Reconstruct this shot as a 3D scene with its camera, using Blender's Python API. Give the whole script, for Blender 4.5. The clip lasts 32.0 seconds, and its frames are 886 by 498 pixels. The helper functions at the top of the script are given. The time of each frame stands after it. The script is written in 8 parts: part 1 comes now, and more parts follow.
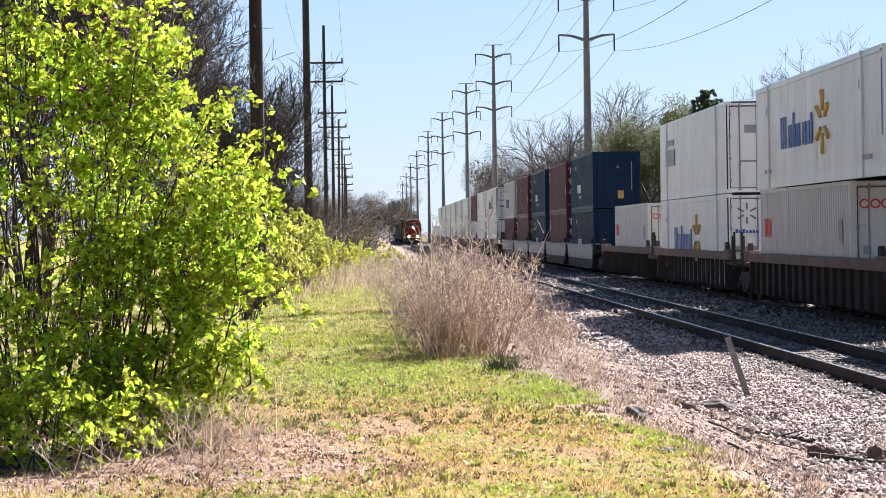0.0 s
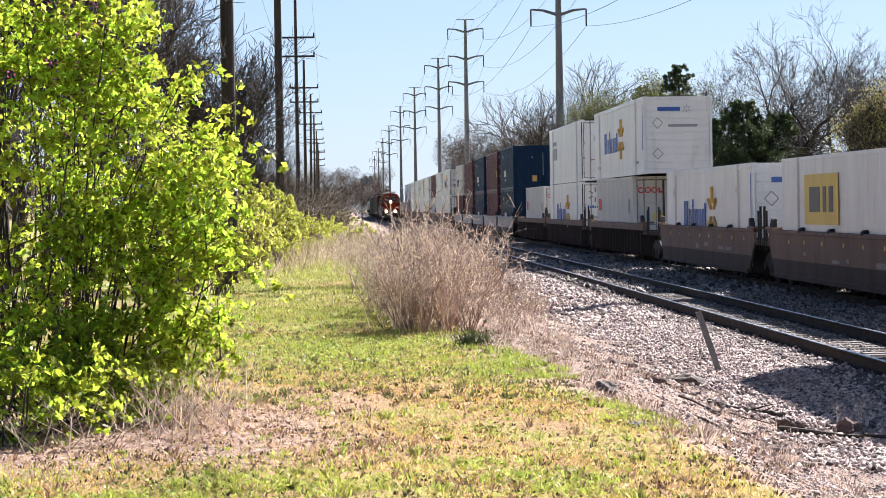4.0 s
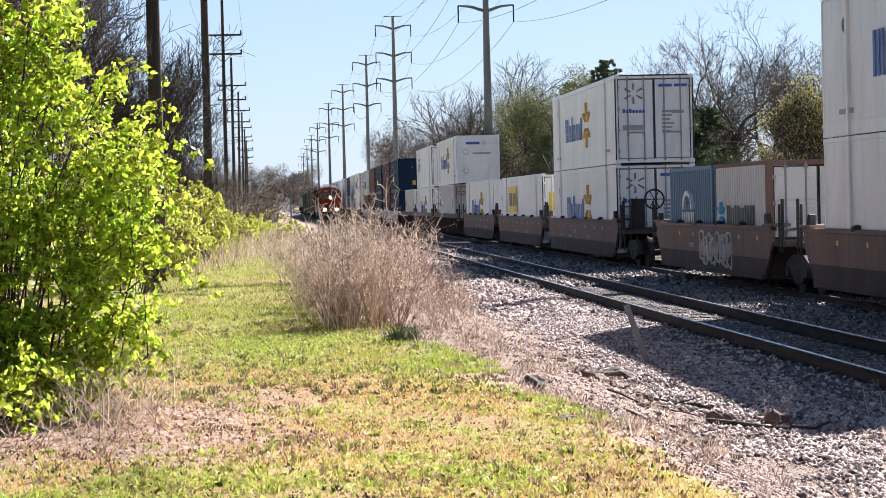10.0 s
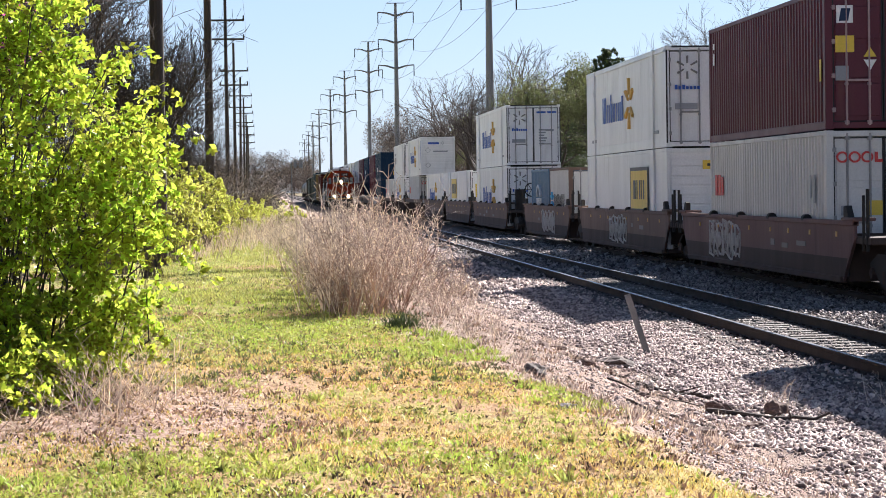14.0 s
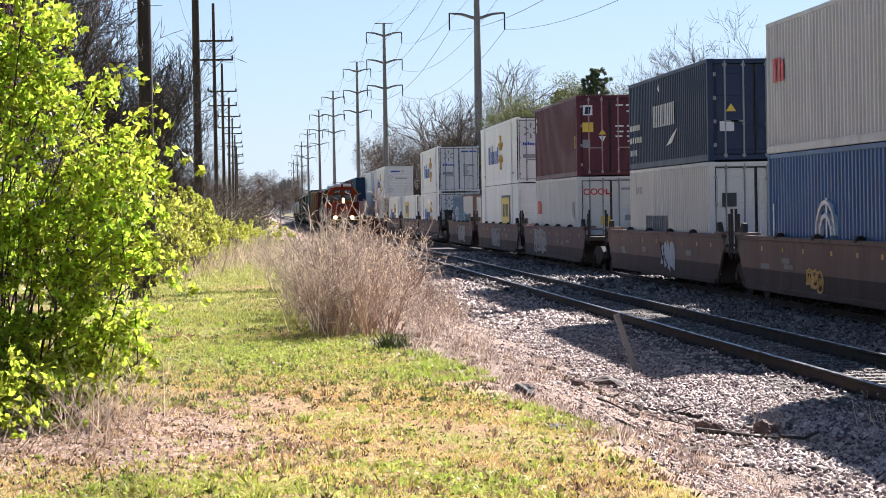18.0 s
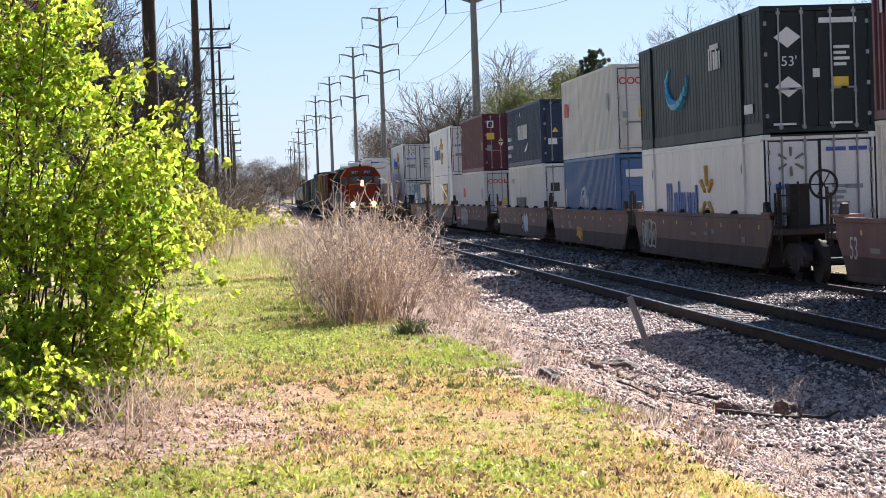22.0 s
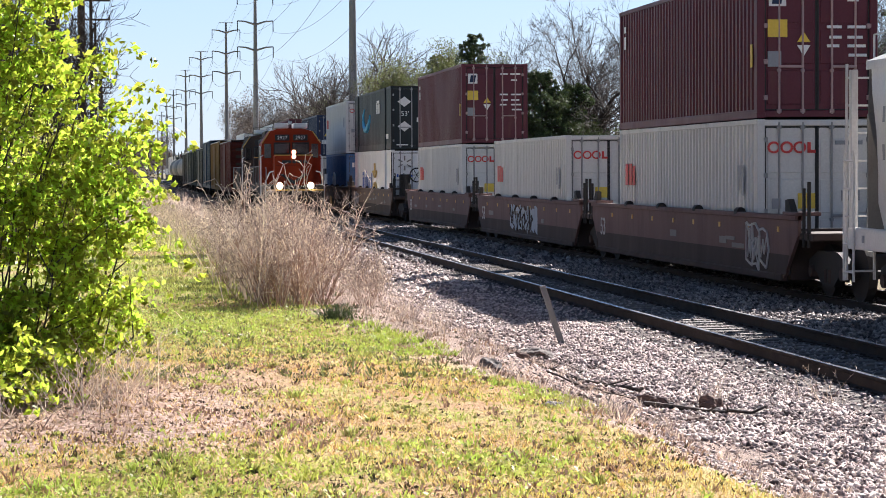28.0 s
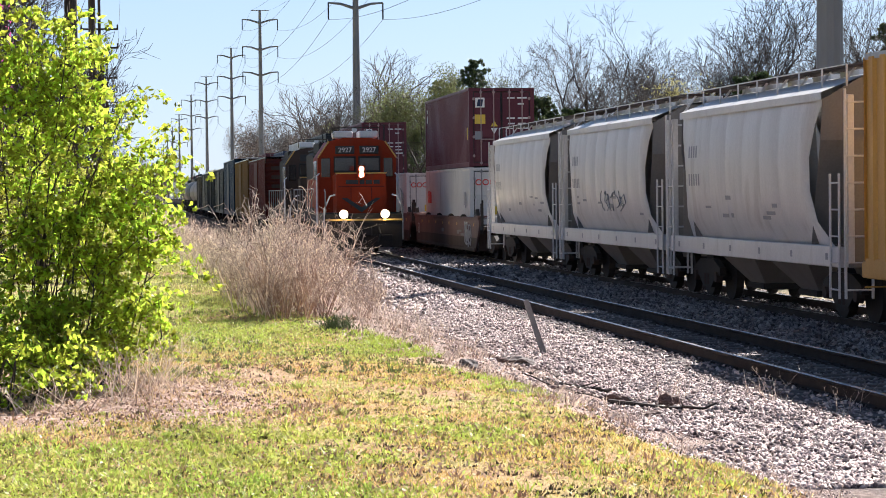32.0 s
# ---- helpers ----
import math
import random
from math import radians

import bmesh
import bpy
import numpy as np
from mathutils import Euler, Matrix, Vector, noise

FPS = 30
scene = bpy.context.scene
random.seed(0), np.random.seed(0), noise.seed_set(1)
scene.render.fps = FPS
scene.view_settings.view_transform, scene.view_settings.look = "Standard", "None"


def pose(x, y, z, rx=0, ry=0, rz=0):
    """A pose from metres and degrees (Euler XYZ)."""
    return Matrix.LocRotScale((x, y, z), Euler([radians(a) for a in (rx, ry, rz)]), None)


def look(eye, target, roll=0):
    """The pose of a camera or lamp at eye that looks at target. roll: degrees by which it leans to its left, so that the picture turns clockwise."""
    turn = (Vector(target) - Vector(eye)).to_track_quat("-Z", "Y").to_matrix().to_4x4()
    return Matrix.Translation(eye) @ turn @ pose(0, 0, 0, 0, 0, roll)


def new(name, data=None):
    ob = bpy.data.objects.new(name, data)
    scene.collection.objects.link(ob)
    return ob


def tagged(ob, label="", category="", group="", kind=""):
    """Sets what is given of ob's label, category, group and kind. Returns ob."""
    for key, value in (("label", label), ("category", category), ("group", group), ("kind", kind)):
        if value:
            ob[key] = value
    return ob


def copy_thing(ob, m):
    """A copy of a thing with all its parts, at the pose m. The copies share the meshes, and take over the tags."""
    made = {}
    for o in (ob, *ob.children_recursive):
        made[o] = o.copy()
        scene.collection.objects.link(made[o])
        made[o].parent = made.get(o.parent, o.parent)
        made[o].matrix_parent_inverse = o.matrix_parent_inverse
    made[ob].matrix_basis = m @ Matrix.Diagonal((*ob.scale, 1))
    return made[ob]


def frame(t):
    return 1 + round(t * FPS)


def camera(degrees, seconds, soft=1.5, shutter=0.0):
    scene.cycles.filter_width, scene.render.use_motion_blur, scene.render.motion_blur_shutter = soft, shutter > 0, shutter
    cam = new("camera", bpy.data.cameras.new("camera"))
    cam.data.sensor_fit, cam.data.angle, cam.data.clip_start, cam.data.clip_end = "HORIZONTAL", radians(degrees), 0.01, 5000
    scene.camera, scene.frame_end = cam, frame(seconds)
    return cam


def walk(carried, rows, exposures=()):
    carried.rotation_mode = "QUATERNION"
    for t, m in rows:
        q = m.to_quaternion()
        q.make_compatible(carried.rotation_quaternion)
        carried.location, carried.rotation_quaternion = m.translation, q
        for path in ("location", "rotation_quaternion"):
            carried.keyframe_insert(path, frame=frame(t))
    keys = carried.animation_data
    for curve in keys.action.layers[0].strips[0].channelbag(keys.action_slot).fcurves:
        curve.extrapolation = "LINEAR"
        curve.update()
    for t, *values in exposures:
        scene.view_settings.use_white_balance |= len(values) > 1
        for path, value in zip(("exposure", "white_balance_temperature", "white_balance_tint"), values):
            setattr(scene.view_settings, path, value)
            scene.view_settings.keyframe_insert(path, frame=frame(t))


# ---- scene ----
def eye_pose(x, y, z, yaw, pitch, roll):
    """A camera pose: yaw to the right of the track's direction, pitch upwards, roll clockwise, in degrees."""
    return pose(x, y, z, 0, 0, -yaw) @ pose(0, 0, 0, 90 + pitch) @ pose(0, 0, 0, 0, 0, roll)


cam = camera(22.36, 32.0, soft=0.9)
walk(cam, [(t, eye_pose(*r)) for t, *r in (
    (0, -0.020, -0.001, 2.005, 1.834, -0.424, -0.878),
    (0.5, -0.022, 0.000, 2.002, 1.754, -0.421, -0.797),
    (1, -0.023, 0.002, 2.001, 1.756, -0.473, -0.708),
    (1.5, -0.021, 0.003, 2.002, 1.842, -0.563, -0.769),
    (2, -0.018, 0.002, 2.002, 1.942, -0.647, -0.794),
    (2.5, -0.018, 0.003, 2.001, 1.994, -0.692, -0.834),
    (3, -0.014, 0.004, 2.000, 2.085, -0.781, -0.872),
    (3.5, -0.009, 0.004, 2.001, 2.266, -0.940, -0.900),
    (5.5, 0.003, 0.001, 2.004, 3.547, -1.235, -0.947),
    (6, 0.002, 0.002, 2.003, 3.870, -1.146, -0.939),
    (6.5, 0.006, 0.002, 2.001, 4.162, -1.106, -0.971),
    (7, 0.009, 0.002, 1.997, 4.351, -1.110, -1.025),
    (7.5, 0.010, 0.002, 1.996, 4.402, -1.085, -1.108),
    (8, 0.009, 0.002, 1.997, 4.343, -1.009, -1.176),
    (8.5, 0.008, 0.001, 1.999, 4.260, -0.929, -1.228),
    (9, 0.010, 0.001, 1.995, 4.226, -0.925, -1.333),
    (9.5, 0.011, 0.001, 1.992, 4.266, -1.041, -1.380),
    (10, 0.011, 0.002, 1.992, 4.327, -1.196, -1.397),
    (10.5, 0.008, 0.001, 1.992, 4.416, -1.283, -1.349),
    (11, 0.010, 0.001, 1.994, 4.436, -1.255, -1.406),
    (11.5, 0.012, 0.001, 1.993, 4.434, -1.217, -1.413),
    (12, 0.016, 0.000, 1.996, 4.414, -1.223, -1.342),
    (12.5, 0.008, 0.000, 1.994, 4.432, -1.281, -1.160),
    (13, 0.007, -0.001, 1.993, 4.404, -1.389, -1.037),
    (13.5, 0.004, 0.000, 1.992, 4.314, -1.522, -0.945),
    (15.5, -0.002, -0.001, 1.997, 4.491, -1.490, -0.623),
    (16, 0.003, -0.003, 1.998, 4.545, -1.306, -0.745),
    (16.5, 0.002, -0.004, 1.997, 4.540, -1.123, -0.915),
    (17, 0.005, -0.004, 1.997, 4.555, -1.024, -1.042),
    (17.5, 0.002, -0.002, 1.997, 4.607, -0.994, -1.006),
    (18, 0.001, -0.003, 1.998, 4.600, -1.016, -1.007),
    (18.5, -0.003, -0.003, 1.998, 4.468, -1.040, -1.053),
    (19, -0.005, -0.003, 1.997, 4.282, -1.040, -1.097),
    (19.5, -0.009, -0.003, 1.998, 4.159, -1.044, -1.147),
    (20, -0.018, -0.016, 1.996, 4.156, -1.095, -1.177),
    (20.5, -0.036, -0.009, 2.001, 4.284, -1.156, -1.408),
    (21, -0.067, 0.018, 2.005, 4.524, -1.198, -1.827),
    (21.5, -0.122, 0.029, 2.014, 4.659, -1.289, -2.139),
    (22, -0.201, -0.048, 2.033, 4.630, -1.435, -2.056),
    (22.5, -0.254, -0.027, 2.045, 4.637, -1.523, -1.751),
    (23, -0.343, 0.041, 2.046, 4.843, -1.451, -1.336),
    (23.5, -0.417, 0.053, 2.061, 5.069, -1.451, -0.924),
    (24, -0.489, -0.007, 2.080, 5.358, -1.517, -0.702),
    (24.5, -0.602, 0.006, 2.089, 5.828, -1.556, -0.750),
    (25, -0.709, 0.028, 2.093, 6.429, -1.596, -1.154),
    (25.5, -0.807, 0.020, 2.100, 6.957, -1.753, -1.300),
    (27.5, -0.864, -0.048, 2.132, 7.337, -1.794, -0.264),
    (28, -0.909, -0.021, 2.116, 8.095, -2.003, -0.306),
    (28.5, -0.939, -0.053, 2.122, 8.437, -2.105, -0.448),
    (29, -0.936, 0.044, 2.114, 8.313, -2.027, -0.559),
    (29.5, -0.955, -0.257, 2.112, 8.139, -1.832, -0.519),
    (30, -0.987, -0.728, 2.109, 8.112, -1.635, -0.480),
    (30.5, -1.036, -1.302, 2.113, 8.180, -1.499, -0.328),
    (31, -1.095, -2.045, 2.126, 8.238, -1.440, -0.358),
    (31.5, -1.111, -2.569, 2.137, 8.175, -1.423, -0.544),
    (32, -1.096, -2.893, 2.137, 7.951, -1.421, -0.631),
)], exposures=[(0, 1.50, 6180, 13), (32, 1.50, 6180, 13)])

# ---- light: low sun ahead and to the right, clear pale sky ----
SUN_AZ, SUN_EL = radians(38.5), radians(32.5)
world = bpy.data.worlds.new("sky")
scene.world = world
world.use_nodes = True
wn = world.node_tree
sky = wn.nodes.new("ShaderNodeTexSky")
sky.sky_type = 'NISHITA'
sky.sun_disc = False
sky.sun_elevation, sky.sun_rotation = SUN_EL, SUN_AZ
sky.air_density, sky.dust_density, sky.ozone_density = 1.0, 0.25, 3.0
wn.links.new(sky.outputs[0], wn.nodes["Background"].inputs[0])
wn.nodes["Background"].inputs[1].default_value = 0.013
# pale haze low in the sky, thinning out with height
haze = wn.nodes.new("ShaderNodeBackground")
haze.inputs[0].default_value, haze.inputs[1].default_value = (0.60, 0.77, 1.0, 1), 0.16
wco, wsep, wfall = wn.nodes.new("ShaderNodeTexCoord"), wn.nodes.new("ShaderNodeSeparateXYZ"), wn.nodes.new("ShaderNodeMapRange")
wfall.interpolation_type = 'SMOOTHSTEP'
wfall.inputs["From Min"].default_value, wfall.inputs["From Max"].default_value = 0.10, 0.5
wfall.inputs["To Min"].default_value, wfall.inputs["To Max"].default_value = 0.262, 0.040
wn.links.new(wco.outputs["Generated"], wsep.inputs[0])
wn.links.new(wsep.outputs[2], wfall.inputs[0])
wn.links.new(wfall.outputs[0], haze.inputs[1])
wblue, wmix = wn.nodes.new("ShaderNodeMapRange"), wn.nodes.new("ShaderNodeMix")
wblue.inputs["From Min"].default_value, wblue.inputs["From Max"].default_value = 0.03, 0.30
wmix.data_type = 'RGBA'
wmix.inputs["A"].default_value, wmix.inputs["B"].default_value = (0.60, 0.77, 1.0, 1), (0.27, 0.52, 1.0, 1)
wn.links.new(wsep.outputs[2], wblue.inputs[0])
wn.links.new(wblue.outputs[0], wmix.inputs["Factor"])
wn.links.new(wmix.outputs["Result"], haze.inputs[0])
both = wn.nodes.new("ShaderNodeAddShader")
wn.links.new(wn.nodes["Background"].outputs[0], both.inputs[0])
wn.links.new(haze.outputs[0], both.inputs[1])
wn.links.new(both.outputs[0], wn.nodes["World Output"].inputs[0])
sun = new("sun", bpy.data.lights.new("sun", 'SUN'))
sun.data.energy, sun.data.angle, sun.data.color = 5.0, radians(0.55), (1.0, 0.93, 0.84)
sun.matrix_world = look((math.sin(SUN_AZ) * math.cos(SUN_EL), math.cos(SUN_AZ) * math.cos(SUN_EL), math.sin(SUN_EL)), (0, 0, 0))


# ---- mesh tools ----
class Geo:
    """Collects boxes, tubes and sheets into one mesh."""

    def __init__(self):
        self.v, self.f = [], []

    def quad(self, *pts):
        n = len(self.v)
        self.v += [tuple(p) for p in pts]
        self.f.append(tuple(range(n, n + len(pts))))
        return self

    def box(self, x0, y0, z0, x1, y1, z1):
        n = len(self.v)
        self.v += [(x0, y0, z0), (x1, y0, z0), (x1, y1, z0), (x0, y1, z0), (x0, y0, z1), (x1, y0, z1), (x1, y1, z1), (x0, y1, z1)]
        self.f += [tuple(n + i for i in q) for q in ((0, 3, 2, 1), (4, 5, 6, 7), (0, 1, 5, 4), (1, 2, 6, 5), (2, 3, 7, 6), (3, 0, 4, 7))]
        return self

    def bbox(self, x0, y0, z0, x1, y1, z1, b=0.02):
        """A box with chamfered edges."""
        X, Y, Z = (x0, x1), (y0, y1), (z0, z1)
        n = len(self.v)
        idx = {}
        for i in (0, 1):
            for j in (0, 1):
                for k in (0, 1):
                    px, py, pz = X[i], Y[j], Z[k]
                    qx, qy, qz = px + (b, -b)[i], py + (b, -b)[j], pz + (b, -b)[k]
                    for a, p in enumerate(((px, qy, qz), (qx, py, qz), (qx, qy, pz))):
                        idx[i, j, k, a] = n + len(idx)
                        self.v.append(p)
        g = lambda i, j, k, a: idx[i, j, k, a]
        F = self.f
        for s in (0, 1):
            F.append((g(s, 0, 0, 0), g(s, 1, 0, 0), g(s, 1, 1, 0), g(s, 0, 1, 0)))
            F.append((g(0, s, 0, 1), g(1, s, 0, 1), g(1, s, 1, 1), g(0, s, 1, 1)))
            F.append((g(0, 0, s, 2), g(1, 0, s, 2), g(1, 1, s, 2), g(0, 1, s, 2)))
            for u in (0, 1):
                F.append((g(s, u, 0, 0), g(s, u, 1, 0), g(s, u, 1, 1), g(s, u, 0, 1)))
                F.append((g(s, 0, u, 0), g(s, 1, u, 0), g(s, 1, u, 2), g(s, 0, u, 2)))
                F.append((g(0, s, u, 1), g(1, s, u, 1), g(1, s, u, 2), g(0, s, u, 2)))
                for w in (0, 1):
                    F.append((g(s, u, w, 0), g(s, u, w, 1), g(s, u, w, 2)))
        return self

    def tube(self, p, q, r, r2=None, n=8, caps=True):
        p, q = Vector(p), Vector(q)
        d = (q - p).normalized()
        a = d.orthogonal().normalized()
        c = d.cross(a)
        r2 = r if r2 is None else r2
        s = len(self.v)
        for o, rad in ((p, r), (q, r2)):
            for i in range(n):
                w = 2 * math.pi * i / n
                self.v.append(tuple(o + (a * math.cos(w) + c * math.sin(w)) * rad))
        for i in range(n):
            self.f.append((s + i, s + (i + 1) % n, s + n + (i + 1) % n, s + n + i))
        if caps:
            self.f.append(tuple(s + i for i in reversed(range(n))))
            self.f.append(tuple(s + n + i for i in range(n)))
        return self

    def rod(self, pts, r, n=6):
        for p, q in zip(pts, pts[1:]):
            self.tube(p, q, r, n=n)
        return self

    def sweep(self, prof, y0, y1, caps=True, axis=1):
        """Extrudes a closed profile of (x, z) along y, or of (y, z) along x."""
        s, m = len(self.v), len(prof)
        for y in (y0, y1):
            self.v += [(a, y, b) if axis == 1 else (y, a, b) for a, b in prof]
        for i in range(m):
            self.f.append((s + i, s + (i + 1) % m, s + m + (i + 1) % m, s + m + i))
        if caps:
            self.f.append(tuple(s + i for i in reversed(range(m))))
            self.f.append(tuple(s + m + i for i in range(m)))
        return self

    def loft(self, rings, closed=True, caps=True):
        s, m = len(self.v), len(rings[0])
        for r in rings:
            self.v += [tuple(p) for p in r]
        for k in range(len(rings) - 1):
            for i in range(m if closed else m - 1):
                a, b = s + k * m, s + (k + 1) * m
                self.f.append((a + i, a + (i + 1) % m, b + (i + 1) % m, b + i))
        if caps and closed:
            self.f.append(tuple(s + i for i in reversed(range(m))))
            self.f.append(tuple(s + (len(rings) - 1) * m + i for i in range(m)))
        return self

    def mesh(self, name):
        me = bpy.data.meshes.new(name)
        me.from_pydata(self.v, [], self.f)
        bm = bmesh.new()
        bm.from_mesh(me)
        bmesh.ops.recalc_face_normals(bm, faces=bm.faces)
        bm.to_mesh(me)
        bm.free()
        return me


def raw_mesh(name, V, F, mat, smooth=False):
    """A mesh from numpy arrays of points and of equal-sided faces."""
    me = bpy.data.meshes.new(name)
    V, F = np.asarray(V, np.float32), np.asarray(F, np.int32)
    k = F.shape[1]
    me.vertices.add(len(V))
    me.vertices.foreach_set("co", V.ravel())
    me.loops.add(F.size)
    me.loops.foreach_set("vertex_index", F.ravel())
    me.polygons.add(len(F))
    me.polygons.foreach_set("loop_start", np.arange(0, F.size, k, dtype=np.int32))
    me.update(calc_edges=True)
    me.materials.append(mat)
    if smooth:
        me.polygons.foreach_set("use_smooth", np.ones(len(F), bool))
    return me


def part(name, g, mat, parent=None, label="", smooth=False):
    """Links a Geo (or a finished mesh) as one mesh object, under parent where one is given."""
    me = g.mesh(name) if isinstance(g, Geo) else g
    if isinstance(g, Geo):
        me.materials.append(mat)
        if smooth:
            me.polygons.foreach_set("use_smooth", [True] * len(me.polygons))
    ob = new(name, me)
    ob.parent = parent
    return tagged(ob, label)


def pieces(name, g, mat, parent=None, label=""):
    """Links every separate shape of a Geo as a part of its own."""
    root = list(range(len(g.v)))

    def find(i):
        while root[i] != i:
            i = root[i]
        return i

    for f in g.f:
        for i in f[1:]:
            root[find(i)] = find(f[0])
    groups = {}
    for f in g.f:
        groups.setdefault(find(f[0]), []).append(f)
    for fs in groups.values():
        one, at = Geo(), {}
        for f in fs:
            for i in f:
                if i not in at:
                    at[i] = len(one.v)
                    one.v.append(g.v[i])
            one.f.append(tuple(at[i] for i in f))
        part(name, one, mat, parent, label)


def thing(name, label, category, group="", kind="", at=None):
    ob = new(name)
    ob.empty_display_size = 0.3
    if at is not None:
        ob.matrix_basis = at
    return tagged(ob, label, category, group, kind)


def lettering(text, size, mat, parent, m, name="lettering", depth=0.004):
    cu = bpy.data.curves.new(name, 'FONT')
    cu.body, cu.size, cu.extrude, cu.align_x, cu.align_y = text, size, depth, 'CENTER', 'CENTER'
    tmp = bpy.data.objects.new("tmp", cu)
    scene.collection.objects.link(tmp)
    me = bpy.data.meshes.new_from_object(tmp)
    bpy.data.objects.remove(tmp)
    me.materials.clear()
    me.materials.append(mat)
    ob = new(name, me)
    ob.parent = parent
    ob.matrix_basis = m
    return ob


# ---- materials ----
def material(name, base, rough=0.6, metal=0.0, second=None, scale=3.0, amount=0.35, grain=40.0, bump=0.15, dist=0.01,
             streak=(1, 1, 1), dirt=None, dirt_amount=0.0, island=0.0, obj_random=0.0, translucent=0.0, spec=0.5, coords="Object"):
    """A procedural surface: base colour broken up at two scales, optional streaks of dirt, fine relief."""
    m = bpy.data.materials.new(name)
    m.use_nodes = True
    t = m.node_tree
    N, L = t.nodes.new, t.links.new
    b = t.nodes["Principled BSDF"]
    b.inputs["Roughness"].default_value, b.inputs["Metallic"].default_value = rough, metal
    b.inputs["Specular IOR Level"].default_value = spec
    co = N("ShaderNodeTexCoord")
    mp = N("ShaderNodeMapping")
    mp.inputs["Scale"].default_value = streak
    L(co.outputs[coords], mp.inputs[0])
    n1 = N("ShaderNodeTexNoise")
    n1.inputs["Scale"].default_value, n1.inputs["Detail"].default_value, n1.inputs["Roughness"].default_value = scale, 6, 0.65
    L(mp.outputs[0], n1.inputs[0])
    n2 = N("ShaderNodeTexNoise")
    n2.inputs["Scale"].default_value, n2.inputs["Detail"].default_value = grain, 4
    L(co.outputs[coords], n2.inputs[0])
    second = second or tuple(c * 0.62 for c in base)
    mix = N("ShaderNodeMix")
    mix.data_type = 'RGBA'
    mix.inputs["A"].default_value, mix.inputs["B"].default_value = (*base, 1), (*second, 1)
    mr = N("ShaderNodeMapRange")
    mr.inputs["From Min"].default_value, mr.inputs["From Max"].default_value = 0.5 - 0.22, 0.5 + 0.22
    mr.inputs["To Max"].default_value = amount * 2
    L(n1.outputs[0], mr.inputs[0])
    L(mr.outputs[0], mix.inputs["Factor"])
    colour = mix.outputs["Result"]
    if dirt:
        n3 = N("ShaderNodeTexNoise")
        n3.inputs["Scale"].default_value, n3.inputs["Detail"].default_value = scale * 2.3, 8
        L(mp.outputs[0], n3.inputs[0])
        r3 = N("ShaderNodeMapRange")
        r3.inputs["From Min"].default_value, r3.inputs["From Max"].default_value = 0.56, 0.74
        r3.inputs["To Max"].default_value = dirt_amount
        L(n3.outputs[0], r3.inputs[0])
        mx = N("ShaderNodeMix")
        mx.data_type = 'RGBA'
        mx.inputs["B"].default_value = (*dirt, 1)
        L(colour, mx.inputs["A"])
        L(r3.outputs[0], mx.inputs["Factor"])
        colour = mx.outputs["Result"]
    hs = N("ShaderNodeHueSaturation")
    r2 = N("ShaderNodeMapRange")
    r2.inputs["To Min"].default_value, r2.inputs["To Max"].default_value = 0.84, 1.16
    L(n2.outputs[0], r2.inputs[0])
    value = r2.outputs[0]
    for amt, node, sock in ((island, "ShaderNodeNewGeometry", "Random Per Island"), (obj_random, "ShaderNodeObjectInfo", "Random")):
        if amt:
            src = N(node)
            rr = N("ShaderNodeMapRange")
            rr.inputs["To Min"].default_value, rr.inputs["To Max"].default_value = 1 - amt, 1 + amt
            L(src.outputs[sock], rr.inputs[0])
            mu = N("ShaderNodeMath")
            mu.operation = 'MULTIPLY'
            L(value, mu.inputs[0])
            L(rr.outputs[0], mu.inputs[1])
            value = mu.outputs[0]
            if node == "ShaderNodeNewGeometry":
                hh = N("ShaderNodeMapRange")
                hh.inputs["To Min"].default_value, hh.inputs["To Max"].default_value = 0.5 - amt * 0.04, 0.5 + amt * 0.04
                L(src.outputs[sock], hh.inputs[0])
                L(hh.outputs[0], hs.inputs["Hue"])
    L(value, hs.inputs["Value"])
    L(colour, hs.inputs["Color"])
    L(hs.outputs[0], b.inputs["Base Color"])
    rg = N("ShaderNodeMapRange")
    rg.inputs["To Min"].default_value, rg.inputs["To Max"].default_value = max(0.02, rough - 0.15), min(1, rough + 0.15)
    L(n1.outputs[0], rg.inputs[0])
    L(rg.outputs[0], b.inputs["Roughness"])
    if bump:
        bp = N("ShaderNodeBump")
        bp.inputs["Strength"].default_value, bp.inputs["Distance"].default_value = bump, dist
        L(n2.outputs[0], bp.inputs["Height"])
        L(bp.outputs[0], b.inputs["Normal"])
    if translucent:
        tr = N("ShaderNodeBsdfTranslucent")
        ms = N("ShaderNodeMixShader")
        ms.inputs[0].default_value = translucent
        L(hs.outputs[0], tr.inputs[0])
        L(b.outputs[0], ms.inputs[1])
        L(tr.outputs[0], ms.inputs[2])
        L(ms.outputs[0], t.nodes["Material Output"].inputs[0])
    return m


def glowing(name, colour, strength):
    m = bpy.data.materials.new(name)
    m.use_nodes = True
    b = m.node_tree.nodes["Principled BSDF"]
    b.inputs["Base Color"].default_value = (*colour, 1)
    b.inputs["Emission Color"].default_value, b.inputs["Emission Strength"].default_value = (*colour, 1), strength
    return m


def paint(name, c, rough=0.5, dirt=(0.12, 0.09, 0.07), amt=0.45, **k):
    """Weathered vehicle paint with dirt that runs down."""
    return material(name, c, rough, second=tuple(v * 0.8 for v in c), scale=1.3, amount=0.4, grain=25, bump=0.05, streak=(1, 1, 0.22), dirt=dirt, dirt_amount=amt, **k)


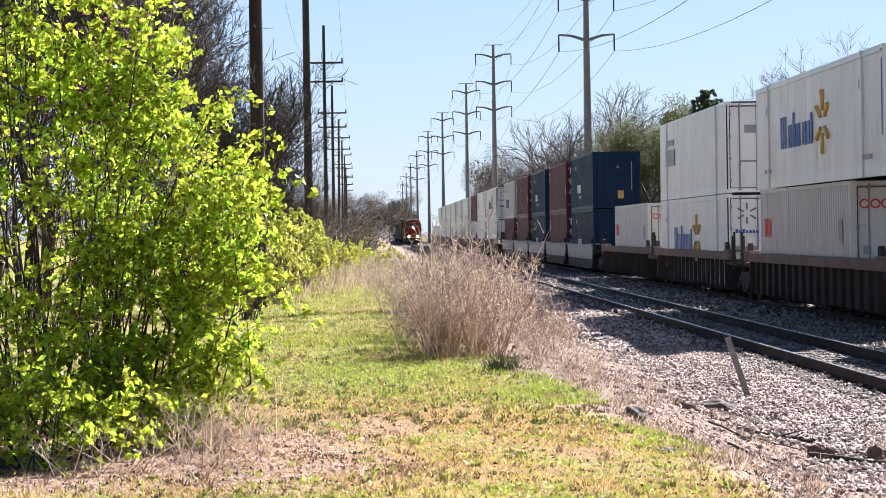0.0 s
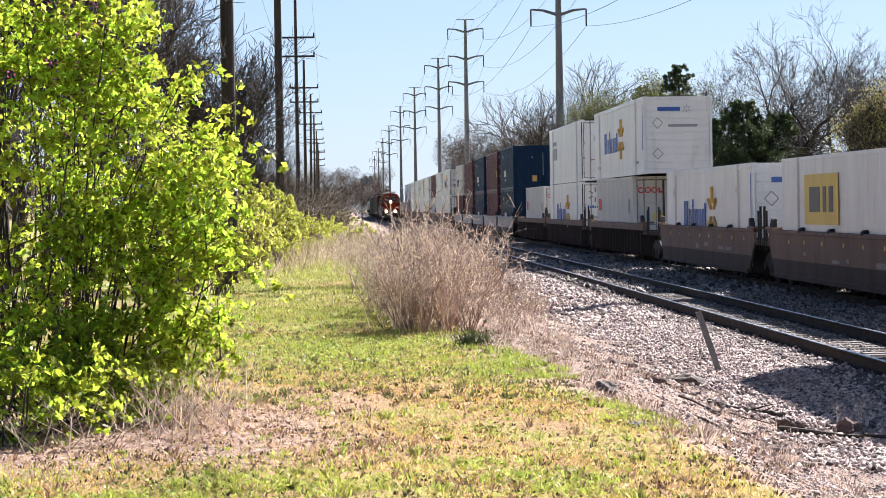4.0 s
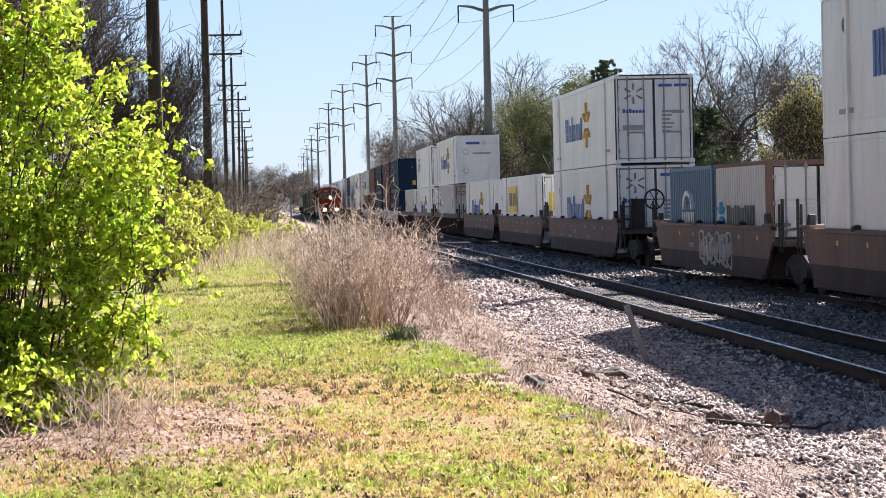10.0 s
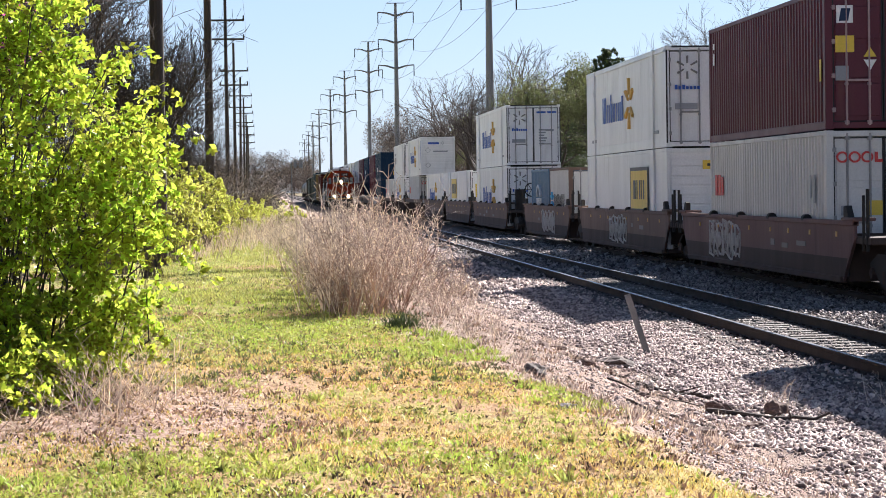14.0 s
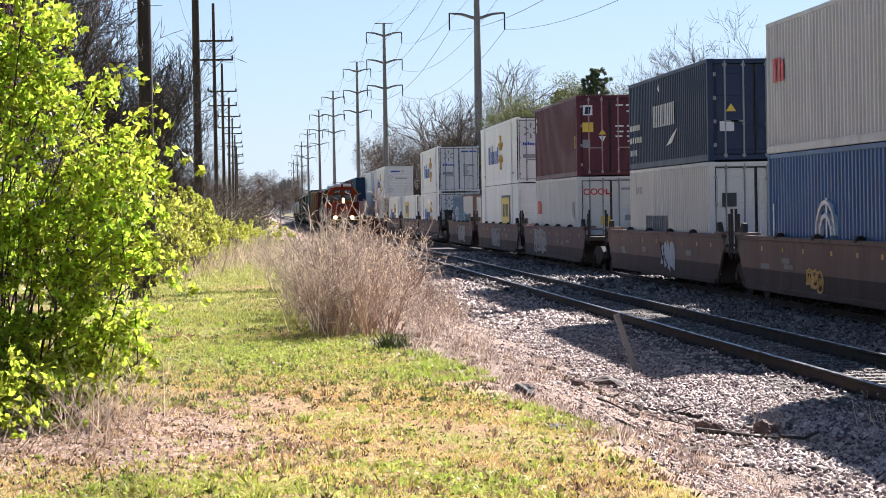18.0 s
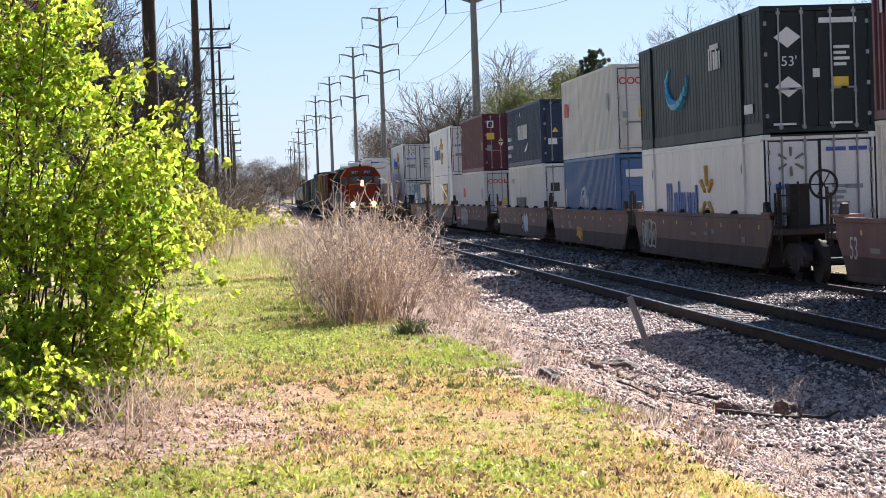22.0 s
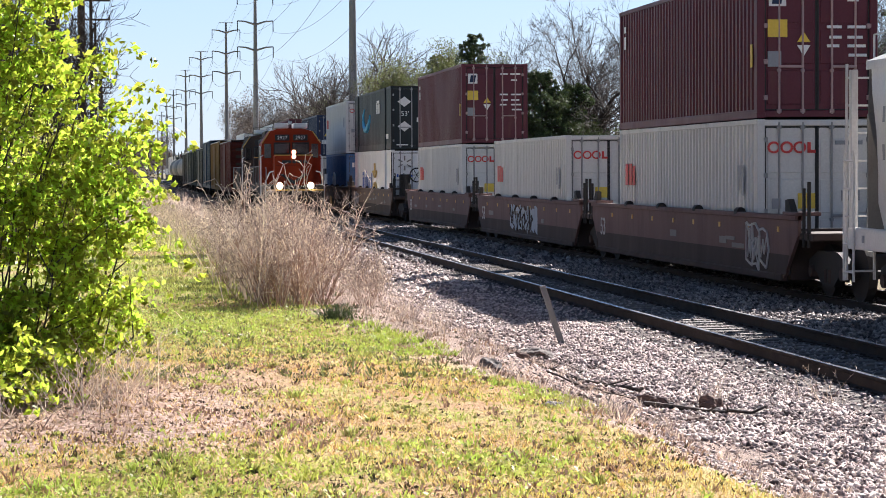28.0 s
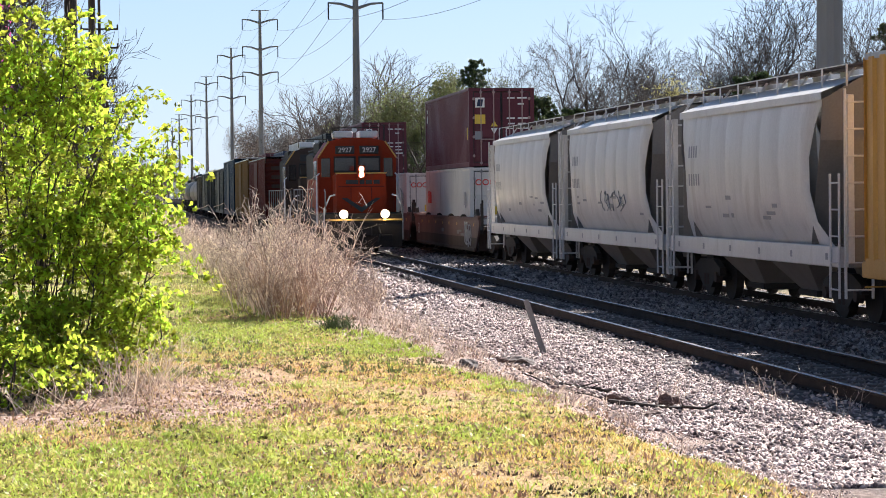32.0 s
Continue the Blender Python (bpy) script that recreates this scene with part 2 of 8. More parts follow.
WHITE = paint("white_paint", (0.80, 0.79, 0.78), 0.42, dirt=(0.3, 0.27, 0.24), amt=0.25)
WHITE_TRIM = paint("white_trim", (0.80, 0.80, 0.79), 0.35, amt=0.15)
GREY = paint("light_grey_paint", (0.64, 0.63, 0.60), 0.5, amt=0.3)
BURG = paint("burgundy_paint", (0.108, 0.021, 0.034), 0.5, dirt=(0.16, 0.07, 0.05), amt=0.35, spec=0.3)
NAVY = paint("navy_paint", (0.012, 0.028, 0.075), 0.5, dirt=(0.05, 0.06, 0.085), amt=0.3, spec=0.3)
TEAL = paint("dark_blue_paint", (0.009, 0.034, 0.075), 0.5, dirt=(0.04, 0.05, 0.07), amt=0.35, spec=0.15)
BLUE = paint("blue_paint", (0.016, 0.10, 0.28), 0.45, amt=0.3)
SLATE = paint("slate_blue_paint", (0.05, 0.14, 0.24), 0.5, amt=0.3)
CHARCOAL = paint("charcoal_paint", (0.030, 0.039, 0.042), 0.5, dirt=(0.05, 0.05, 0.048), amt=0.25, spec=0.15)
RUST = paint("rusty_brown_paint", (0.185, 0.118, 0.090), 0.7, dirt=(0.055, 0.04, 0.034), amt=0.55, spec=0.25)
RUST2 = paint("red_brown_paint", (0.175, 0.100, 0.088), 0.7, dirt=(0.06, 0.04, 0.036), amt=0.5, spec=0.25)
RUST_DARK = paint("dark_brown_paint", (0.070, 0.048, 0.040), 0.75, dirt=(0.09, 0.065, 0.05), amt=0.4, spec=0.2)
SOOT = material("grimy_black_steel", (0.022, 0.021, 0.02), 0.7, second=(0.05, 0.04, 0.034), scale=3, amount=0.4, bump=0.2, spec=0.2)
STEEL = material("bare_steel", (0.42, 0.41, 0.40), 0.4, 1.0, scale=5, amount=0.3)
GALV = material("galvanised_steel", (0.40, 0.41, 0.42), 0.5, 0.6, scale=4, amount=0.4, streak=(1, 1, 0.1))
TOWER = material("weathered_grey_steel", (0.22, 0.218, 0.222), 0.6, 0.2, scale=1.5, amount=0.35, streak=(1, 1, 0.15))
ROD = material("door_rod_grey", (0.30, 0.295, 0.29), 0.5, 0.3, scale=5, amount=0.3)
ROD_RED = material("door_rod_burgundy", (0.40, 0.28, 0.27), 0.5, 0.1, scale=5, amount=0.3)
SEAL = material("black_rubber_seal", (0.02, 0.02, 0.02), 0.7, scale=6)
RED_INK = paint("red_print", (0.62, 0.04, 0.035), 0.5, amt=0.15)
BLUE_INK = paint("blue_print", (0.03, 0.10, 0.40), 0.5, amt=0.15)
CYAN_INK = paint("cyan_print", (0.08, 0.42, 0.70), 0.5, amt=0.15)
GOLD_INK = paint("amber_print", (0.70, 0.42, 0.10), 0.5, amt=0.15)
YELLOW_INK = paint("yellow_sticker", (0.75, 0.52, 0.05), 0.5, amt=0.2)
WHITE_INK = paint("white_print", (0.78, 0.78, 0.77), 0.5, amt=0.15)
BLACK_INK = paint("black_print", (0.02, 0.02, 0.022), 0.5, amt=0.1)
GREY_INK = paint("grey_print", (0.28, 0.29, 0.31), 0.5, amt=0.1)
GRAFFITI = paint("spray_paint_white", (0.52, 0.50, 0.47), 0.6, dirt=(0.2, 0.11, 0.08), amt=0.6)
GRAFFITI_BLUE = paint("spray_paint_pale_blue", (0.42, 0.48, 0.55), 0.6, dirt=(0.2, 0.11, 0.08), amt=0.5)
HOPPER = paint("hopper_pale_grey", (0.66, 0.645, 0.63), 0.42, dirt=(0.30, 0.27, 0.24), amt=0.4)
# darker copy of the hopper grey, with recess shade put into the colour
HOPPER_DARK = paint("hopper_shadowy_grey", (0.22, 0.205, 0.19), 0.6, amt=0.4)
ORANGE = paint("orange_engine_paint", (0.29, 0.036, 0.011), 0.55, dirt=(0.10, 0.04, 0.025), amt=0.5, spec=0.12)
MAROON = paint("maroon_engine_paint", (0.10, 0.022, 0.017), 0.6, dirt=(0.06, 0.03, 0.025), amt=0.5, spec=0.1)
YELLOW = paint("ochre_boxcar_paint", (0.58, 0.31, 0.055), 0.55, dirt=(0.2, 0.11, 0.05), amt=0.4)
SLATE_GREEN = paint("dark_green_paint", (0.026, 0.033, 0.033), 0.75, dirt=(0.07, 0.055, 0.045), amt=0.4, spec=0.08)
OCHRE = paint("dull_ochre_paint", (0.19, 0.11, 0.035), 0.7, dirt=(0.12, 0.07, 0.04), amt=0.5, spec=0.1)
GLASS = material("dark_cab_glass", (0.012, 0.014, 0.016), 0.06, scale=2, amount=0.1, bump=0, spec=0.8)
LAMP_HOT = glowing("lit_headlamp", (1.0, 0.80, 0.50), 30.0)
WOOD_POLE = material("creosoted_pole", (0.032, 0.023, 0.019), 0.85, second=(0.07, 0.053, 0.044), scale=5, amount=0.5, streak=(1, 1, 0.05), grain=60, bump=0.4)
BALLAST = material("granite_ballast", (0.64, 0.525, 0.495), 0.85, second=(0.28, 0.215, 0.20), scale=2, amount=0.5, island=0.85, grain=70, bump=0.4, dist=0.01)
# darker ballast: grime, plus the shade between the trains put into the colour
BALLAST_GRIMY_SHADED = material("grimy_shaded_ballast", (0.40, 0.355, 0.345), 0.9, second=(0.15, 0.125, 0.12), scale=1.5, amount=0.5, island=0.8, grain=70, bump=0.4, dist=0.01)
BALLAST_BED = material("ballast_bed", (0.36, 0.32, 0.31), 0.9, second=(0.16, 0.14, 0.14), scale=9, amount=0.5, grain=22, bump=1.0, dist=0.05)
TIE = material("weathered_tie", (0.10, 0.082, 0.07), 0.9, second=(0.20, 0.17, 0.15), scale=4, amount=0.4, streak=(0.15, 1, 1), obj_random=0.3, grain=50, bump=0.4)
RAIL = material("rusty_rail", (0.050, 0.036, 0.030), 0.7, second=(0.032, 0.026, 0.024), scale=3, amount=0.4, grain=50, bump=0.2, spec=0.12)
RAIL_TOP = material("polished_rail_head", (0.55, 0.54, 0.53), 0.28, 1.0, scale=2, amount=0.15, bump=0.02)
LEAF = material("spring_leaf", (0.32, 0.45, 0.038), 0.42, second=(0.47, 0.52, 0.06), scale=1.2, amount=0.5, island=0.7, bump=0, translucent=0.74)
LEAF_FAR = material("fresh_foliage", (0.46, 0.50, 0.08), 0.5, second=(0.54, 0.52, 0.13), scale=0.5, amount=0.5, island=0.5, bump=0, translucent=0.62)
LEAF_PINE = material("conifer_foliage", (0.035, 0.062, 0.022), 0.6, second=(0.09, 0.11, 0.035), scale=0.6, amount=0.5, island=0.4, bump=0, translucent=0.25)
OLIVE = material("olive_foliage", (0.105, 0.13, 0.042), 0.6, second=(0.17, 0.17, 0.07), scale=0.6, amount=0.5, island=0.4, bump=0, translucent=0.4)
BUD = material("yellow_buds", (0.40, 0.36, 0.14), 0.6, second=(0.28, 0.25, 0.09), scale=0.6, amount=0.5, island=0.3, bump=0, translucent=0.5)
BLOSSOM = material("pink_blossom", (0.52, 0.10, 0.30), 0.6, second=(0.40, 0.07, 0.25), scale=2, amount=0.4, island=0.3, bump=0, translucent=0.5)
BARK = material("grey_brown_bark", (0.075, 0.056, 0.046), 0.9, second=(0.04, 0.031, 0.027), scale=4, amount=0.5, grain=40, bump=0.5)
TWIG = material("bare_twig", (0.24, 0.185, 0.15), 0.9, second=(0.09, 0.065, 0.055), scale=2, amount=0.5, island=0.3, bump=0)
STRAW = material("dry_straw", (0.54, 0.43, 0.31), 0.8, second=(0.30, 0.20, 0.14), scale=2, amount=0.5, island=0.45, bump=0, translucent=0.35)
STRAW_DARK = material("dry_red_stems", (0.24, 0.13, 0.088), 0.85, second=(0.42, 0.28, 0.20), scale=2, amount=0.5, island=0.4, bump=0, translucent=0.2)
BLADE = material("grass_blades", (0.41, 0.39, 0.11), 0.6, second=(0.62, 0.44, 0.23), scale=1.5, amount=0.6, island=0.6, bump=0, translucent=0.45, coords="Object")
BLADE_LUSH = material("lush_grass_blades", (0.28, 0.42, 0.06), 0.55, second=(0.42, 0.43, 0.09), scale=1.0, amount=0.5, island=0.3, bump=0, translucent=0.5)
LITTER = material("dead_leaf_litter", (0.60, 0.43, 0.32), 0.9, second=(0.34, 0.21, 0.13), scale=2.5, amount=0.5, island=0.6, bump=0, translucent=0.2)
WIRE = material("power_cable", (0.12, 0.12, 0.125), 0.5, 0.5, scale=2)
CLOVER = material("clover_leaves", (0.33, 0.38, 0.09), 0.55, second=(0.47, 0.42, 0.14), scale=1.4, amount=0.5, island=0.6, bump=0, translucent=0.4)
GOLD_BLADE = material("golden_dry_turf", (0.66, 0.54, 0.13), 0.7, second=(0.56, 0.32, 0.14), scale=0.9, amount=0.55, island=0.5, bump=0, translucent=0.35)
# dark sprig colour, which also holds the specks of shade behind tufts
WEED_SHADE = material("weed_shade_speck", (0.075, 0.078, 0.032), 0.8, second=(0.14, 0.085, 0.055), scale=2, amount=0.5, island=0.4, bump=0)
STRAW_PINK = material("bleached_twig", (0.88, 0.74, 0.63), 0.85, second=(0.36, 0.25, 0.20), scale=2, amount=0.5, island=0.7, bump=0, translucent=0.15)
TWIG_DARK = material("dark_twig", (0.060, 0.046, 0.040), 0.9, second=(0.035, 0.027, 0.024), scale=2, amount=0.5, island=0.3, bump=0)
CLOD = material("brown_clod", (0.17, 0.105, 0.085), 0.95, second=(0.09, 0.055, 0.045), scale=6, grain=30, bump=0.6)
STONE = material("dark_stone", (0.12, 0.09, 0.08), 0.9, second=(0.06, 0.05, 0.045), scale=6, grain=30, bump=0.6)


# ---- ground: one sheet to the horizon ----
RAIL_L, GAUGE, TRACK_2 = 7.10, 1.505, 4.67          # nearer track's left rail, rail spacing, distance to the other track
CX1 = RAIL_L + GAUGE / 2
CX2 = CX1 + TRACK_2
FALL = math.tan(radians(0.9))                        # the land falls gently to the right


def fall(x):
    return -FALL * np.clip(x, -12, 25)



def ease(a, b, v):
    u = np.clip((np.asarray(v, float) - a) / (b - a), 0, 1)
    return u * u * (3 - 2 * u)


def ground_z(x, y):
    """Height of the ground: a grassy bench, a shallow swale, the ballast bed, lower land beyond."""
    x, y = np.asarray(x, float), np.asarray(y, float)
    z = 0.50 + 0.10 * ease(24, 8, y) - 0.1 * ease(40, 80, y)
    wob = 0.12 * np.sin(y * 0.31) + 0.10 * np.sin(y * 0.83 + 1.3)
    z = z + 0.05 * np.sin(x * 0.9 + y * 0.13) * ease(0, -6, x) + 0.02 * np.sin(x * 2.1 + y * 0.7)
    z = z + (-0.27 - z) * ease(1.9 + wob, 4.5 + wob * 0.6, x)
    z = z + (-0.20 - z) * ease(5.0, 6.1, x)
    z = z + (-0.75 - z) * ease(14.4, 17.0, x)
    return z + fall(x) + 0.012 * np.sin(x * 5.1 + 1.7 * np.sin(y * 2.3)) * np.cos(y * 4.7)


def gz(x, y):
    return float(ground_z(x, y))


def grid_lines(stops):
    out = []
    for (a, s), (b, _) in zip(stops, stops[1:]):
        out += list(np.arange(a, b - s * 0.3, s))
    return np.array(out + [stops[-1][0]])


gx = grid_lines([(-3200, 600), (-800, 150), (-200, 30), (-50, 4), (-14, 0.5), (-5, 0.16), (8, 0.3), (20, 3), (80, 30), (300, 150), (900, 600), (3300, 600)])
gy = grid_lines([(-900, 200), (-100, 20), (-10, 2), (6, 0.22), (45, 0.8), (90, 4), (250, 30), (900, 200), (2000, 700), (4800, 700)])
GX, GY = np.meshgrid(gx, gy)
GV = np.stack([GX.ravel(), GY.ravel(), ground_z(GX, GY).ravel()], 1)
nx, ny = len(gx), len(gy)
ii, jj = np.meshgrid(np.arange(nx - 1), np.arange(ny - 1))
k0 = (jj * nx + ii).ravel()
GF = np.stack([k0, k0 + 1, k0 + nx + 1, k0 + nx], 1)


def ground_material():
    """Grass, bare soil, leaf litter and ballast, laid out by place."""
    m = bpy.data.materials.new("ground")
    m.use_nodes = True
    t = m.node_tree
    N, L = t.nodes.new, t.links.new
    b = t.nodes["Principled BSDF"]
    b.inputs["Roughness"].default_value = 0.95
    b.inputs["Specular IOR Level"].default_value = 0.2
    co = N("ShaderNodeTexCoord")
    sp = N("ShaderNodeSeparateXYZ")
    L(co.outputs["Object"], sp.inputs[0])

    def noise_tex(s, det=6, rough=0.6):
        n = N("ShaderNodeTexNoise")
        n.inputs["Scale"].default_value, n.inputs["Detail"].default_value, n.inputs["Roughness"].default_value = s, det, rough
        L(co.outputs["Object"], n.inputs[0])
        return n.outputs[0]

    def span(v, a, c, lo=0.0, hi=1.0):
        r = N("ShaderNodeMapRange")
        r.inputs["From Min"].default_value, r.inputs["From Max"].default_value = a, c
        r.inputs["To Min"].default_value, r.inputs["To Max"].default_value = lo, hi
        L(v, r.inputs[0])
        return r.outputs[0]

    def calc(op, a, c):
        n = N("ShaderNodeMath")
        n.operation = op
        for i, v in enumerate((a, c)):
            if isinstance(v, (int, float)):
                n.inputs[i].default_value = v
            else:
                L(v, n.inputs[i])
        return n.outputs[0]

    def blend(f, a, c):
        n = N("ShaderNodeMix")
        n.data_type = 'RGBA'
        for s, v in (("A", a), ("B", c)):
            if isinstance(v, tuple):
                n.inputs[s].default_value = (*v, 1)
            else:
                L(v, n.inputs[s])
        L(f, n.inputs["Factor"])
        return n.outputs["Result"]

    big, mid, fine = noise_tex(0.35), noise_tex(1.6), noise_tex(14, 8, 0.7)
    tiny = noise_tex(60, 3)
    turf = blend(span(mid, 0.42, 0.60), (0.27, 0.33, 0.06), (0.46, 0.40, 0.13))
    near = span(calc('ADD', sp.outputs[1], calc('MULTIPLY', mid, 6.0)), 25.0, 21.0)
    gold = blend(span(mid, 0.40, 0.58), (0.52, 0.44, 0.15), (0.56, 0.36, 0.18))
    turf = blend(near, turf, gold)
    turf = blend(span(big, 0.5, 0.66), turf, (0.56, 0.33, 0.20))
    turf = blend(span(fine, 0.5, 0.75), turf, (0.20, 0.13, 0.07))
    soil = blend(span(fine, 0.38, 0.62), (0.58, 0.44, 0.37), (0.30, 0.21, 0.165))
    # bed under the stones is dark: shade of the gaps put into its colour
    rock = blend(span(fine, 0.4, 0.65), (0.22, 0.18, 0.17), (0.06, 0.05, 0.048))
    xw = calc('ADD', sp.outputs[0], calc('MULTIPLY', calc('SUBTRACT', mid, 0.5), 1.1))
    col = blend(span(calc('ADD', xw, span(sp.outputs[1], 11.0, 26.0, -0.15, 0.95)), 1.95, 2.35), turf, soil)
    col = blend(span(xw, 4.0, 5.2), col, rock)
    col = blend(span(sp.outputs[0], 14.8, 16.5), col, blend(span(mid, 0.4, 0.6), (0.14, 0.13, 0.05), (0.24, 0.18, 0.11)))
    # bare, leaf-strewn soil under the shrub
    ly = calc('MULTIPLY', span(sp.outputs[1], 11.6, 12.6), span(sp.outputs[1], 19.0, 16.0))
    lx = span(xw, 0.5, -0.4)
    col = blend(calc('MULTIPLY', lx, ly), col, blend(span(fine, 0.4, 0.6), (0.66, 0.48, 0.40), (0.34, 0.22, 0.16)))
    hs = N("ShaderNodeHueSaturation")
    L(col, hs.inputs["Color"])
    L(span(tiny, 0.2, 0.8, 0.65, 1.3), hs.inputs["Value"])
    L(hs.outputs[0], b.inputs["Base Color"])
    bp = N("ShaderNodeBump")
    bp.inputs["Strength"].default_value, bp.inputs["Distance"].default_value = 0.9, 0.05
    L(calc('ADD', fine, calc('MULTIPLY', tiny, 0.4)), bp.inputs["Height"])
    L(bp.outputs[0], b.inputs["Normal"])
    return m


ground = new("ground", raw_mesh("ground", GV, GF, ground_material(), smooth=True))
tagged(ground, "rough grassy ground with bare soil and a gravel strip by the tracks", "ground", kind="structure")

# ---- far woods on the horizon ----
rng = np.random.default_rng(5)


def leaf_cloud(centres, radii, count, size, rs, flat=0.5):
    """Many small bent leaves scattered in clumps: points and quads."""
    c = np.asarray(centres)
    k = rs.integers(0, len(c), count)
    d = rs.normal(size=(count, 3))
    d /= np.linalg.norm(d, axis=1)[:, None]
    pos = c[k] + d * (np.asarray(radii)[k] * rs.random(count) ** 0.45)[:, None]
    return leaf_quads(pos, size, rs, flat)


def leaf_quads(pos, size, rs, flat=0.5):
    count = len(pos)
    a = rs.normal(size=(count, 3))
    a /= np.linalg.norm(a, axis=1)[:, None]
    b = np.cross(a, rs.normal(size=(count, 3)) + np.array([0, 0, 0.01]))
    b /= np.linalg.norm(b, axis=1)[:, None]
    s = (size * (0.55 + 0.9 * rs.random(count)))[:, None]
    a, b = a * s, b * s * flat
    n = np.cross(a, b)
    n /= np.linalg.norm(n, axis=1)[:, None] + 1e-9
    V = np.stack([pos - a, pos + b + n * s * 0.15, pos + a, pos - b + n * s * 0.15], 1).reshape(-1, 3)
    F = np.arange(count * 4).reshape(-1, 4)
    return V, F


def far_wood(name, x0, x1, y0, y1, n, h, mat, seed, base=-0.7):
    rs = np.random.default_rng(seed)
    cx, cy = rs.uniform(x0, x1, n), rs.uniform(y0, y1, n)
    hh = h * rs.uniform(0.55, 1.1, n)
    C, R = [], []
    for x, y, q in zip(cx, cy, hh):
        for f in (0.35, 0.6, 0.85):
            C.append((x + rs.normal() * q * 0.12, y, base + q * f))
            R.append(q * 0.22 * (1.3 - f * 0.5))
    V, F = leaf_cloud(C, R, n * 2400, h * 0.013, rs, 0.3)
    ob = new(name, raw_mesh(name, V, F, mat))
    return tagged(ob, "distant line of bare and budding trees", "trees", kind="stuff")


far_wood("far_woods", 30, 170, 520, 900, 80, 22, TWIG, 11)
far_wood("far_woods", -160, -14, 360, 700, 90, 11, TWIG, 12)
far_wood("far_woods", -60, 20, 900, 1100, 60, 20, TWIG, 13)

# ---- rails ----
RAIL_PROFILE = [(-0.075, -0.18), (0.075, -0.18), (0.075, -0.168), (0.014, -0.15), (0.010, -0.05), (0.036, -0.035), (0.036, -0.004), (-0.036, -0.004), (-0.036, -0.035), (-0.010, -0.05), (-0.014, -0.15), (-0.075, -0.168)]


def track(cx, name, label):
    t = thing(name, label, "railway track", kind="structure", at=pose(0, 0, fall(cx)))
    for s in (-1, 1):
        x = cx + s * GAUGE / 2
        r = part("rail", Geo().sweep([(x + a, b) for a, b in RAIL_PROFILE], -60, 1400), RAIL, t, "brown rusty steel rail with a bright head")
        part("rail_head", Geo().sweep([(x - 0.034, -0.0035), (x + 0.034, -0.0035), (x + 0.026, 0.0), (x - 0.026, 0.0)], -60, 1400), RAIL_TOP, r, "polished running surface of a rail")
    return t


TRACK_NEAR = track(CX1, "railway_track", "single railway track on timber ties in pale ballast")
TRACK_FAR = track(CX2, "railway_track", "railway track on timber ties under a freight train")


# ---- poles and wires ----
def shaft(h, r, taper, sunk, n):
    """A tapered round pole."""
    rings = []
    for k in range(7):
        u = k / 6
        q = r * (1 - taper * u)
        rings.append([(q * math.cos(2 * math.pi * i / n), q * math.sin(2 * math.pi * i / n), h * u - (sunk if k == 0 else 0)) for i in range(n)])
    return Geo().loft(rings)


def wood_pole(x, y, h, r, arms=(), arm_w=3.0, seed=0, lean=0.0):
    z0 = gz(x, y)
    t = thing("utility_pole", "dark creosoted wooden utility pole" + (" with crossarms" if arms else ""), "utility pole", "wooden poles along the line", at=pose(x, y, z0, 0, lean, 0))
    g = shaft(h, r, 0.4, 0.3, 14)
    part("shaft", g, WOOD_POLE, t, smooth=False)
    for z in arms:
        z -= z0
        part("crossarm", Geo().bbox(-arm_w / 2, -0.17, z - 0.06, arm_w / 2, -0.05, z + 0.06, 0.01), WOOD_POLE, t)
        part("arm_brace", Geo().rod([(-arm_w * 0.25, -0.11, z), (0, -0.12, z - 0.55), (arm_w * 0.25, -0.11, z)], 0.025), SOOT, t)
        for u in (-0.48, 0.48):
            part("insulator", Geo().tube((u * arm_w, -0.11, z + 0.05), (u * arm_w, -0.11, z + 0.30), 0.06, 0.04, n=8), SOOT, t)
    return t


WOODS = [(-2.26, 45, 16.5, 0.155, ()), (-2.52, 91, 16.2, 0.19, (13.4, 12.2)), (-2.85, 143.5, 14.9, 0.15, (12.95, 11.75)), (-3.15, 191, 14.2, 0.16, (12.3, 11.1)),
         (-3.4, 238, 13.7, 0.16, (12.2, 11.0)), (-3.6, 290, 13.6, 0.16, (12.2, 11.0)), (-3.9, 342, 13.4, 0.17, (12.0, 10.8)), (-4.3, 398, 13.4, 0.17, (12.0, 10.8)), (-4.8, 455, 13.4, 0.18, (12.0, 10.8))]
for x, y, h, r, arms in WOODS:
    wood_pole(x, y, h, r, arms, 2.4 if y > 100 else 2.9, lean=0.6 if y == 238 else 0.0)


def tower(x, y, h, r0, arms, reach=2.6):
    """A tapered steel monopole with three tiers of upswept arms and hanging insulators."""
    z0 = gz(x, y)
    t = thing("transmission_tower", "tall tapered grey steel transmission monopole with upswept arms", "transmission tower", "steel towers along the line", at=pose(x, y, z0))
    g = shaft(h, r0, 0.62, 0.5, 12)
    part("shaft", g, TOWER, t, smooth=False)
    part("peak_bar", Geo().tube((-1.3, 0, h + 0.05), (1.3, 0, h + 0.05), 0.06), TOWER, t)
    for z in arms:
        for s in (-1, 1):
            part("arm", Geo().tube((0, 0, z - 0.5), (s * reach * 0.55, 0, z - 0.05), 0.16, 0.12, n=6).tube((s * reach * 0.55, 0, z - 0.05), (s * reach, 0, z + 0.05), 0.12, 0.08, n=6), TOWER, t)
            part("insulator", Geo().tube((s * reach, 0, z + 0.05), (s * reach, 0, z - 1.5), 0.07, n=6), SOOT, t)
    return t


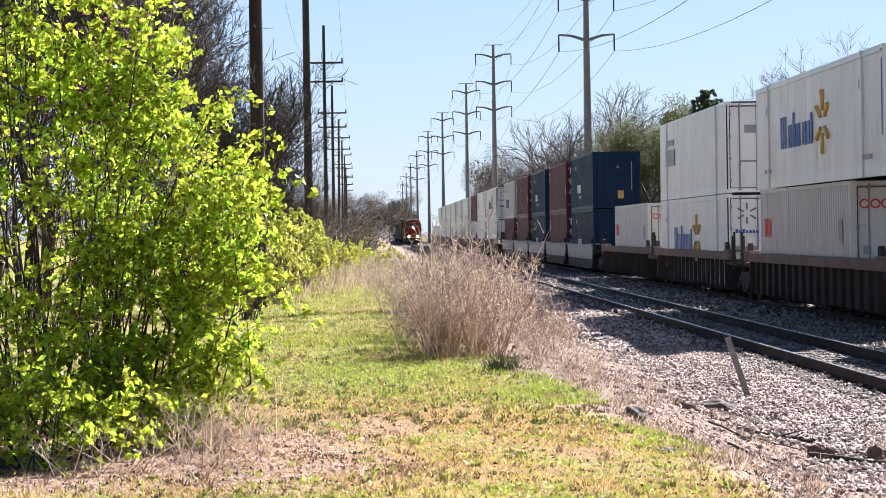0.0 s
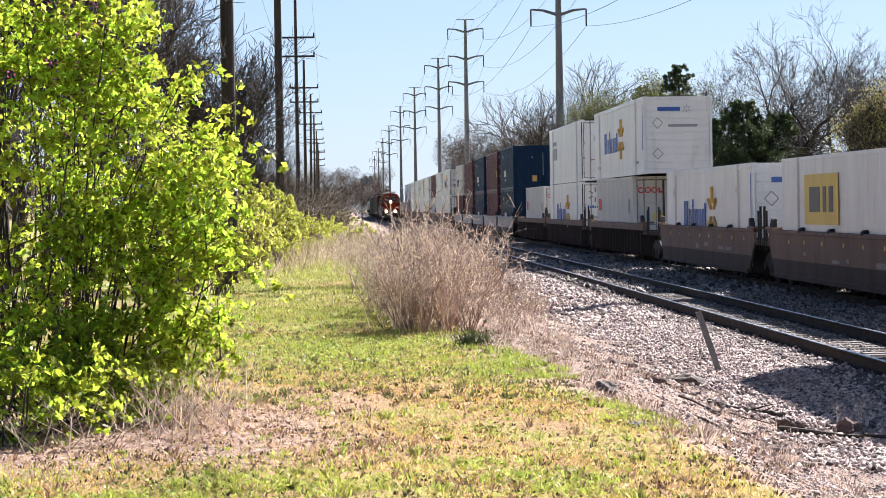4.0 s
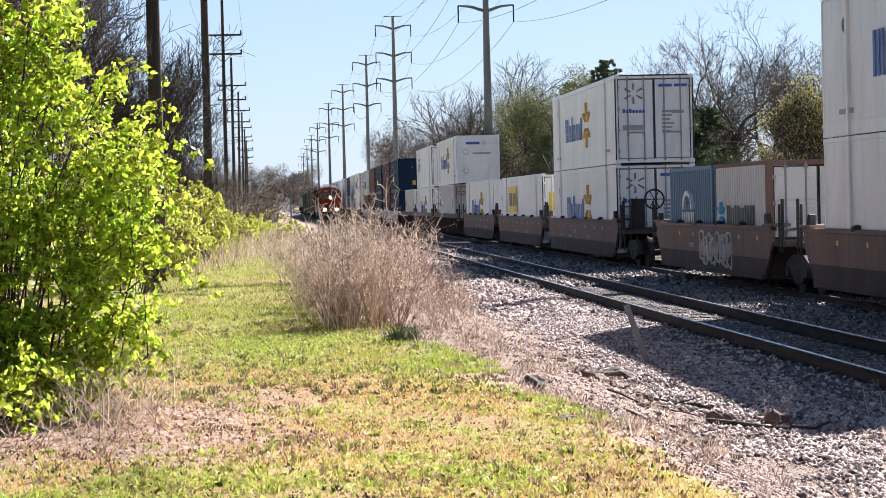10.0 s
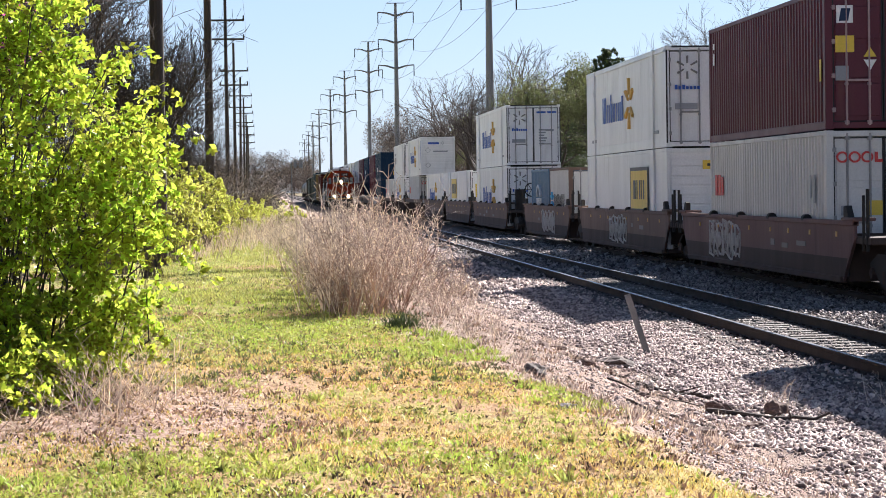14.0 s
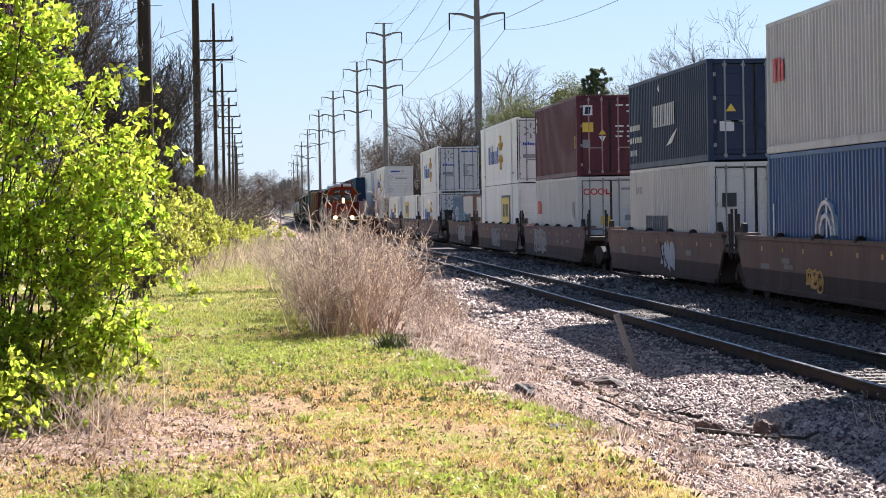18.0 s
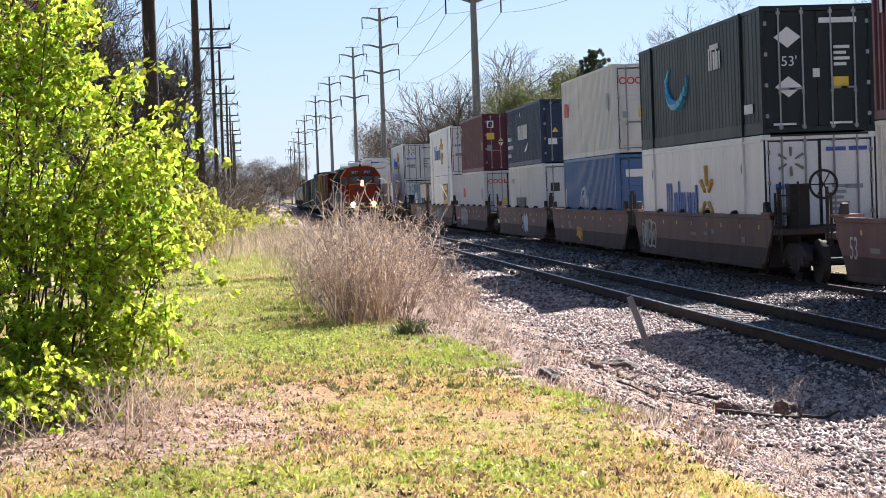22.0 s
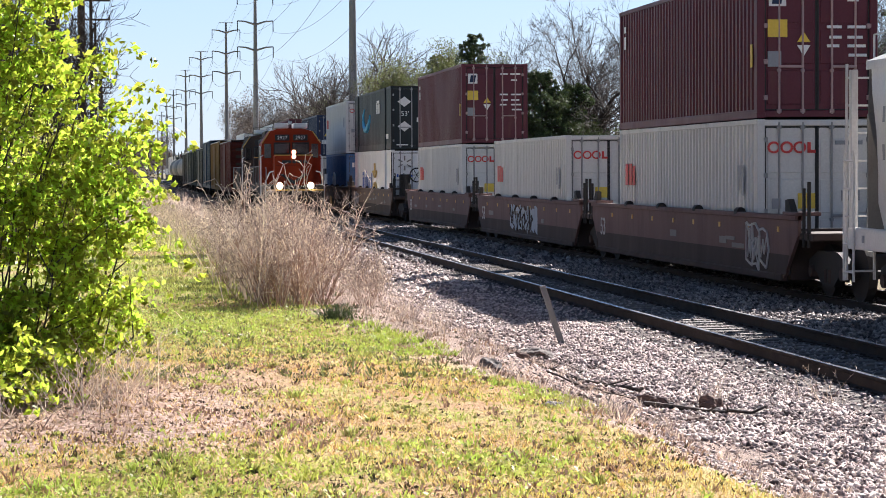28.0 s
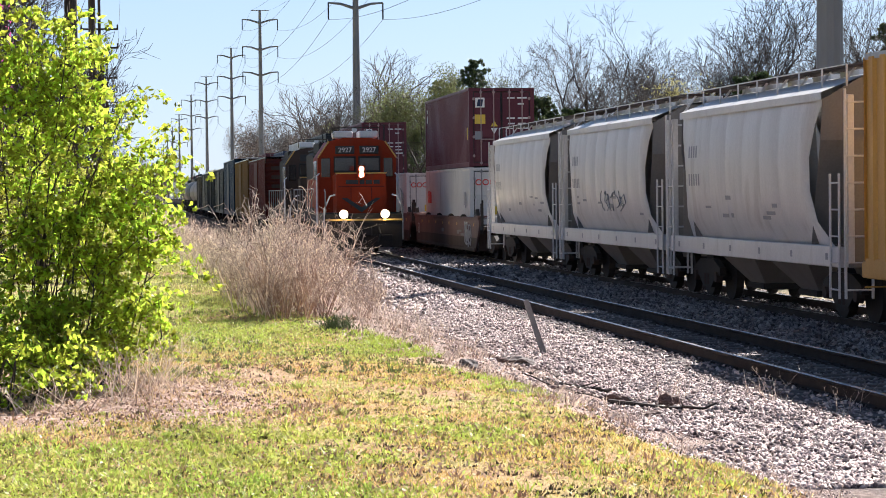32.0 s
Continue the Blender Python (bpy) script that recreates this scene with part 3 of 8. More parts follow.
TOWERS = [(22.6, 71, 29.3, 0.56), (20.05, 205.6, 29.9, 0.50), (18.0, 323, 29.9, 0.50), (18.0, 415, 30.5, 0.48), (16.5, 507, 30.0, 0.48), (15.8, 606, 30.1, 0.48), (15.2, 726, 29.0, 0.48),
          (15.4, 850, 29.0, 0.48), (15.8, 985, 29, 0.48), (16.2, 1130, 29, 0.48)]
ARMZ = (27.3, 23.4, 19.7)
for x, y, h, r in TOWERS:
    tower(x, y, h, r, [a + 0.7 + h - 29.3 for a in ARMZ], 2.55)


def wire(points, sag, r, name="power_line"):
    g = Geo()
    for p, q in zip(points, points[1:]):
        p, q = Vector(p), Vector(q)
        last = p
        for k in range(1, 17):
            u = k / 16
            c = p.lerp(q, u)
            c.z -= sag * 4 * u * (1 - u)
            g.tube(last, c, r, n=4, caps=False)
            last = c
    ob = part(name, g, WIRE)
    return tagged(ob, "thin sagging overhead power cable", "power line", "overhead cables")


TW = [(28.0, -55, 29, 0.5)] + TOWERS
for z in ARMZ:
    for s in (-1, 1):
        wire([(x + s * 2.55, y, gz(x, y) + z + h - 30.1) for x, y, h, r in TW[:8]], 2.6, 0.020)
for s in (-1, 1):
    wire([(x + s * 1.3, y, gz(x, y) + h + 0.05) for x, y, h, r in TW[:7]], 1.6, 0.014)
for u in (-0.48, 0.48):
    wire([(x + u * 2.6, y - 0.1, a[0] + 0.3) for x, y, h, r, a in WOODS if a], 0.9, 0.010)

# signal gantry far down the line
g = thing("signal_gantry", "distant dark steel railway signal gantry", "signal", at=pose(3.9, 470, -0.3))
part("mast", Geo().box(-0.13, -0.13, 0, 0.13, 0.13, 8.6), TOWER, g)
part("beam", Geo().box(-0.3, -0.2, 7.7, 2.4, 0.2, 7.95).box(-0.3, -0.2, 8.3, 2.4, 0.2, 8.42), TOWER, g)
for u in (0.5, 1.6):
    part("signal_head", Geo().box(u, -0.5, 7.3, u + 0.6, -0.2, 9.0), TOWER, g)


# ---- trees and shrubs ----
def branching(rs, height, r0, levels=5, spread=0.55, up=0.25, kids=(3, 5), start=0.3, bend=0.12, trunk_frac=0.45):
    """A trunk with limbs: lists of (p, q, r, r2, level) and the tips."""
    segs, tips = [], []

    def grow(p, d, length, r, level):
        steps = 4 if level < 2 else 3 if level < levels - 1 else 2
        q = p
        for k in range(steps):
            d2 = (d + Vector(rs.normal(size=3)) * bend * (1 + 0.12 * level)).normalized()
            d2 = (d2 + Vector((0, 0, up * 0.4))).normalized()
            nxt = q + d2 * (length / steps)
            ra, rb = r * (1 - 0.5 * k / steps), r * (1 - 0.5 * (k + 1) / steps)
            segs.append((q, nxt, ra, rb, level))
            if level < levels and (level > 0 or (k + 1) / steps > start):
                for _ in range(rs.integers(*kids) if k == steps - 1 else rs.integers(0, 3)):
                    side = Vector(rs.normal(size=3))
                    side = (side - d2 * side.dot(d2)).normalized()
                    cd = (d2 * (1 - spread * 0.6) + side * spread * rs.uniform(0.6, 1.3) + Vector((0, 0, up))).normalized()
                    grow(nxt, cd, length * rs.uniform(0.5, 0.78), rb * rs.uniform(0.55, 0.82), level + 1)
            q, d = nxt, d2
        if level >= levels - 1:
            tips.append(q)

    grow(Vector((0, 0, -0.2)), Vector((0, 0, 1)), height * trunk_frac, r0, 0)
    return segs, tips


def seg_mesh(name, segs, mat, sides):
    V, F = [], []
    for p, q, ra, rb, lv in segs:
        n = sides(lv)
        d = (q - p).normalized()
        a = d.orthogonal().normalized()
        c = d.cross(a)
        s = len(V)
        for o, r in ((p, ra), (q, rb)):
            for i in range(n):
                w = 2 * math.pi * i / n
                V.append(o + (a * math.cos(w) + c * math.sin(w)) * r)
        for i in range(n):
            F.append((s + i, s + (i + 1) % n, s + n + (i + 1) % n, s + n + i))
    return raw_mesh(name, np.array([tuple(v) for v in V]), np.array(F), mat)


def tree(label, height, r0, seed, leaves=None, leaf_size=0.12, leaf_count=0, levels=5, minr=0.012, category="tree", group="", twig=TWIG_DARK, clump=0.05, **kw):
    rs = np.random.default_rng(seed)
    segs, tips = branching(rs, height, r0, levels, **kw)
    k = height / max(q.z for _, q, *_ in segs)
    segs = [(p * k, q * k, max(a, minr * (1 if lv < 4 else 0.62)), max(b, minr * (0.8 if lv < 4 else 0.34)), lv) for p, q, a, b, lv in segs]
    tips = [p * k for p in tips]
    t = thing("tree", label, category, group)
    part("trunk", seg_mesh("trunk", [s for s in segs if s[4] < 3], BARK, lambda lv: 8 if lv == 0 else 5), BARK, t, "rough bark trunk and main limbs")
    part("crown", seg_mesh("crown", [s for s in segs if s[4] >= 3], twig, lambda lv: 3), twig, t, "fine bare branches and twigs")
    if leaves is not None and leaf_count:
        V, F = leaf_cloud([tuple(p) for p in tips], [height * clump] * len(tips), leaf_count, leaf_size, rs)
        part("foliage", raw_mesh("foliage", V, F, leaves), leaves, t, "loose clumps of small leaves")
    return t


def conifer(label, height, seed, spread=0.24, count=9000, mat=None, bare=0.12, size=0.16):
    mat = mat or LEAF_PINE
    rs = np.random.default_rng(seed)
    t = thing("conifer", label, "conifer", "evergreens behind the tracks")
    part("trunk", Geo().tube((0, 0, -0.2), (0, 0, height * 0.55), height * 0.02, height * 0.012, n=8).tube((0, 0, height * 0.55), (0, 0, height * 0.97), height * 0.012, 0.02, n=6), BARK, t)
    C, R, limbs = [], [], Geo()
    z = height * bare
    while z < height * 0.98:
        f = (z - height * bare) / (height * (1 - bare))
        w = height * spread * (1 - f) ** 0.75 * rs.uniform(0.55, 1.25) + 0.15
        for _ in range(3):
            a = rs.uniform(0, 2 * math.pi)
            for u in (0.35, 0.65, 0.95):
                C.append((math.cos(a) * w * u, math.sin(a) * w * u, z + w * u * rs.uniform(-0.25, 0.35)))
                R.append(max(0.18, w * 0.17))
            limbs.tube((0, 0, z), C[-1], 0.04, 0.015, n=3, caps=False)
        z += height * 0.02
    part("branchwork", limbs, BARK, t, "thin dark boughs")
    V, F = leaf_cloud(C, R, count, size, rs, 0.35)
    part("foliage", raw_mesh("foliage", V, F, mat), mat, t)
    return t


def place(ob, x, y, s=1.0, turn=0.0, dz=0.0):
    ob.matrix_basis = pose(x, y, gz(x, y) + dz, 0, 0, turn) @ Matrix.Scale(s, 4)
    return ob


def again(ob, x, y, s=1.0, turn=0.0, dz=0.0):
    c = copy_thing(ob, pose(x, y, gz(x, y) + dz, 0, 0, turn) @ Matrix.Scale(s / ob.scale[0], 4))
    return c


BARE = [tree("tall leafless deciduous tree with fine grey twigs", 17, 0.52, 101 + i, levels=5, kids=(2, 5), spread=0.62, up=0.16, bend=0.15, trunk_frac=0.32, minr=0.019, group="bare trees", twig=TWIG_DARK) for i in range(3)]
LEANING = tree("leafless tree with dark crooked leaning limbs", 15, 0.46, 133, levels=4, kids=(2, 4), spread=0.5, up=0.10, bend=0.17, trunk_frac=0.42, start=0.2, minr=0.034, group="bare trees", twig=BARK)
BUDDING = tree("broad deciduous tree coming into fresh green leaf", 13, 0.34, 141, OLIVE, 0.075, 15000, levels=5, kids=(2, 4), start=0.40, clump=0.062, minr=0.016, twig=TWIG_DARK, group="leafing trees")
YELLOWING = tree("spreading tree with loose yellow-green spring foliage", 9, 0.14, 151, BUD, 0.055, 7500, levels=5, spread=0.45, up=0.32, start=0.05, minr=0.009, clump=0.03, group="leafing trees")
PINE = conifer("tall open pine with dark green needles", 15, 161, 0.30, 24000, bare=0.22, size=0.10)
CEDAR = conifer("dense dark evergreen cedar", 9.5, 171, 0.52, 30000, bare=0.02, size=0.11)

# behind the tracks
def by_bearing(ob, bearing, dist, tall, own, turn, first=False):
    """Places a tree at a bearing (degrees right of the line) and distance, that tall."""
    x, y = dist * math.tan(radians(bearing)), dist
    return (place if first else again)(ob, x, y, tall / own, turn)


by_bearing(LEANING, 5.0, 232, 18.5, 15, 200, True)
by_bearing(BARE[0], 6.3, 190, 15.5, 17, 10, True)
by_bearing(BARE[1], 11.6, 132, 14.5, 17, 80, True)
by_bearing(BARE[2], 14.3, 116, 16.2, 17, 140, True)
by_bearing(BUDDING, 7.4, 166, 12.6, 13, 30, True)
by_bearing(PINE, 8.6, 157, 13.2, 15, 0, True)
by_bearing(CEDAR, 10.2, 126, 9.0, 9.5, 0, True)
by_bearing(YELLOWING, 14.0, 100, 9.0, 9, 0, True)
for ob, a, d, tall, own, r in (
        (BARE[1], 5.6, 205, 14.5, 17, 15), (LEANING, 4.7, 240, 15.0, 15, 80), (BARE[2], 6.8, 184, 14.0, 17, 250), (BARE[0], 7.9, 176, 13.0, 17, 120), (BUDDING, 8.3, 160, 11.6, 13, 120), (BUDDING, 6.9, 175, 11.0, 13, 260), (LEANING, 5.5, 215, 15.0, 15, 310), (PINE, 7.7, 172, 12.5, 15, 60),
        (BARE[0], 9.6, 190, 14.0, 17, 200), (BARE[2], 10.4, 150, 13.0, 17, 20), (CEDAR, 9.4, 128, 8.0, 9.5, 90), (CEDAR, 11.1, 128, 8.4, 9.5, 200), (CEDAR, 8.7, 134, 7.0, 9.5, 20), (CEDAR, 15.8, 106, 9.3, 9.5, 130), (BARE[0], 12.2, 138, 16.0, 17, 120),
        (BARE[0], 15.4, 112, 13.5, 17, 310), (BARE[1], 16.6, 110, 13.0, 17, 180), (BARE[2], 13.0, 124, 12.0, 17, 45), (YELLOWING, 12.9, 112, 6.0, 9, 80), (PINE, 19.2, 110, 12.2, 15, 130), (BARE[1], 18.0, 118, 13.0, 17, 260),
        (BARE[2], 20.5, 96, 13.0, 17, 330), (CEDAR, 20.0, 90, 8.5, 9.5, 10), (BARE[0], 22.0, 88, 12.0, 17, 60), (BARE[1], 4.0, 300, 15.0, 17, 100), (BUDDING, 5.2, 290, 13.0, 13, 200), (BARE[2], 3.9, 360, 16.0, 17, 30), (YELLOWING, 16.2, 98, 5.5, 9, 200)):
    by_bearing(ob, a, d, tall, own, r)

# behind and beyond the shrub
UNDER = tree("leafless thicket tree with tangled grey branches", 9, 0.12, 181, levels=5, kids=(2, 4), spread=0.6, up=0.2, start=0.05, minr=0.016, group="bare trees")
place(UNDER, -5.6, 52, 0.9, 0)
for ob, x, y, s, r in ((UNDER, -2.55, 58, 0.62, 160), (UNDER, -2.0, 64, 0.42, 20), (UNDER, -2.9, 52, 0.66, 290), (UNDER, -4.9, 58, 0.75, 60), (UNDER, -4.6, 30, 0.75, 30), (UNDER, -6.0, 26, 0.85, 100), (UNDER, -7.5, 24, 0.9, 300), (UNDER, -3.9, 34, 0.72, 77), (UNDER, -5.0, 46, 0.9, 11), (UNDER, -3.6, 50, 0.62, 140), (UNDER, -8.4, 36, 1.1, 190), (UNDER, -3.4, 60, 0.55, 250), (UNDER, -5.2, 22, 0.7, 350), (UNDER, -4.0, 40, 0.7, 220), (UNDER, -6.5, 44, 1.0, 140), (UNDER, -5.4, 36, 0.8, 200), (BARE[0], -10.5, 50, 0.72, 30), (BARE[1], -11.0, 42, 0.75, 90), (BARE[2], -10.5, 62, 0.60, 10),
                       (UNDER, -5.6, 72, 0.7, 250), (UNDER, -5.4, 88, 0.62, 310), (BARE[0], -13.5, 70, 0.7, 230), (UNDER, -7.6, 30, 0.85, 20), (BARE[2], -11.5, 34, 0.75, 100), (BARE[1], -8.6, 28, 0.6, 200),
                       (UNDER, -4.8, 104, 0.5, 100), (UNDER, -5.8, 120, 0.55, 10), (UNDER, -5.0, 150, 0.5, 50), (UNDER, -6.2, 175, 0.55, 170), (UNDER, -4.4, 200, 0.5, 270), (UNDER, -5.6, 235, 0.55, 20)):
    again(ob, x, y, s, r)
REDBUD = tree("small redbud tree covered in magenta blossom", 4.2, 0.05, 191, BLOSSOM, 0.022, 700, levels=4, spread=0.22, start=0.8, trunk_frac=0.75, minr=0.008, group="leafing trees")
place(REDBUD, -3.35, 26, 1.08, 0)


def shrub(label, blobs, n, size, mat, seed, stems, stem_mat, x, y, name="shrub", spray=False):
    """A leafy shrub: arching stems, and leaves in uneven clumps inside the given lobes."""
    rs = np.random.default_rng(seed)
    t = thing(name, label, "shrub", at=pose(x, y, gz(x, y)))
    C, R = [], []
    segs = []
    for bx, by, bz, rx, ry, rz, w in blobs:
        for _ in range(int(w)):
            d = rs.normal(size=3)
            d /= np.linalg.norm(d)
            u = rs.random() ** 0.33
            c = np.array((bx, by, bz)) + d * np.array((rx, ry, rz)) * u
            if c[2] < 0.05:
                c[2] = rs.uniform(0.05, 0.4)
            C.append(c)
            R.append(rs.uniform(0.10, 0.34) * (rx + rz) * 0.23)
            if rs.random() < stems:
                root = np.array((bx * 0.6 + rs.normal() * rx * 0.2 - 0.25 * rx, by + rs.normal() * ry * 0.25, 0.0))
                mid = (root * 0.45 + c * 0.55) + np.array((0, 0, 0.25 * rz)) + rs.normal(size=3) * 0.12
                tipv = c + (c - mid) * 0.15
                pts = [Vector(root), Vector(mid), Vector(c), Vector(tipv)]
                for k, (p, q) in enumerate(zip(pts, pts[1:])):
                    segs.append((p, q, 0.010 - 0.003 * k, 0.007 - 0.003 * k if k < 2 else 0.002, 0))
    part("woody_tangle", seg_mesh("woody_tangle", segs, stem_mat, lambda lv: 4), stem_mat, t, "thin woody stems and bare twigs")["kind"] = "stuff"
    if spray:                                             # leaves sit along arching side shoots
        C2, R2 = [], []
        for c in C:
            a, l = rs.uniform(0, 2 * math.pi), rs.uniform(0.16, 0.42)
            for k in range(5):
                u = k / 4
                C2.append(c + np.array((math.cos(a) * l * u, math.sin(a) * l * u, l * (0.45 * u - 0.75 * u * u))))
                R2.append(0.065 * (1.2 - 0.6 * u))
        C, R = [c if c[2] > 0.03 else c * np.array((1, 1, 0)) + np.array((0, 0, 0.05)) for c in C2], R2
    V, F = leaf_cloud(C, R, n, size, rs, 0.55)
    part("foliage", raw_mesh("foliage", V, F, mat), mat, t, "small bright translucent leaves")
    return t


# the big shrub beside the grass (lobes: centre, radii, number of clumps)
shrub("large sprawling honeysuckle shrub in bright yellow-green spring leaf",
      [(-0.6, 0.1, 1.72, 0.95, 0.42, 1.55, 165), (0.0, -0.4, 0.36, 0.46, 0.3, 0.36, 40), (0.28, 0.0, 1.75, 0.72, 0.40, 0.85, 120), (0.70, 0.1, 1.58, 0.42, 0.40, 0.58, 46), (-0.75, -0.6, 0.55, 0.75, 0.3, 0.55, 55), (0.18, -0.1, 0.95, 0.60, 0.36, 0.65, 46),
       (0.78, 0.1, 1.05, 0.36, 0.3, 0.5, 30), (0.55, -0.2, 0.55, 0.32, 0.3, 0.32, 28), (0.35, -0.2, 0.75, 0.42, 0.32, 0.5, 46), (0.1, -0.5, 0.30, 0.55, 0.3, 0.25, 26), (-1.5, -0.6, 0.7, 0.8, 0.3, 0.7, 60), (-0.75, 0.2, 2.95, 0.65, 0.45, 0.65, 60), (0.02, 0.15, 2.60, 0.55, 0.38, 0.50, 66),
       (-1.8, 0.2, 1.5, 1.0, 0.45, 1.55, 105), (-0.45, -1.6, 0.32, 0.55, 0.4, 0.32, 46), (0.0, -1.1, 0.32, 0.4, 0.35, 0.3, 30)],
      44000, 0.0265, LEAF, 201, 0.12, TWIG_DARK, -1.75, 15.4, spray=True)
shrub("half-bare thicket of young stems at the foot of a pole", [(0, 0, 1.3, 0.55, 1.2, 1.3, 60), (-0.9, 1, 1.7, 0.8, 1.5, 1.6, 80)], 4200, 0.04, LEAF_FAR, 261, 0.8, TWIG, -2.1, 40)
# dark leafless thicket close behind the big shrub
shrub("dense dark leafless thicket behind the green shrub", [(0, 0, 1.8, 1.5, 1.6, 1.9, 200), (-1.6, 1, 2.4, 1.5, 1.6, 2.4, 200), (-2.6, 0.5, 1.6, 1.2, 1.6, 1.8, 140), (1.0, 6, 1.7, 0.7, 2.0, 1.8, 120)], 2500, 0.03, LEAF_FAR, 271, 2.0, TWIG_DARK, -4.3, 22.5)
# yellow-green bushes further down the grass strip
shrub("rounded bush with fresh yellow-green leaves beside the grass", [(0.1, 0, 0.7, 0.9, 2.4, 0.75, 110), (0.6, 7, 0.7, 0.8, 2.6, 0.7, 70), (-0.8, -1.0, 1.1, 0.8, 2.4, 1.1, 120)], 12000, 0.045, LEAF_FAR, 211, 1.0, TWIG, -1.5, 82)
shrub("half-bare thicket with sparse green leaves", [(0, 0, 1.7, 1.1, 2.5, 1.7, 130), (-1.3, 0, 2.3, 1.2, 2.5, 1.9, 110)], 3000, 0.05, LEAF_FAR, 221, 1.0, TWIG_DARK, -3.1, 50)
shrub("dark tangled leafless thicket", [(0, 0, 2.2, 1.8, 9, 2.3, 260), (-2.0, 12, 2.6, 1.8, 10, 2.6, 220), (1.6, -28, 1.3, 1.2, 9, 1.5, 200), (2.6, 5, 2.0, 1.2, 14, 2.0, 200), (-1.5, -40, 2.0, 1.4, 8, 2.2, 200), (-2.4, 60, 2.6, 2.4, 30, 3.0, 260)], 9000, 0.035, TWIG_DARK, 231, 1.0, TWIG, -2.9, 130)
shrub("row of yellow-green spring bushes along the grass", [(0, -7, 1.30, 0.45, 2.0, 1.3, 90), (0.12, -1, 1.15, 0.50, 2.4, 1.15, 100), (0.35, 6, 1.0, 0.52, 2.6, 1.0, 100), (0.50, 14, 0.75, 0.50, 3.0, 0.75, 80)], 15000, 0.042, LEAF_FAR, 281, 1.3, TWIG, -2.05, 57)
shrub("brown leafless tangle where the grass ends", [(0, 0, 1.6, 1.5, 8, 1.7, 200), (1.2, 30, 1.5, 1.4, 14, 1.6, 160)], 5000, 0.035, TWIG_DARK, 291, 1.0, TWIG, -0.7, 140)
shrub("low yellow-green bush at the end of the grass", [(0, 0, 0.6, 1.2, 3.0, 0.7, 60)], 4000, 0.04, LEAF_FAR, 241, 1.0, TWIG, 0.1, 92)


def stalks(label, name, spots, n, h, r, mat, seed, lean=0.25, twiggy=0.5, cat="dry weeds", fan=0.0):
    """Dry stalks with side twigs rising from spots of ground, all one mass."""
    rs = np.random.default_rng(seed)
    V, F = [], []
    spots = np.asarray(spots)
    k = rs.integers(0, len(spots), n)
    offx, offy = rs.normal(size=n) * spots[k, 2], rs.normal(size=n) * spots[k, 3]
    px, py = spots[k, 0] + offx, spots[k, 1] + offy
    hh = h * spots[k, 4] * rs.uniform(0.45, 1.1, n)
    pz = ground_z(px, py)

    def ribbon(P, w, side):
        s = len(V)
        for i, p in enumerate(P):
            u = w * (1 - 0.75 * i / (len(P) - 1))
            V.append(p - side * u)
            V.append(p + side * u)
        for i in range(len(P) - 1):
            F.append((s + 2 * i, s + 2 * i + 1, s + 2 * i + 3, s + 2 * i + 2))

    for x, y, z, q, ox, oy in zip(px, py, pz, hh, offx, offy):
        d = rs.normal(size=3) * lean
        d[2] = 1
        d[:2] += np.array((ox, oy)) * fan
        p0 = np.array((x, y, z - 0.02))
        bendv = rs.normal(size=3) * 0.12 * q
        bendv[2] = 0
        P = [p0, p0 + d * q * 0.35 + bendv * 0.2, p0 + d * q * 0.7 + bendv * 0.6, p0 + d * q + bendv * 1.5 - np.array((0, 0, 0.06 * q))]
        a = rs.uniform(0, math.pi)
        side = np.array((math.cos(a), math.sin(a) * 0.5, 0))
        ribbon(P, r, side)
        for _ in range(rs.poisson(twiggy * 4)):
            u = rs.uniform(0.3, 0.95)
            b = p0 + d * q * u + bendv * u * u * 1.3
            e = rs.normal(size=3)
            e[2] = abs(e[2]) + 0.5
            e = e / np.linalg.norm(e) * q * rs.uniform(0.10, 0.32)
            ribbon([b, b + e * 0.6, b + e + np.array((0, 0, -0.02))], r * 0.6, side)
            for _ in range(2 if twiggy > 1 else 0):
                e2 = rs.normal(size=3)
                e2[2] = abs(e2[2])
                e2 = e2 / np.linalg.norm(e2) * q * rs.uniform(0.04, 0.10)
                ribbon([b + e * 0.6, b + e * 0.6 + e2], r * 0.5, side)
    ob = new(name, raw_mesh(name, np.array(V), np.array(F), mat))
    return tagged(ob, label, cat, kind="stuff")


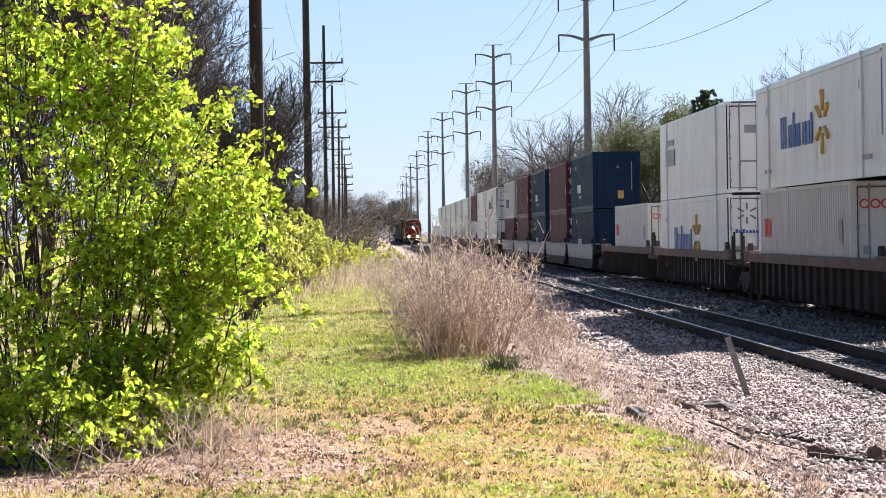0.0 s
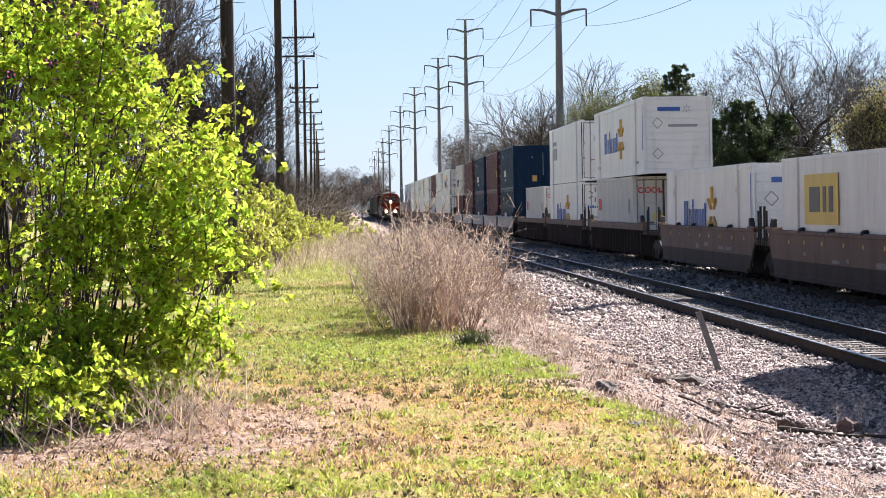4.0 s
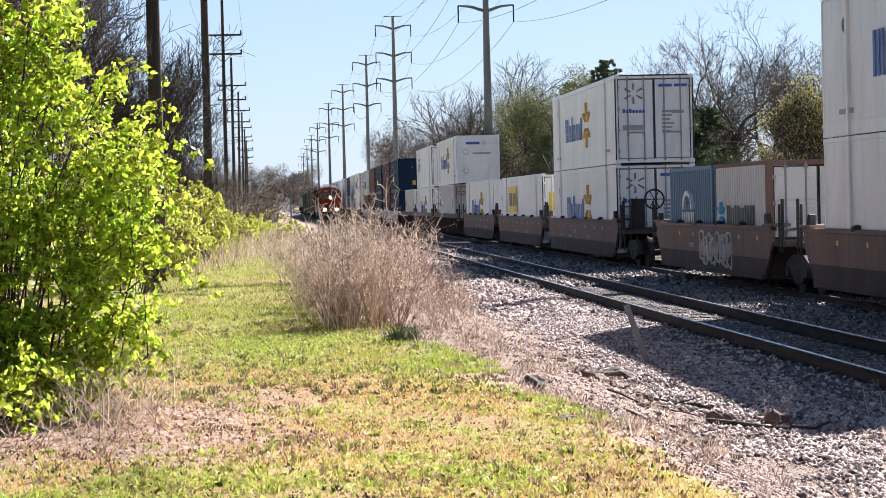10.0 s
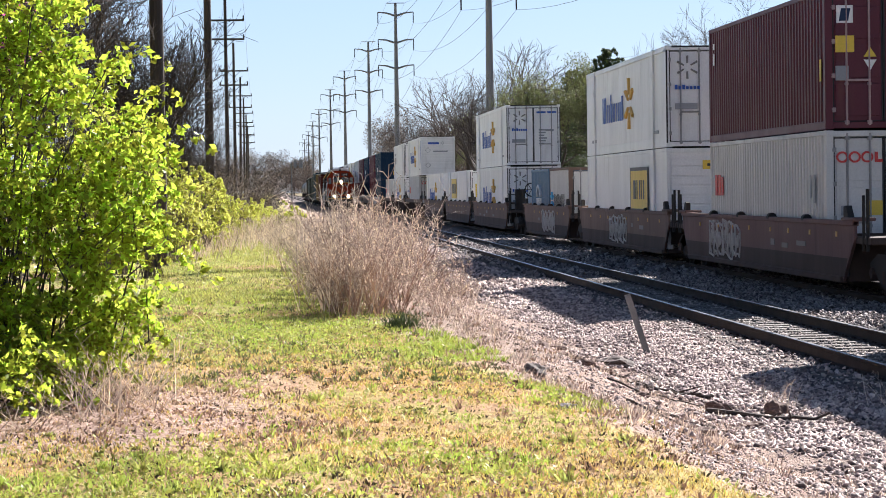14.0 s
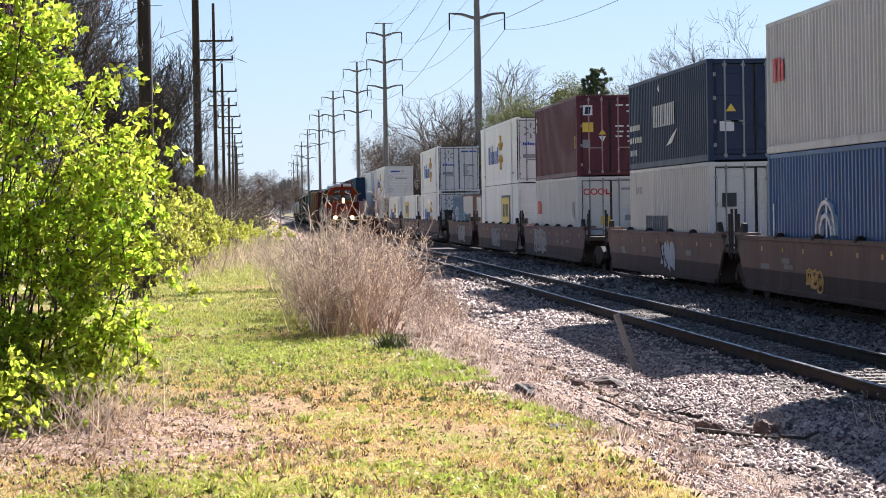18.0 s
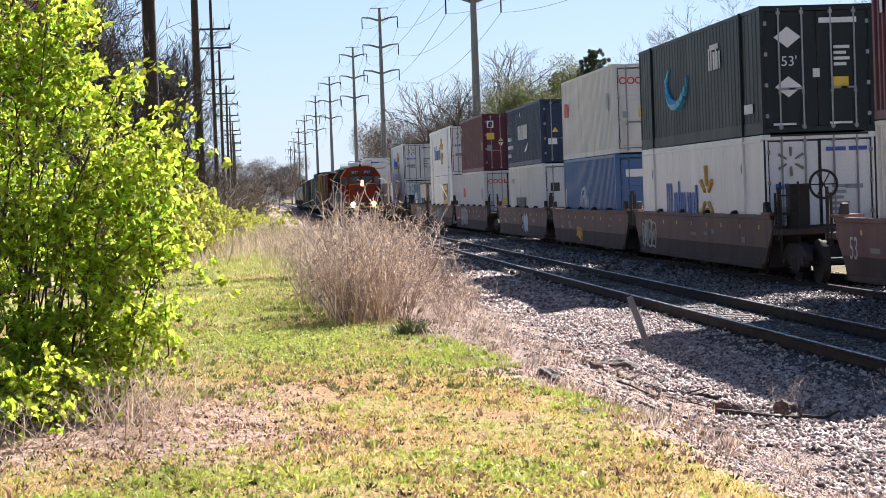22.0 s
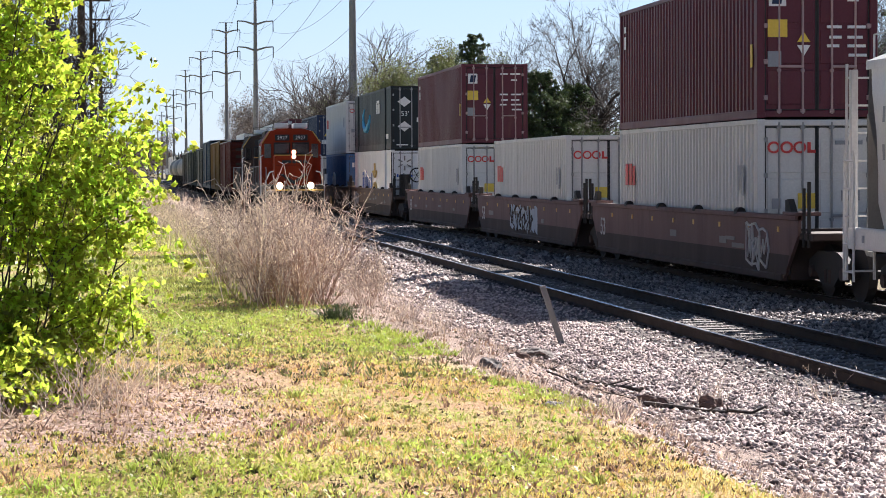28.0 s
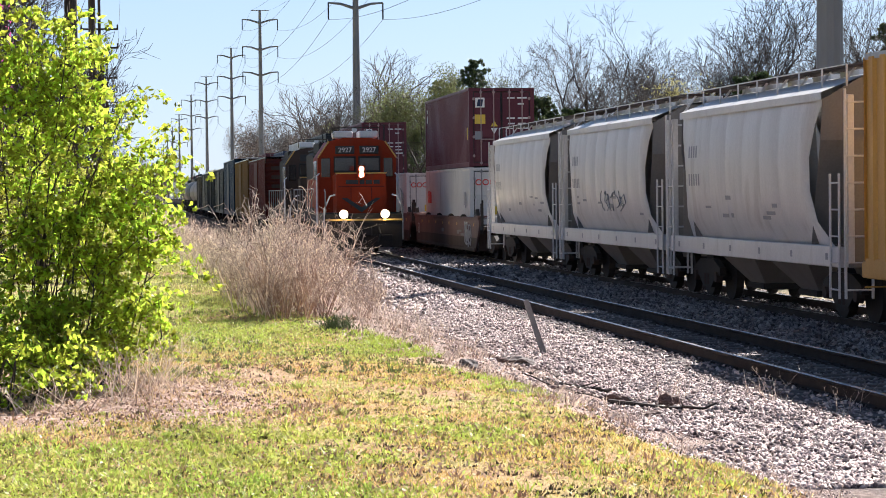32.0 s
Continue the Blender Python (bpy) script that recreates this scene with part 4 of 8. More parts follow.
def dry_bush(h, seed, mat, stems=16, lean=0.5):
    """A leafless bush: many thin branching stems that fan out from one foot."""
    rs = np.random.default_rng(seed)
    segs = []

    def grow(p, d, length, r, level):
        q = p
        for k in range(4 if level == 0 else 3):
            d = (d + Vector(rs.normal(size=3)) * (0.15 + 0.10 * level) + Vector((0, 0, 0.04))).normalized()
            nxt = q + d * (length / (4 if level == 0 else 3))
            segs.append((q, nxt, max(r * (1 - 0.2 * k), 0.0048), max(r * (1 - 0.2 * (k + 1)), 0.0040), level))
            if level < 2 and (k > 0 or level > 0):
                for _ in range(rs.integers(1, 4)):
                    side = Vector(rs.normal(size=3))
                    grow(nxt, (d * 0.7 + side * 0.62 + Vector((0, 0, 0.08))).normalized(), length * rs.uniform(0.25, 0.5), r * 0.62, level + 1)
            q = nxt

    for _ in range(stems):
        a, u = rs.uniform(0, 2 * math.pi), rs.random() ** 0.6 * lean
        grow(Vector((math.cos(a) * 0.12 * u, math.sin(a) * 0.12 * u, -0.03)), Vector((math.cos(a) * u, math.sin(a) * u, 1)).normalized(), h * rs.uniform(0.55, 0.95), 0.0075, 0)
    k = h / max(q.z for _, q, *_ in segs)
    segs = [(p * k, q * k, a, b, lv) for p, q, a, b, lv in segs]
    t = thing("dry_bush", "leafless fan-shaped dry bush of bleached twigs", "bush", "dry bushes beside the track")
    part("stem_base", seg_mesh("stem_base", [s for s in segs if s[4] == 0 and s[0].z < 0.5 * h], STRAW_DARK, lambda lv: 4), STRAW_DARK, t, "reddish-brown lower stems")
    part("twig_crown", seg_mesh("twig_crown", [s for s in segs if not (s[4] == 0 and s[0].z < 0.5 * h)], mat, lambda lv: 3), mat, t, "pale fine dry twigs")
    return t


BUSHES = [dry_bush(1.5, 331, STRAW_PINK, 13, 0.8), dry_bush(1.4, 332, STRAW_PINK, 12, 0.85), dry_bush(1.2, 333, STRAW_PINK, 12, 1.0)]
place(BUSHES[0], 1.0, 28.0, 1.1, 0)
place(BUSHES[1], 1.35, 29.2, 1.28, 40)
place(BUSHES[2], 1.25, 26.9, 0.85, 80)
for k, x, y, s, r in ((0, 0.78, 29.5, 0.92, 120), (1, 1.05, 31.5, 1.05, 200), (0, 1.5, 32.0, 1.08, 290), (2, 1.55, 28.0, 0.9, 10), (1, 0.75, 27.2, 0.75, 150), (0, 0.85, 34.0, 1.0, 60), (1, 1.3, 36.0, 1.05, 330), (2, 1.75, 30.5, 0.95, 190), (0, 1.7, 35.0, 1.0, 20),
                      (1, 1.0, 40.0, 1.0, 100), (0, 1.4, 44.0, 1.0, 70), (2, 2.0, 27.4, 0.5, 50), (2, 2.35, 29.0, 0.55, 150), (1, 0.6, 33.0, 0.7, 15), (0, 2.1, 33.5, 0.6, 250), (1, 3.2, 37.0, 0.45, 20)):
    again(BUSHES[k], x, y, s * 1.2, r)

# dry brush between the grass and the ballast (spots: x, y, spread x, spread y, height factor)
stalks("tall bleached dry weed stalks in a dense clump", "dry_brush", [(0.72, 28, 0.17, 1.0, 0.9), (1.0, 27.5, 0.20, 0.9, 1.0), (1.32, 28.5, 0.20, 1.2, 1.06), (1.0, 32, 0.25, 2.0, 0.95), (1.45, 33, 0.25, 2.0, 1.0)], 70, 1.5, 0.0068, STRAW_PINK, 301, 0.26, 2.4, fan=0.45)
stalks("pale upright dry grass along the flank of the clump", "dry_grass", [(0.72, 29.5, 0.12, 1.2, 0.9), (0.62, 33, 0.16, 2.0, 0.9), (0.80, 28, 0.12, 0.8, 1.0), (0.9, 31, 0.2, 1.5, 1.1)], 200, 1.15, 0.0060, STRAW_PINK, 310, 0.16, 0.9)
stalks("reddish dry brush stems at the foot of the clump", "dry_brush", [(1.0, 26.8, 0.2, 0.5, 1.0), (1.35, 27.2, 0.22, 0.7, 1.1), (1.6, 29, 0.2, 1.0, 1.25), (0.85, 27.0, 0.15, 0.4, 0.8), (1.2, 26.6, 0.2, 0.3, 0.9)], 90, 0.95, 0.0058, STRAW_DARK, 302, 0.3, 2.2, fan=0.8)
stalks("low tangle of dry grass beside the clump", "dry_grass", [(2.0, 26.5, 0.3, 0.8, 0.8), (1.75, 22.6, 0.16, 0.7, 0.6), (2.05, 21.6, 0.2, 0.7, 0.55), (2.4, 24.8, 0.25, 0.8, 0.6), (1.8, 25.8, 0.15, 0.5, 0.7), (2.5, 28.5, 0.3, 1.5, 0.7), (2.2, 31, 0.3, 2, 0.8)], 180, 0.6, 0.0036, STRAW_PINK, 303, 0.55, 2.0)
stalks("band of bleached dry grass running beside the track", "dry_grass", [(1.3, 40, 0.4, 4, 1.0), (1.1, 50, 0.5, 5, 0.9), (0.7, 62, 0.7, 6, 0.8), (0.3, 75, 1.0, 6, 0.8), (1.8, 55, 0.6, 8, 0.7), (1.5, 75, 1.0, 8, 0.8), (1.0, 95, 1.5, 10, 0.9), (1.5, 120, 1.5, 12, 1.0)], 2200, 0.85, 0.008, STRAW_PINK, 304, 0.4, 1.2)
stalks("dry stalks at the edge of the thicket", "dry_grass", [(-1.3, 62, 0.4, 3, 0.7), (-0.6, 72, 0.6, 4, 0.9), (0.2, 80, 0.6, 5, 0.9), (-1.9, 52, 0.3, 2, 0.5)], 700, 0.9, 0.010, STRAW_PINK, 305, 0.3, 0.6)
stalks("arching bare canes under the shrub", "bare_canes", [(-1.05, 14.3, 0.22, 0.4, 0.8), (-1.7, 13.7, 0.3, 0.3, 0.6), (-0.95, 15.2, 0.2, 0.5, 0.9), (-0.8, 14.6, 0.2, 0.3, 0.6)], 170, 0.55, 0.0045, STRAW_PINK, 306, 0.9, 1.4)
stalks("single dead weed stem in the gravel", "dead_weed", [(1.98, 20.3, 0.02, 0.02, 1.0)], 2, 0.58, 0.007, STRAW_DARK, 307, 0.08, 0.6)
stalks("scrubby grey weed in the ballast", "dead_weed", [(5.2, 63, 0.30, 0.9, 1.3), (3.0, 34, 0.2, 0.6, 0.7), (5.2, 22.9, 0.10, 0.15, 0.6), (6.2, 22.2, 0.15, 0.3, 0.6), (6.6, 20.6, 0.14, 0.3, 0.6)], 80, 0.6, 0.0045, STRAW_PINK, 308, 0.45, 1.0)
stalks("small dark green juniper tuft at the foot of the dry clump", "juniper_tuft", [(1.38, 24.3, 0.09, 0.09, 1.0)], 260, 0.20, 0.005, LEAF_PINE, 309, 0.4, 0.6, "weeds")


def blades(name, label, x0, x1, y0, y1, n, h, w, mat, seed, keep=None):
    rs = np.random.default_rng(seed)
    y = y0 + (y1 - y0) * rs.random(n) ** 1.5
    x = rs.uniform(x0, x1, n)
    if keep is not None:
        m = keep(x, y, rs)
        x, y = x[m], y[m]
    n = len(x)
    z = ground_z(x, y) - 0.01
    a = rs.uniform(0, 2 * math.pi, n)
    q = h * rs.uniform(0.4, 1.2, n)
    dx, dy = np.cos(a) * w, np.sin(a) * w
    lx, ly = rs.normal(size=n) * q * 0.5, rs.normal(size=n) * q * 0.5
    P = np.stack([x, y, z], 1)
    A = P + np.stack([-dx, -dy, 0 * x], 1)
    B = P + np.stack([dx, dy, 0 * x], 1)
    C = P + np.stack([lx * 0.4 + dx * 0.6, ly * 0.4 + dy * 0.6, q * 0.65], 1)
    D = P + np.stack([lx * 0.4 - dx * 0.6, ly * 0.4 - dy * 0.6, q * 0.65], 1)
    E = P + np.stack([lx, ly, q], 1)
    V = np.stack([A, B, C, D, E], 1).reshape(-1, 3)
    k = np.arange(n)[:, None] * 5
    F = np.concatenate([k + np.array([[0, 1, 2]]), k + np.array([[0, 2, 3]]), k + np.array([[3, 2, 4]])])
    ob = new(name, raw_mesh(name, V, F, mat))
    return tagged(ob, label, "grass", kind="stuff")


def lush(x, y):
    """Where the turf is thick and green: near the path, in the middle of the strip, by the juniper, and far on."""
    a = ease(11.9, 11.0, y + 0.5 * np.sin(x * 3.1)) * ease(0.5, -0.4, x + 0.3 * np.sin(y * 4.3))
    b = np.exp(-(((x - 0.1) / 1.2) ** 2 + ((y - 24.5) / 3.2) ** 2))
    c = np.exp(-(((x - 1.45) / 0.40) ** 2 + ((y - 21.6) / 1.8) ** 2))
    d = np.exp(-(((x - 1.1) / 0.30) ** 2 + ((y - 11.6) / 0.5) ** 2)) + np.exp(-(((x - 0.75) / 0.22) ** 2 + ((y - 12.6) / 0.3) ** 2)) + np.exp(-(((x - 2.0) / 0.25) ** 2 + ((y - 15.5) / 1.2) ** 2))
    return np.clip(a + b + c + d + 0.6 * ease(26, 31, y), 0, 1)


def verge(x, y):
    return ease(2.5, 1.9, x - 0.15 + 1.1 * np.clip((y - 11) / 15, 0, 1) + 0.22 * np.sin(y * 1.1) + 0.15 * np.sin(y * 2.7 + x))


def bare_soil(x, y):
    return ease(0.6, -0.4, x) * ease(19, 16, y) * ease(12.4, 13.2, y)


def waves(x, y, fx, fy, ph):
    return np.sin(x * fx + ph) * np.cos(y * fy + ph * 1.7) + 0.6 * np.sin(x * fx * 2.3 + y * fy * 1.9)


def greens(floor_share=0.10, fx=2.6, fy=1.5, ph=3.0):
    def keep(x, y, rs):
        return rs.random(len(x)) < np.clip(lush(x, y) + floor_share * (1 + waves(x, y, fx, fy, ph)), 0.01, 1) * verge(x, y) * (1 - 0.9 * bare_soil(x, y))
    return keep


def golds(lo, hi, fx, fy, ph):
    def keep(x, y, rs):
        return rs.random(len(x)) < np.clip((waves(x, y, fx, fy, ph) - lo) / (hi - lo), 0.06, 1) * verge(x, y) * (1 - 0.8 * bare_soil(x, y)) * (1 - 0.75 * lush(x, y))
    return keep


blades("grass", "lush green spring grass in broad patches", -4, 2.9, 6.5, 34, 120000, 0.050, 0.0042, BLADE_LUSH, 401, greens())
blades("grass", "patchy yellow-green spring grass", -4, 2.7, 6.5, 30, 60000, 0.045, 0.0040, BLADE, 402, golds(-0.6, 0.9, 1.7, 0.9, 0.3))
blades("dry_turf", "short golden and orange-brown dry turf", -3.5, 2.6, 7, 28, 170000, 0.030, 0.0048, GOLD_BLADE, 403, golds(-1.2, 0.4, 2.1, 1.1, 2.0))
blades("grass", "mown grass of the strip further on", -2.2, 2.0, 30, 72, 45000, 0.06, 0.008, CLOVER, 404, greens(0.3, 0.8, 0.5, 1.0))


def tufts(name, label, n, per, x0, x1, y0, y1, h, w, mat, seed, keep, cat="grass"):
    """Small upright clumps of blades that stand above the turf."""
    rs = np.random.default_rng(seed)
    y = y0 + (y1 - y0) * rs.random(n) ** 1.5
    x = rs.uniform(x0, x1, n)
    m = keep(x, y, rs)
    k = np.repeat(np.arange(m.sum()), per)
    x, y = x[m][k], y[m][k]
    n = len(x)
    size = rs.uniform(0.5, 1.3, m.sum())[k]
    ox, oy = rs.normal(size=n) * 0.3 * h * size, rs.normal(size=n) * 0.3 * h * size
    P = np.stack([x + ox, y + oy, ground_z(x, y) - 0.01], 1)
    q = h * size * rs.uniform(0.5, 1.15, n)
    a = rs.uniform(0, 2 * math.pi, n)
    D = np.stack([np.cos(a) * w, np.sin(a) * w, 0 * a], 1)
    top = P + np.stack([ox * 1.2 + rs.normal(size=n) * q * 0.25, oy * 1.2 + rs.normal(size=n) * q * 0.25, q], 1)
    mid = P * 0.45 + top * 0.55 + np.stack([0 * q, 0 * q, q * 0.1], 1)
    V = np.stack([P - D, P + D, mid + D * 0.8, mid - D * 0.8, top], 1).reshape(-1, 3)
    b = np.arange(n)[:, None] * 5
    F = np.concatenate([b + np.array([[0, 1, 2]]), b + np.array([[0, 2, 3]]), b + np.array([[3, 2, 4]])])
    return tagged(new(name, raw_mesh(name, V, F, mat)), label, cat, kind="stuff")


def specks(share, fx, fy, ph):
    def keep(x, y, rs):
        return rs.random(len(x)) < np.clip(share + 0.35 * waves(x, y, fx, fy, ph), 0.05, 1) * ease(3.2, 2.0, x)
    return keep


tufts("grass", "scattered tufts of green grass", 2600, 12, -3.5, 2.5, 7, 30, 0.055, 0.005, BLADE_LUSH, 421, greens(0.3))
# dark sprigs added as weeds and as painted specks of tuft shadow
tufts("weeds", "small dark sprigs in the turf, for weeds and specks of shade", 13000, 7, -3.5, 2.7, 7.5, 28, 0.028, 0.0058, WEED_SHADE, 422, specks(0.40, 2.3, 1.7, 0.7), "weeds")
tufts("grass", "coarse dark green tufts in the middle of the strip", 1800, 7, -2.0, 1.9, 17, 40, 0.055, 0.009, OLIVE, 425, specks(0.45, 3.3, 1.9, 1.4))
tufts("grass", "low green clumps of broad blades in the dry turf", 260, 40, -2.4, 2.2, 10.5, 22, 0.055, 0.008, CLOVER, 426, lambda x, y, rs: rs.random(len(x)) < np.clip(0.1 + 0.6 * waves(x, y, 1.9, 1.3, 0.4), 0.02, 1))
tufts("grass", "bright lush grass at the edge of the bare strip", 300, 14, 1.25, 2.05, 19.8, 24.0, 0.065, 0.006, BLADE_LUSH, 427, lambda x, y, rs: rs.random(len(x)) < np.clip(1.0 - 2.6 * np.abs(x - 1.66 - 0.06 * (22 - y)), 0, 1) * (0.4 + 0.6 * rs.random(len(x))))
tufts("dead_grass", "low tufts of brown dead grass", 3600, 9, -3.5, 3.9, 7, 30, 0.05, 0.006, STRAW_DARK, 423, specks(0.45, 2.7, 1.1, 2.0))
tufts("dead_grass", "low pale tufts of dead grass on the bare strip", 900, 12, 1.9, 4.6, 13, 32, 0.09, 0.004, STRAW_PINK, 424, lambda x, y, rs: rs.random(len(x)) < np.clip(0.3 + 0.5 * np.sin(x * 3.7 + 1.3 * np.sin(y * 1.1)), 0.05, 1))


def strewn(x, y, rs):
    v = np.sin(x * 1.1 + 4) * np.cos(y * 0.7 + 2) + 0.7 * np.sin(x * 2.9 - y * 1.3)
    return rs.random(len(x)) < np.clip(0.16 + 0.25 * v + 0.9 * bare_soil(x, y), 0.04, 1) * ease(3.6, 2.2, x) * (1 - 0.8 * lush(x, y))


blades("leaf_litter", "brown leaf litter and dead grass", -4.5, 3.0, 6.5, 28, 52000, 0.030, 0.010, LITTER, 405, strewn)
def ground_cover(name, label, n, x0, x1, y0, y1, size, mat, seed, keep):
    """Low leaves lying close to the soil."""
    rs = np.random.default_rng(seed)
    y = y0 + (y1 - y0) * rs.random(n) ** 1.4
    x = rs.uniform(x0, x1, n)
    m = keep(x, y, rs)
    x, y = x[m], y[m]
    pos = np.stack([x, y, ground_z(x, y) + rs.uniform(0.0, 0.035, len(x))], 1)
    V, F = leaf_quads(pos, size, rs, 0.6)
    return tagged(new(name, raw_mesh(name, V, F, mat)), label, "grass", kind="stuff")


ground_cover("ground_cover", "low clover and broad weed leaves in the grass", 60000, -3.5, 2.9, 7, 27, 0.014, CLOVER, 411, greens(0.22))
ground_cover("ground_cover", "bright low green leaves in clumps", 40000, -3.0, 2.8, 7, 26, 0.013, BLADE_LUSH, 412, greens(0.06, 3.1, 1.9, 1.0))
ground_cover("fallen_leaves", "curled brown fallen leaves and straw", 24000, -4.0, 3.4, 7, 26, 0.014, LITTER, 414, strewn)


# ---- freight train on the farther track (each thing's origin: its nearer end, on the rail's top) ----
V_STACK = 8.653                       # metres a second, away from the camera
MOVING = []                           # (thing, x, y at 0 s, z, which train)
BASE = 0.385                          # floor of the lower container above the rail
WOBBLE = random.Random(7)


def plate(g, x, y0, z0, y1, z1):
    """A thin print on a side that faces the camera's side of the track."""
    return g.box(x - 0.012, y0, z0, x, y1, z1)


def end_plate(g, x0, z0, x1, z1, y=0.0):
    return g.box(x0, y - 0.012, z0, x1, y, z1)


def corrugated(x, y0, y1, z0, z1, pitch, depth, out):
    """A folded side panel, out: -1 or 1."""
    g = Geo()
    pts, y = [], y0
    while y < y1 - pitch * 0.5:
        for f, d in ((0.0, 0), (0.36, 0), (0.5, 1), (0.86, 1)):
            pts.append((min(y + f * pitch, y1), x - out * depth * d))
        y += pitch
    pts.append((y1, x))
    g.loft([[(b, a, z) for a, b in pts] for z in (z0, z1)], closed=False, caps=False)
    return g


def container(L, W, H, mat, label, style="box", doors=True, rods=ROD, post=None, marks=None, end_mat=None):
    """A container; y from 0 (the end that faces the camera) to L, x about the middle, z from its floor."""
    t = thing("shipping_container", label, "container", "containers on the freight train")
    w = W / 2
    post = post or mat
    fr = 0.16 if style == "box" else 0.10
    # sides
    for s in (-1, 1):
        if style == "box":
            part("side_panel", corrugated(s * (w - 0.015), fr, L - fr, 0.16, H - 0.08, 0.27, 0.036, s), mat, t, "ribbed steel side panel")
        elif style == "ribbed":
            part("side_panel", corrugated(s * (w - 0.01), fr, L - fr, 0.2, H - 0.1, 0.40, 0.014, s), mat, t, "ribbed steel side panel")
        else:
            pts, n = [], 11
            for k in range(n):
                a, b = fr + (L - 2 * fr) * k / n, fr + (L - 2 * fr) * (k + 1) / n
                pts += [(a, 0.0), (a + 0.012, 0.008), (b - 0.012, 0.008), (b, 0.0)]
            part("side_panel", Geo().loft([[(s * (w - 0.02 + d), y, z) for y, d in pts] for z in (0.28, H - 0.10)], closed=False, caps=False), mat, t, "smooth riveted side panel")
        part("bottom_rail", Geo().bbox(s * w - 0.06 * (s > 0), 0.1, 0.0, s * w + 0.06 * (s < 0), L - 0.1, 0.17 if style == "box" else 0.28, 0.01), post, t)
        part("top_rail", Geo().bbox(s * w - 0.06 * (s > 0), 0.1, H - 0.10, s * w + 0.06 * (s < 0), L - 0.1, H, 0.01), post, t)
    part("roof", Geo().box(-w + 0.05, 0.1, H - 0.06, w - 0.05, L - 0.1, H - 0.02), mat, t)
    part("floor", Geo().box(-w + 0.05, 0.1, 0.06, w - 0.05, L - 0.1, 0.12), SOOT, t)
    if L > 15:                                            # lifting posts at the 40 ft points
        for s in (-1, 1):
            for y in (L / 2 - 6.0, L / 2 + 6.0):
                part("lifting_post", Geo().bbox(s * w - 0.05, y - 0.07, 0.0, s * w + 0.05, y + 0.07, H, 0.01), post, t)
    for s in (-1, 1):
        for y in (0.0, L):
            a, b = (y, y + fr) if y == 0 else (y - fr, y)
            c = part("corner_post", Geo().bbox(min(s * w, s * (w - fr)), a, 0.1, max(s * w, s * (w - fr)), b, H - 0.1, 0.012), post, t)
            for z in (0.0, H - 0.12):
                part("corner_casting", Geo().bbox(min(s * (w + 0.006), s * (w - 0.17)), a - 0.006, z, max(s * (w + 0.006), s * (w - 0.17)), b + 0.006, z + 0.12, 0.012), post, c)
    part("end_wall", Geo().box(-w + fr, L - 0.10, 0.1, w - fr, L - 0.06, H - 0.1), mat, t)
    em = end_mat or mat
    part("door_header", Geo().bbox(-w + fr, 0.01, H - 0.13, w - fr, 0.11, H - 0.01, 0.01), post, t)
    part("door_sill", Geo().bbox(-w + fr, 0.01, 0.02, w - fr, 0.11, 0.15, 0.01), post, t)
    if doors and style != "box":
        for s in (-1, 1):
            part("edge_trim", Geo().bbox(min(s * w, s * (w - 0.045)), -0.012, 0.12, max(s * w, s * (w - 0.045)), 0.0, H - 0.12, 0.003), SEAL, t, "black edge trim")
        part("edge_trim", Geo().bbox(-w + 0.17, -0.002, H - 0.05, w - 0.17, 0.012, H - 0.005, 0.003), SEAL, t, "black edge trim")
    if doors:
        for s in (-1, 1):
            x0, x1 = (-w + fr + 0.01, -0.015) if s < 0 else (0.015, w - fr - 0.01)
            d = part("door", Geo().bbox(x0, 0.05, 0.17, x1, 0.10, H - 0.15, 0.01), em, t, "hinged container door")
            if style == "box":
                for z in (0.22, 0.22 + (H - 0.5) * 0.33, 0.22 + (H - 0.5) * 0.66):
                    part("door_panel", Geo().bbox(x0 + 0.05, 0.03, z + 0.05, x1 - 0.05, 0.055, z + (H - 0.5) * 0.33 - 0.08, 0.008), em, d)
            part("door_gasket", Geo().box(x0 - 0.008, 0.04, 0.155, x0 + 0.022, 0.09, H - 0.14).box(x1 - 0.022, 0.04, 0.155, x1 + 0.008, 0.09, H - 0.14).box(x0, 0.04, H - 0.17, x1, 0.09, H - 0.145).box(x0, 0.04, 0.155, x1, 0.09, 0.175), SEAL, d, "black rubber door gasket")
            for u in (0.27, 0.73):
                xr = x0 + (x1 - x0) * u
                part("lock_rod", Geo().tube((xr, 0.015, 0.08), (xr, 0.015, H - 0.06), 0.024, n=6).bbox(xr - 0.05, 0.0, 0.10, xr + 0.05, 0.05, 0.18, 0.01).bbox(xr - 0.05, 0.0, H - 0.2, xr + 0.05, 0.05, H - 0.12, 0.01).bbox(xr - 0.04, 0.0, 0.9, xr + 0.04, 0.05, 0.96, 0.01), rods, d, "steel door locking rod")
                part("door_handle", Geo().bbox(xr - 0.02, -0.02, 0.98, xr + 0.34 * (1 if u < 0.5 else -1) + 0.02, 0.0, 1.03, 0.005) if u < 0.5 else Geo().bbox(xr - 0.34, -0.02, 0.98, xr + 0.02, 0.0, 1.03, 0.005), rods, d)
            for k in range(4):
                z = 0.35 + k * (H - 0.8) / 3
                xh = x0 if s < 0 else x1
                part("hinge", Geo().bbox(xh - 0.05, 0.0, z, xh + 0.05, 0.045, z + 0.1, 0.01), rods, d)
    else:
        wall = part("end_wall", Geo().box(-w + fr, 0.06, 0.15, w - fr, 0.1, H - 0.13), em, t, "closed end wall")
        n = 9 if style != "box" else 0
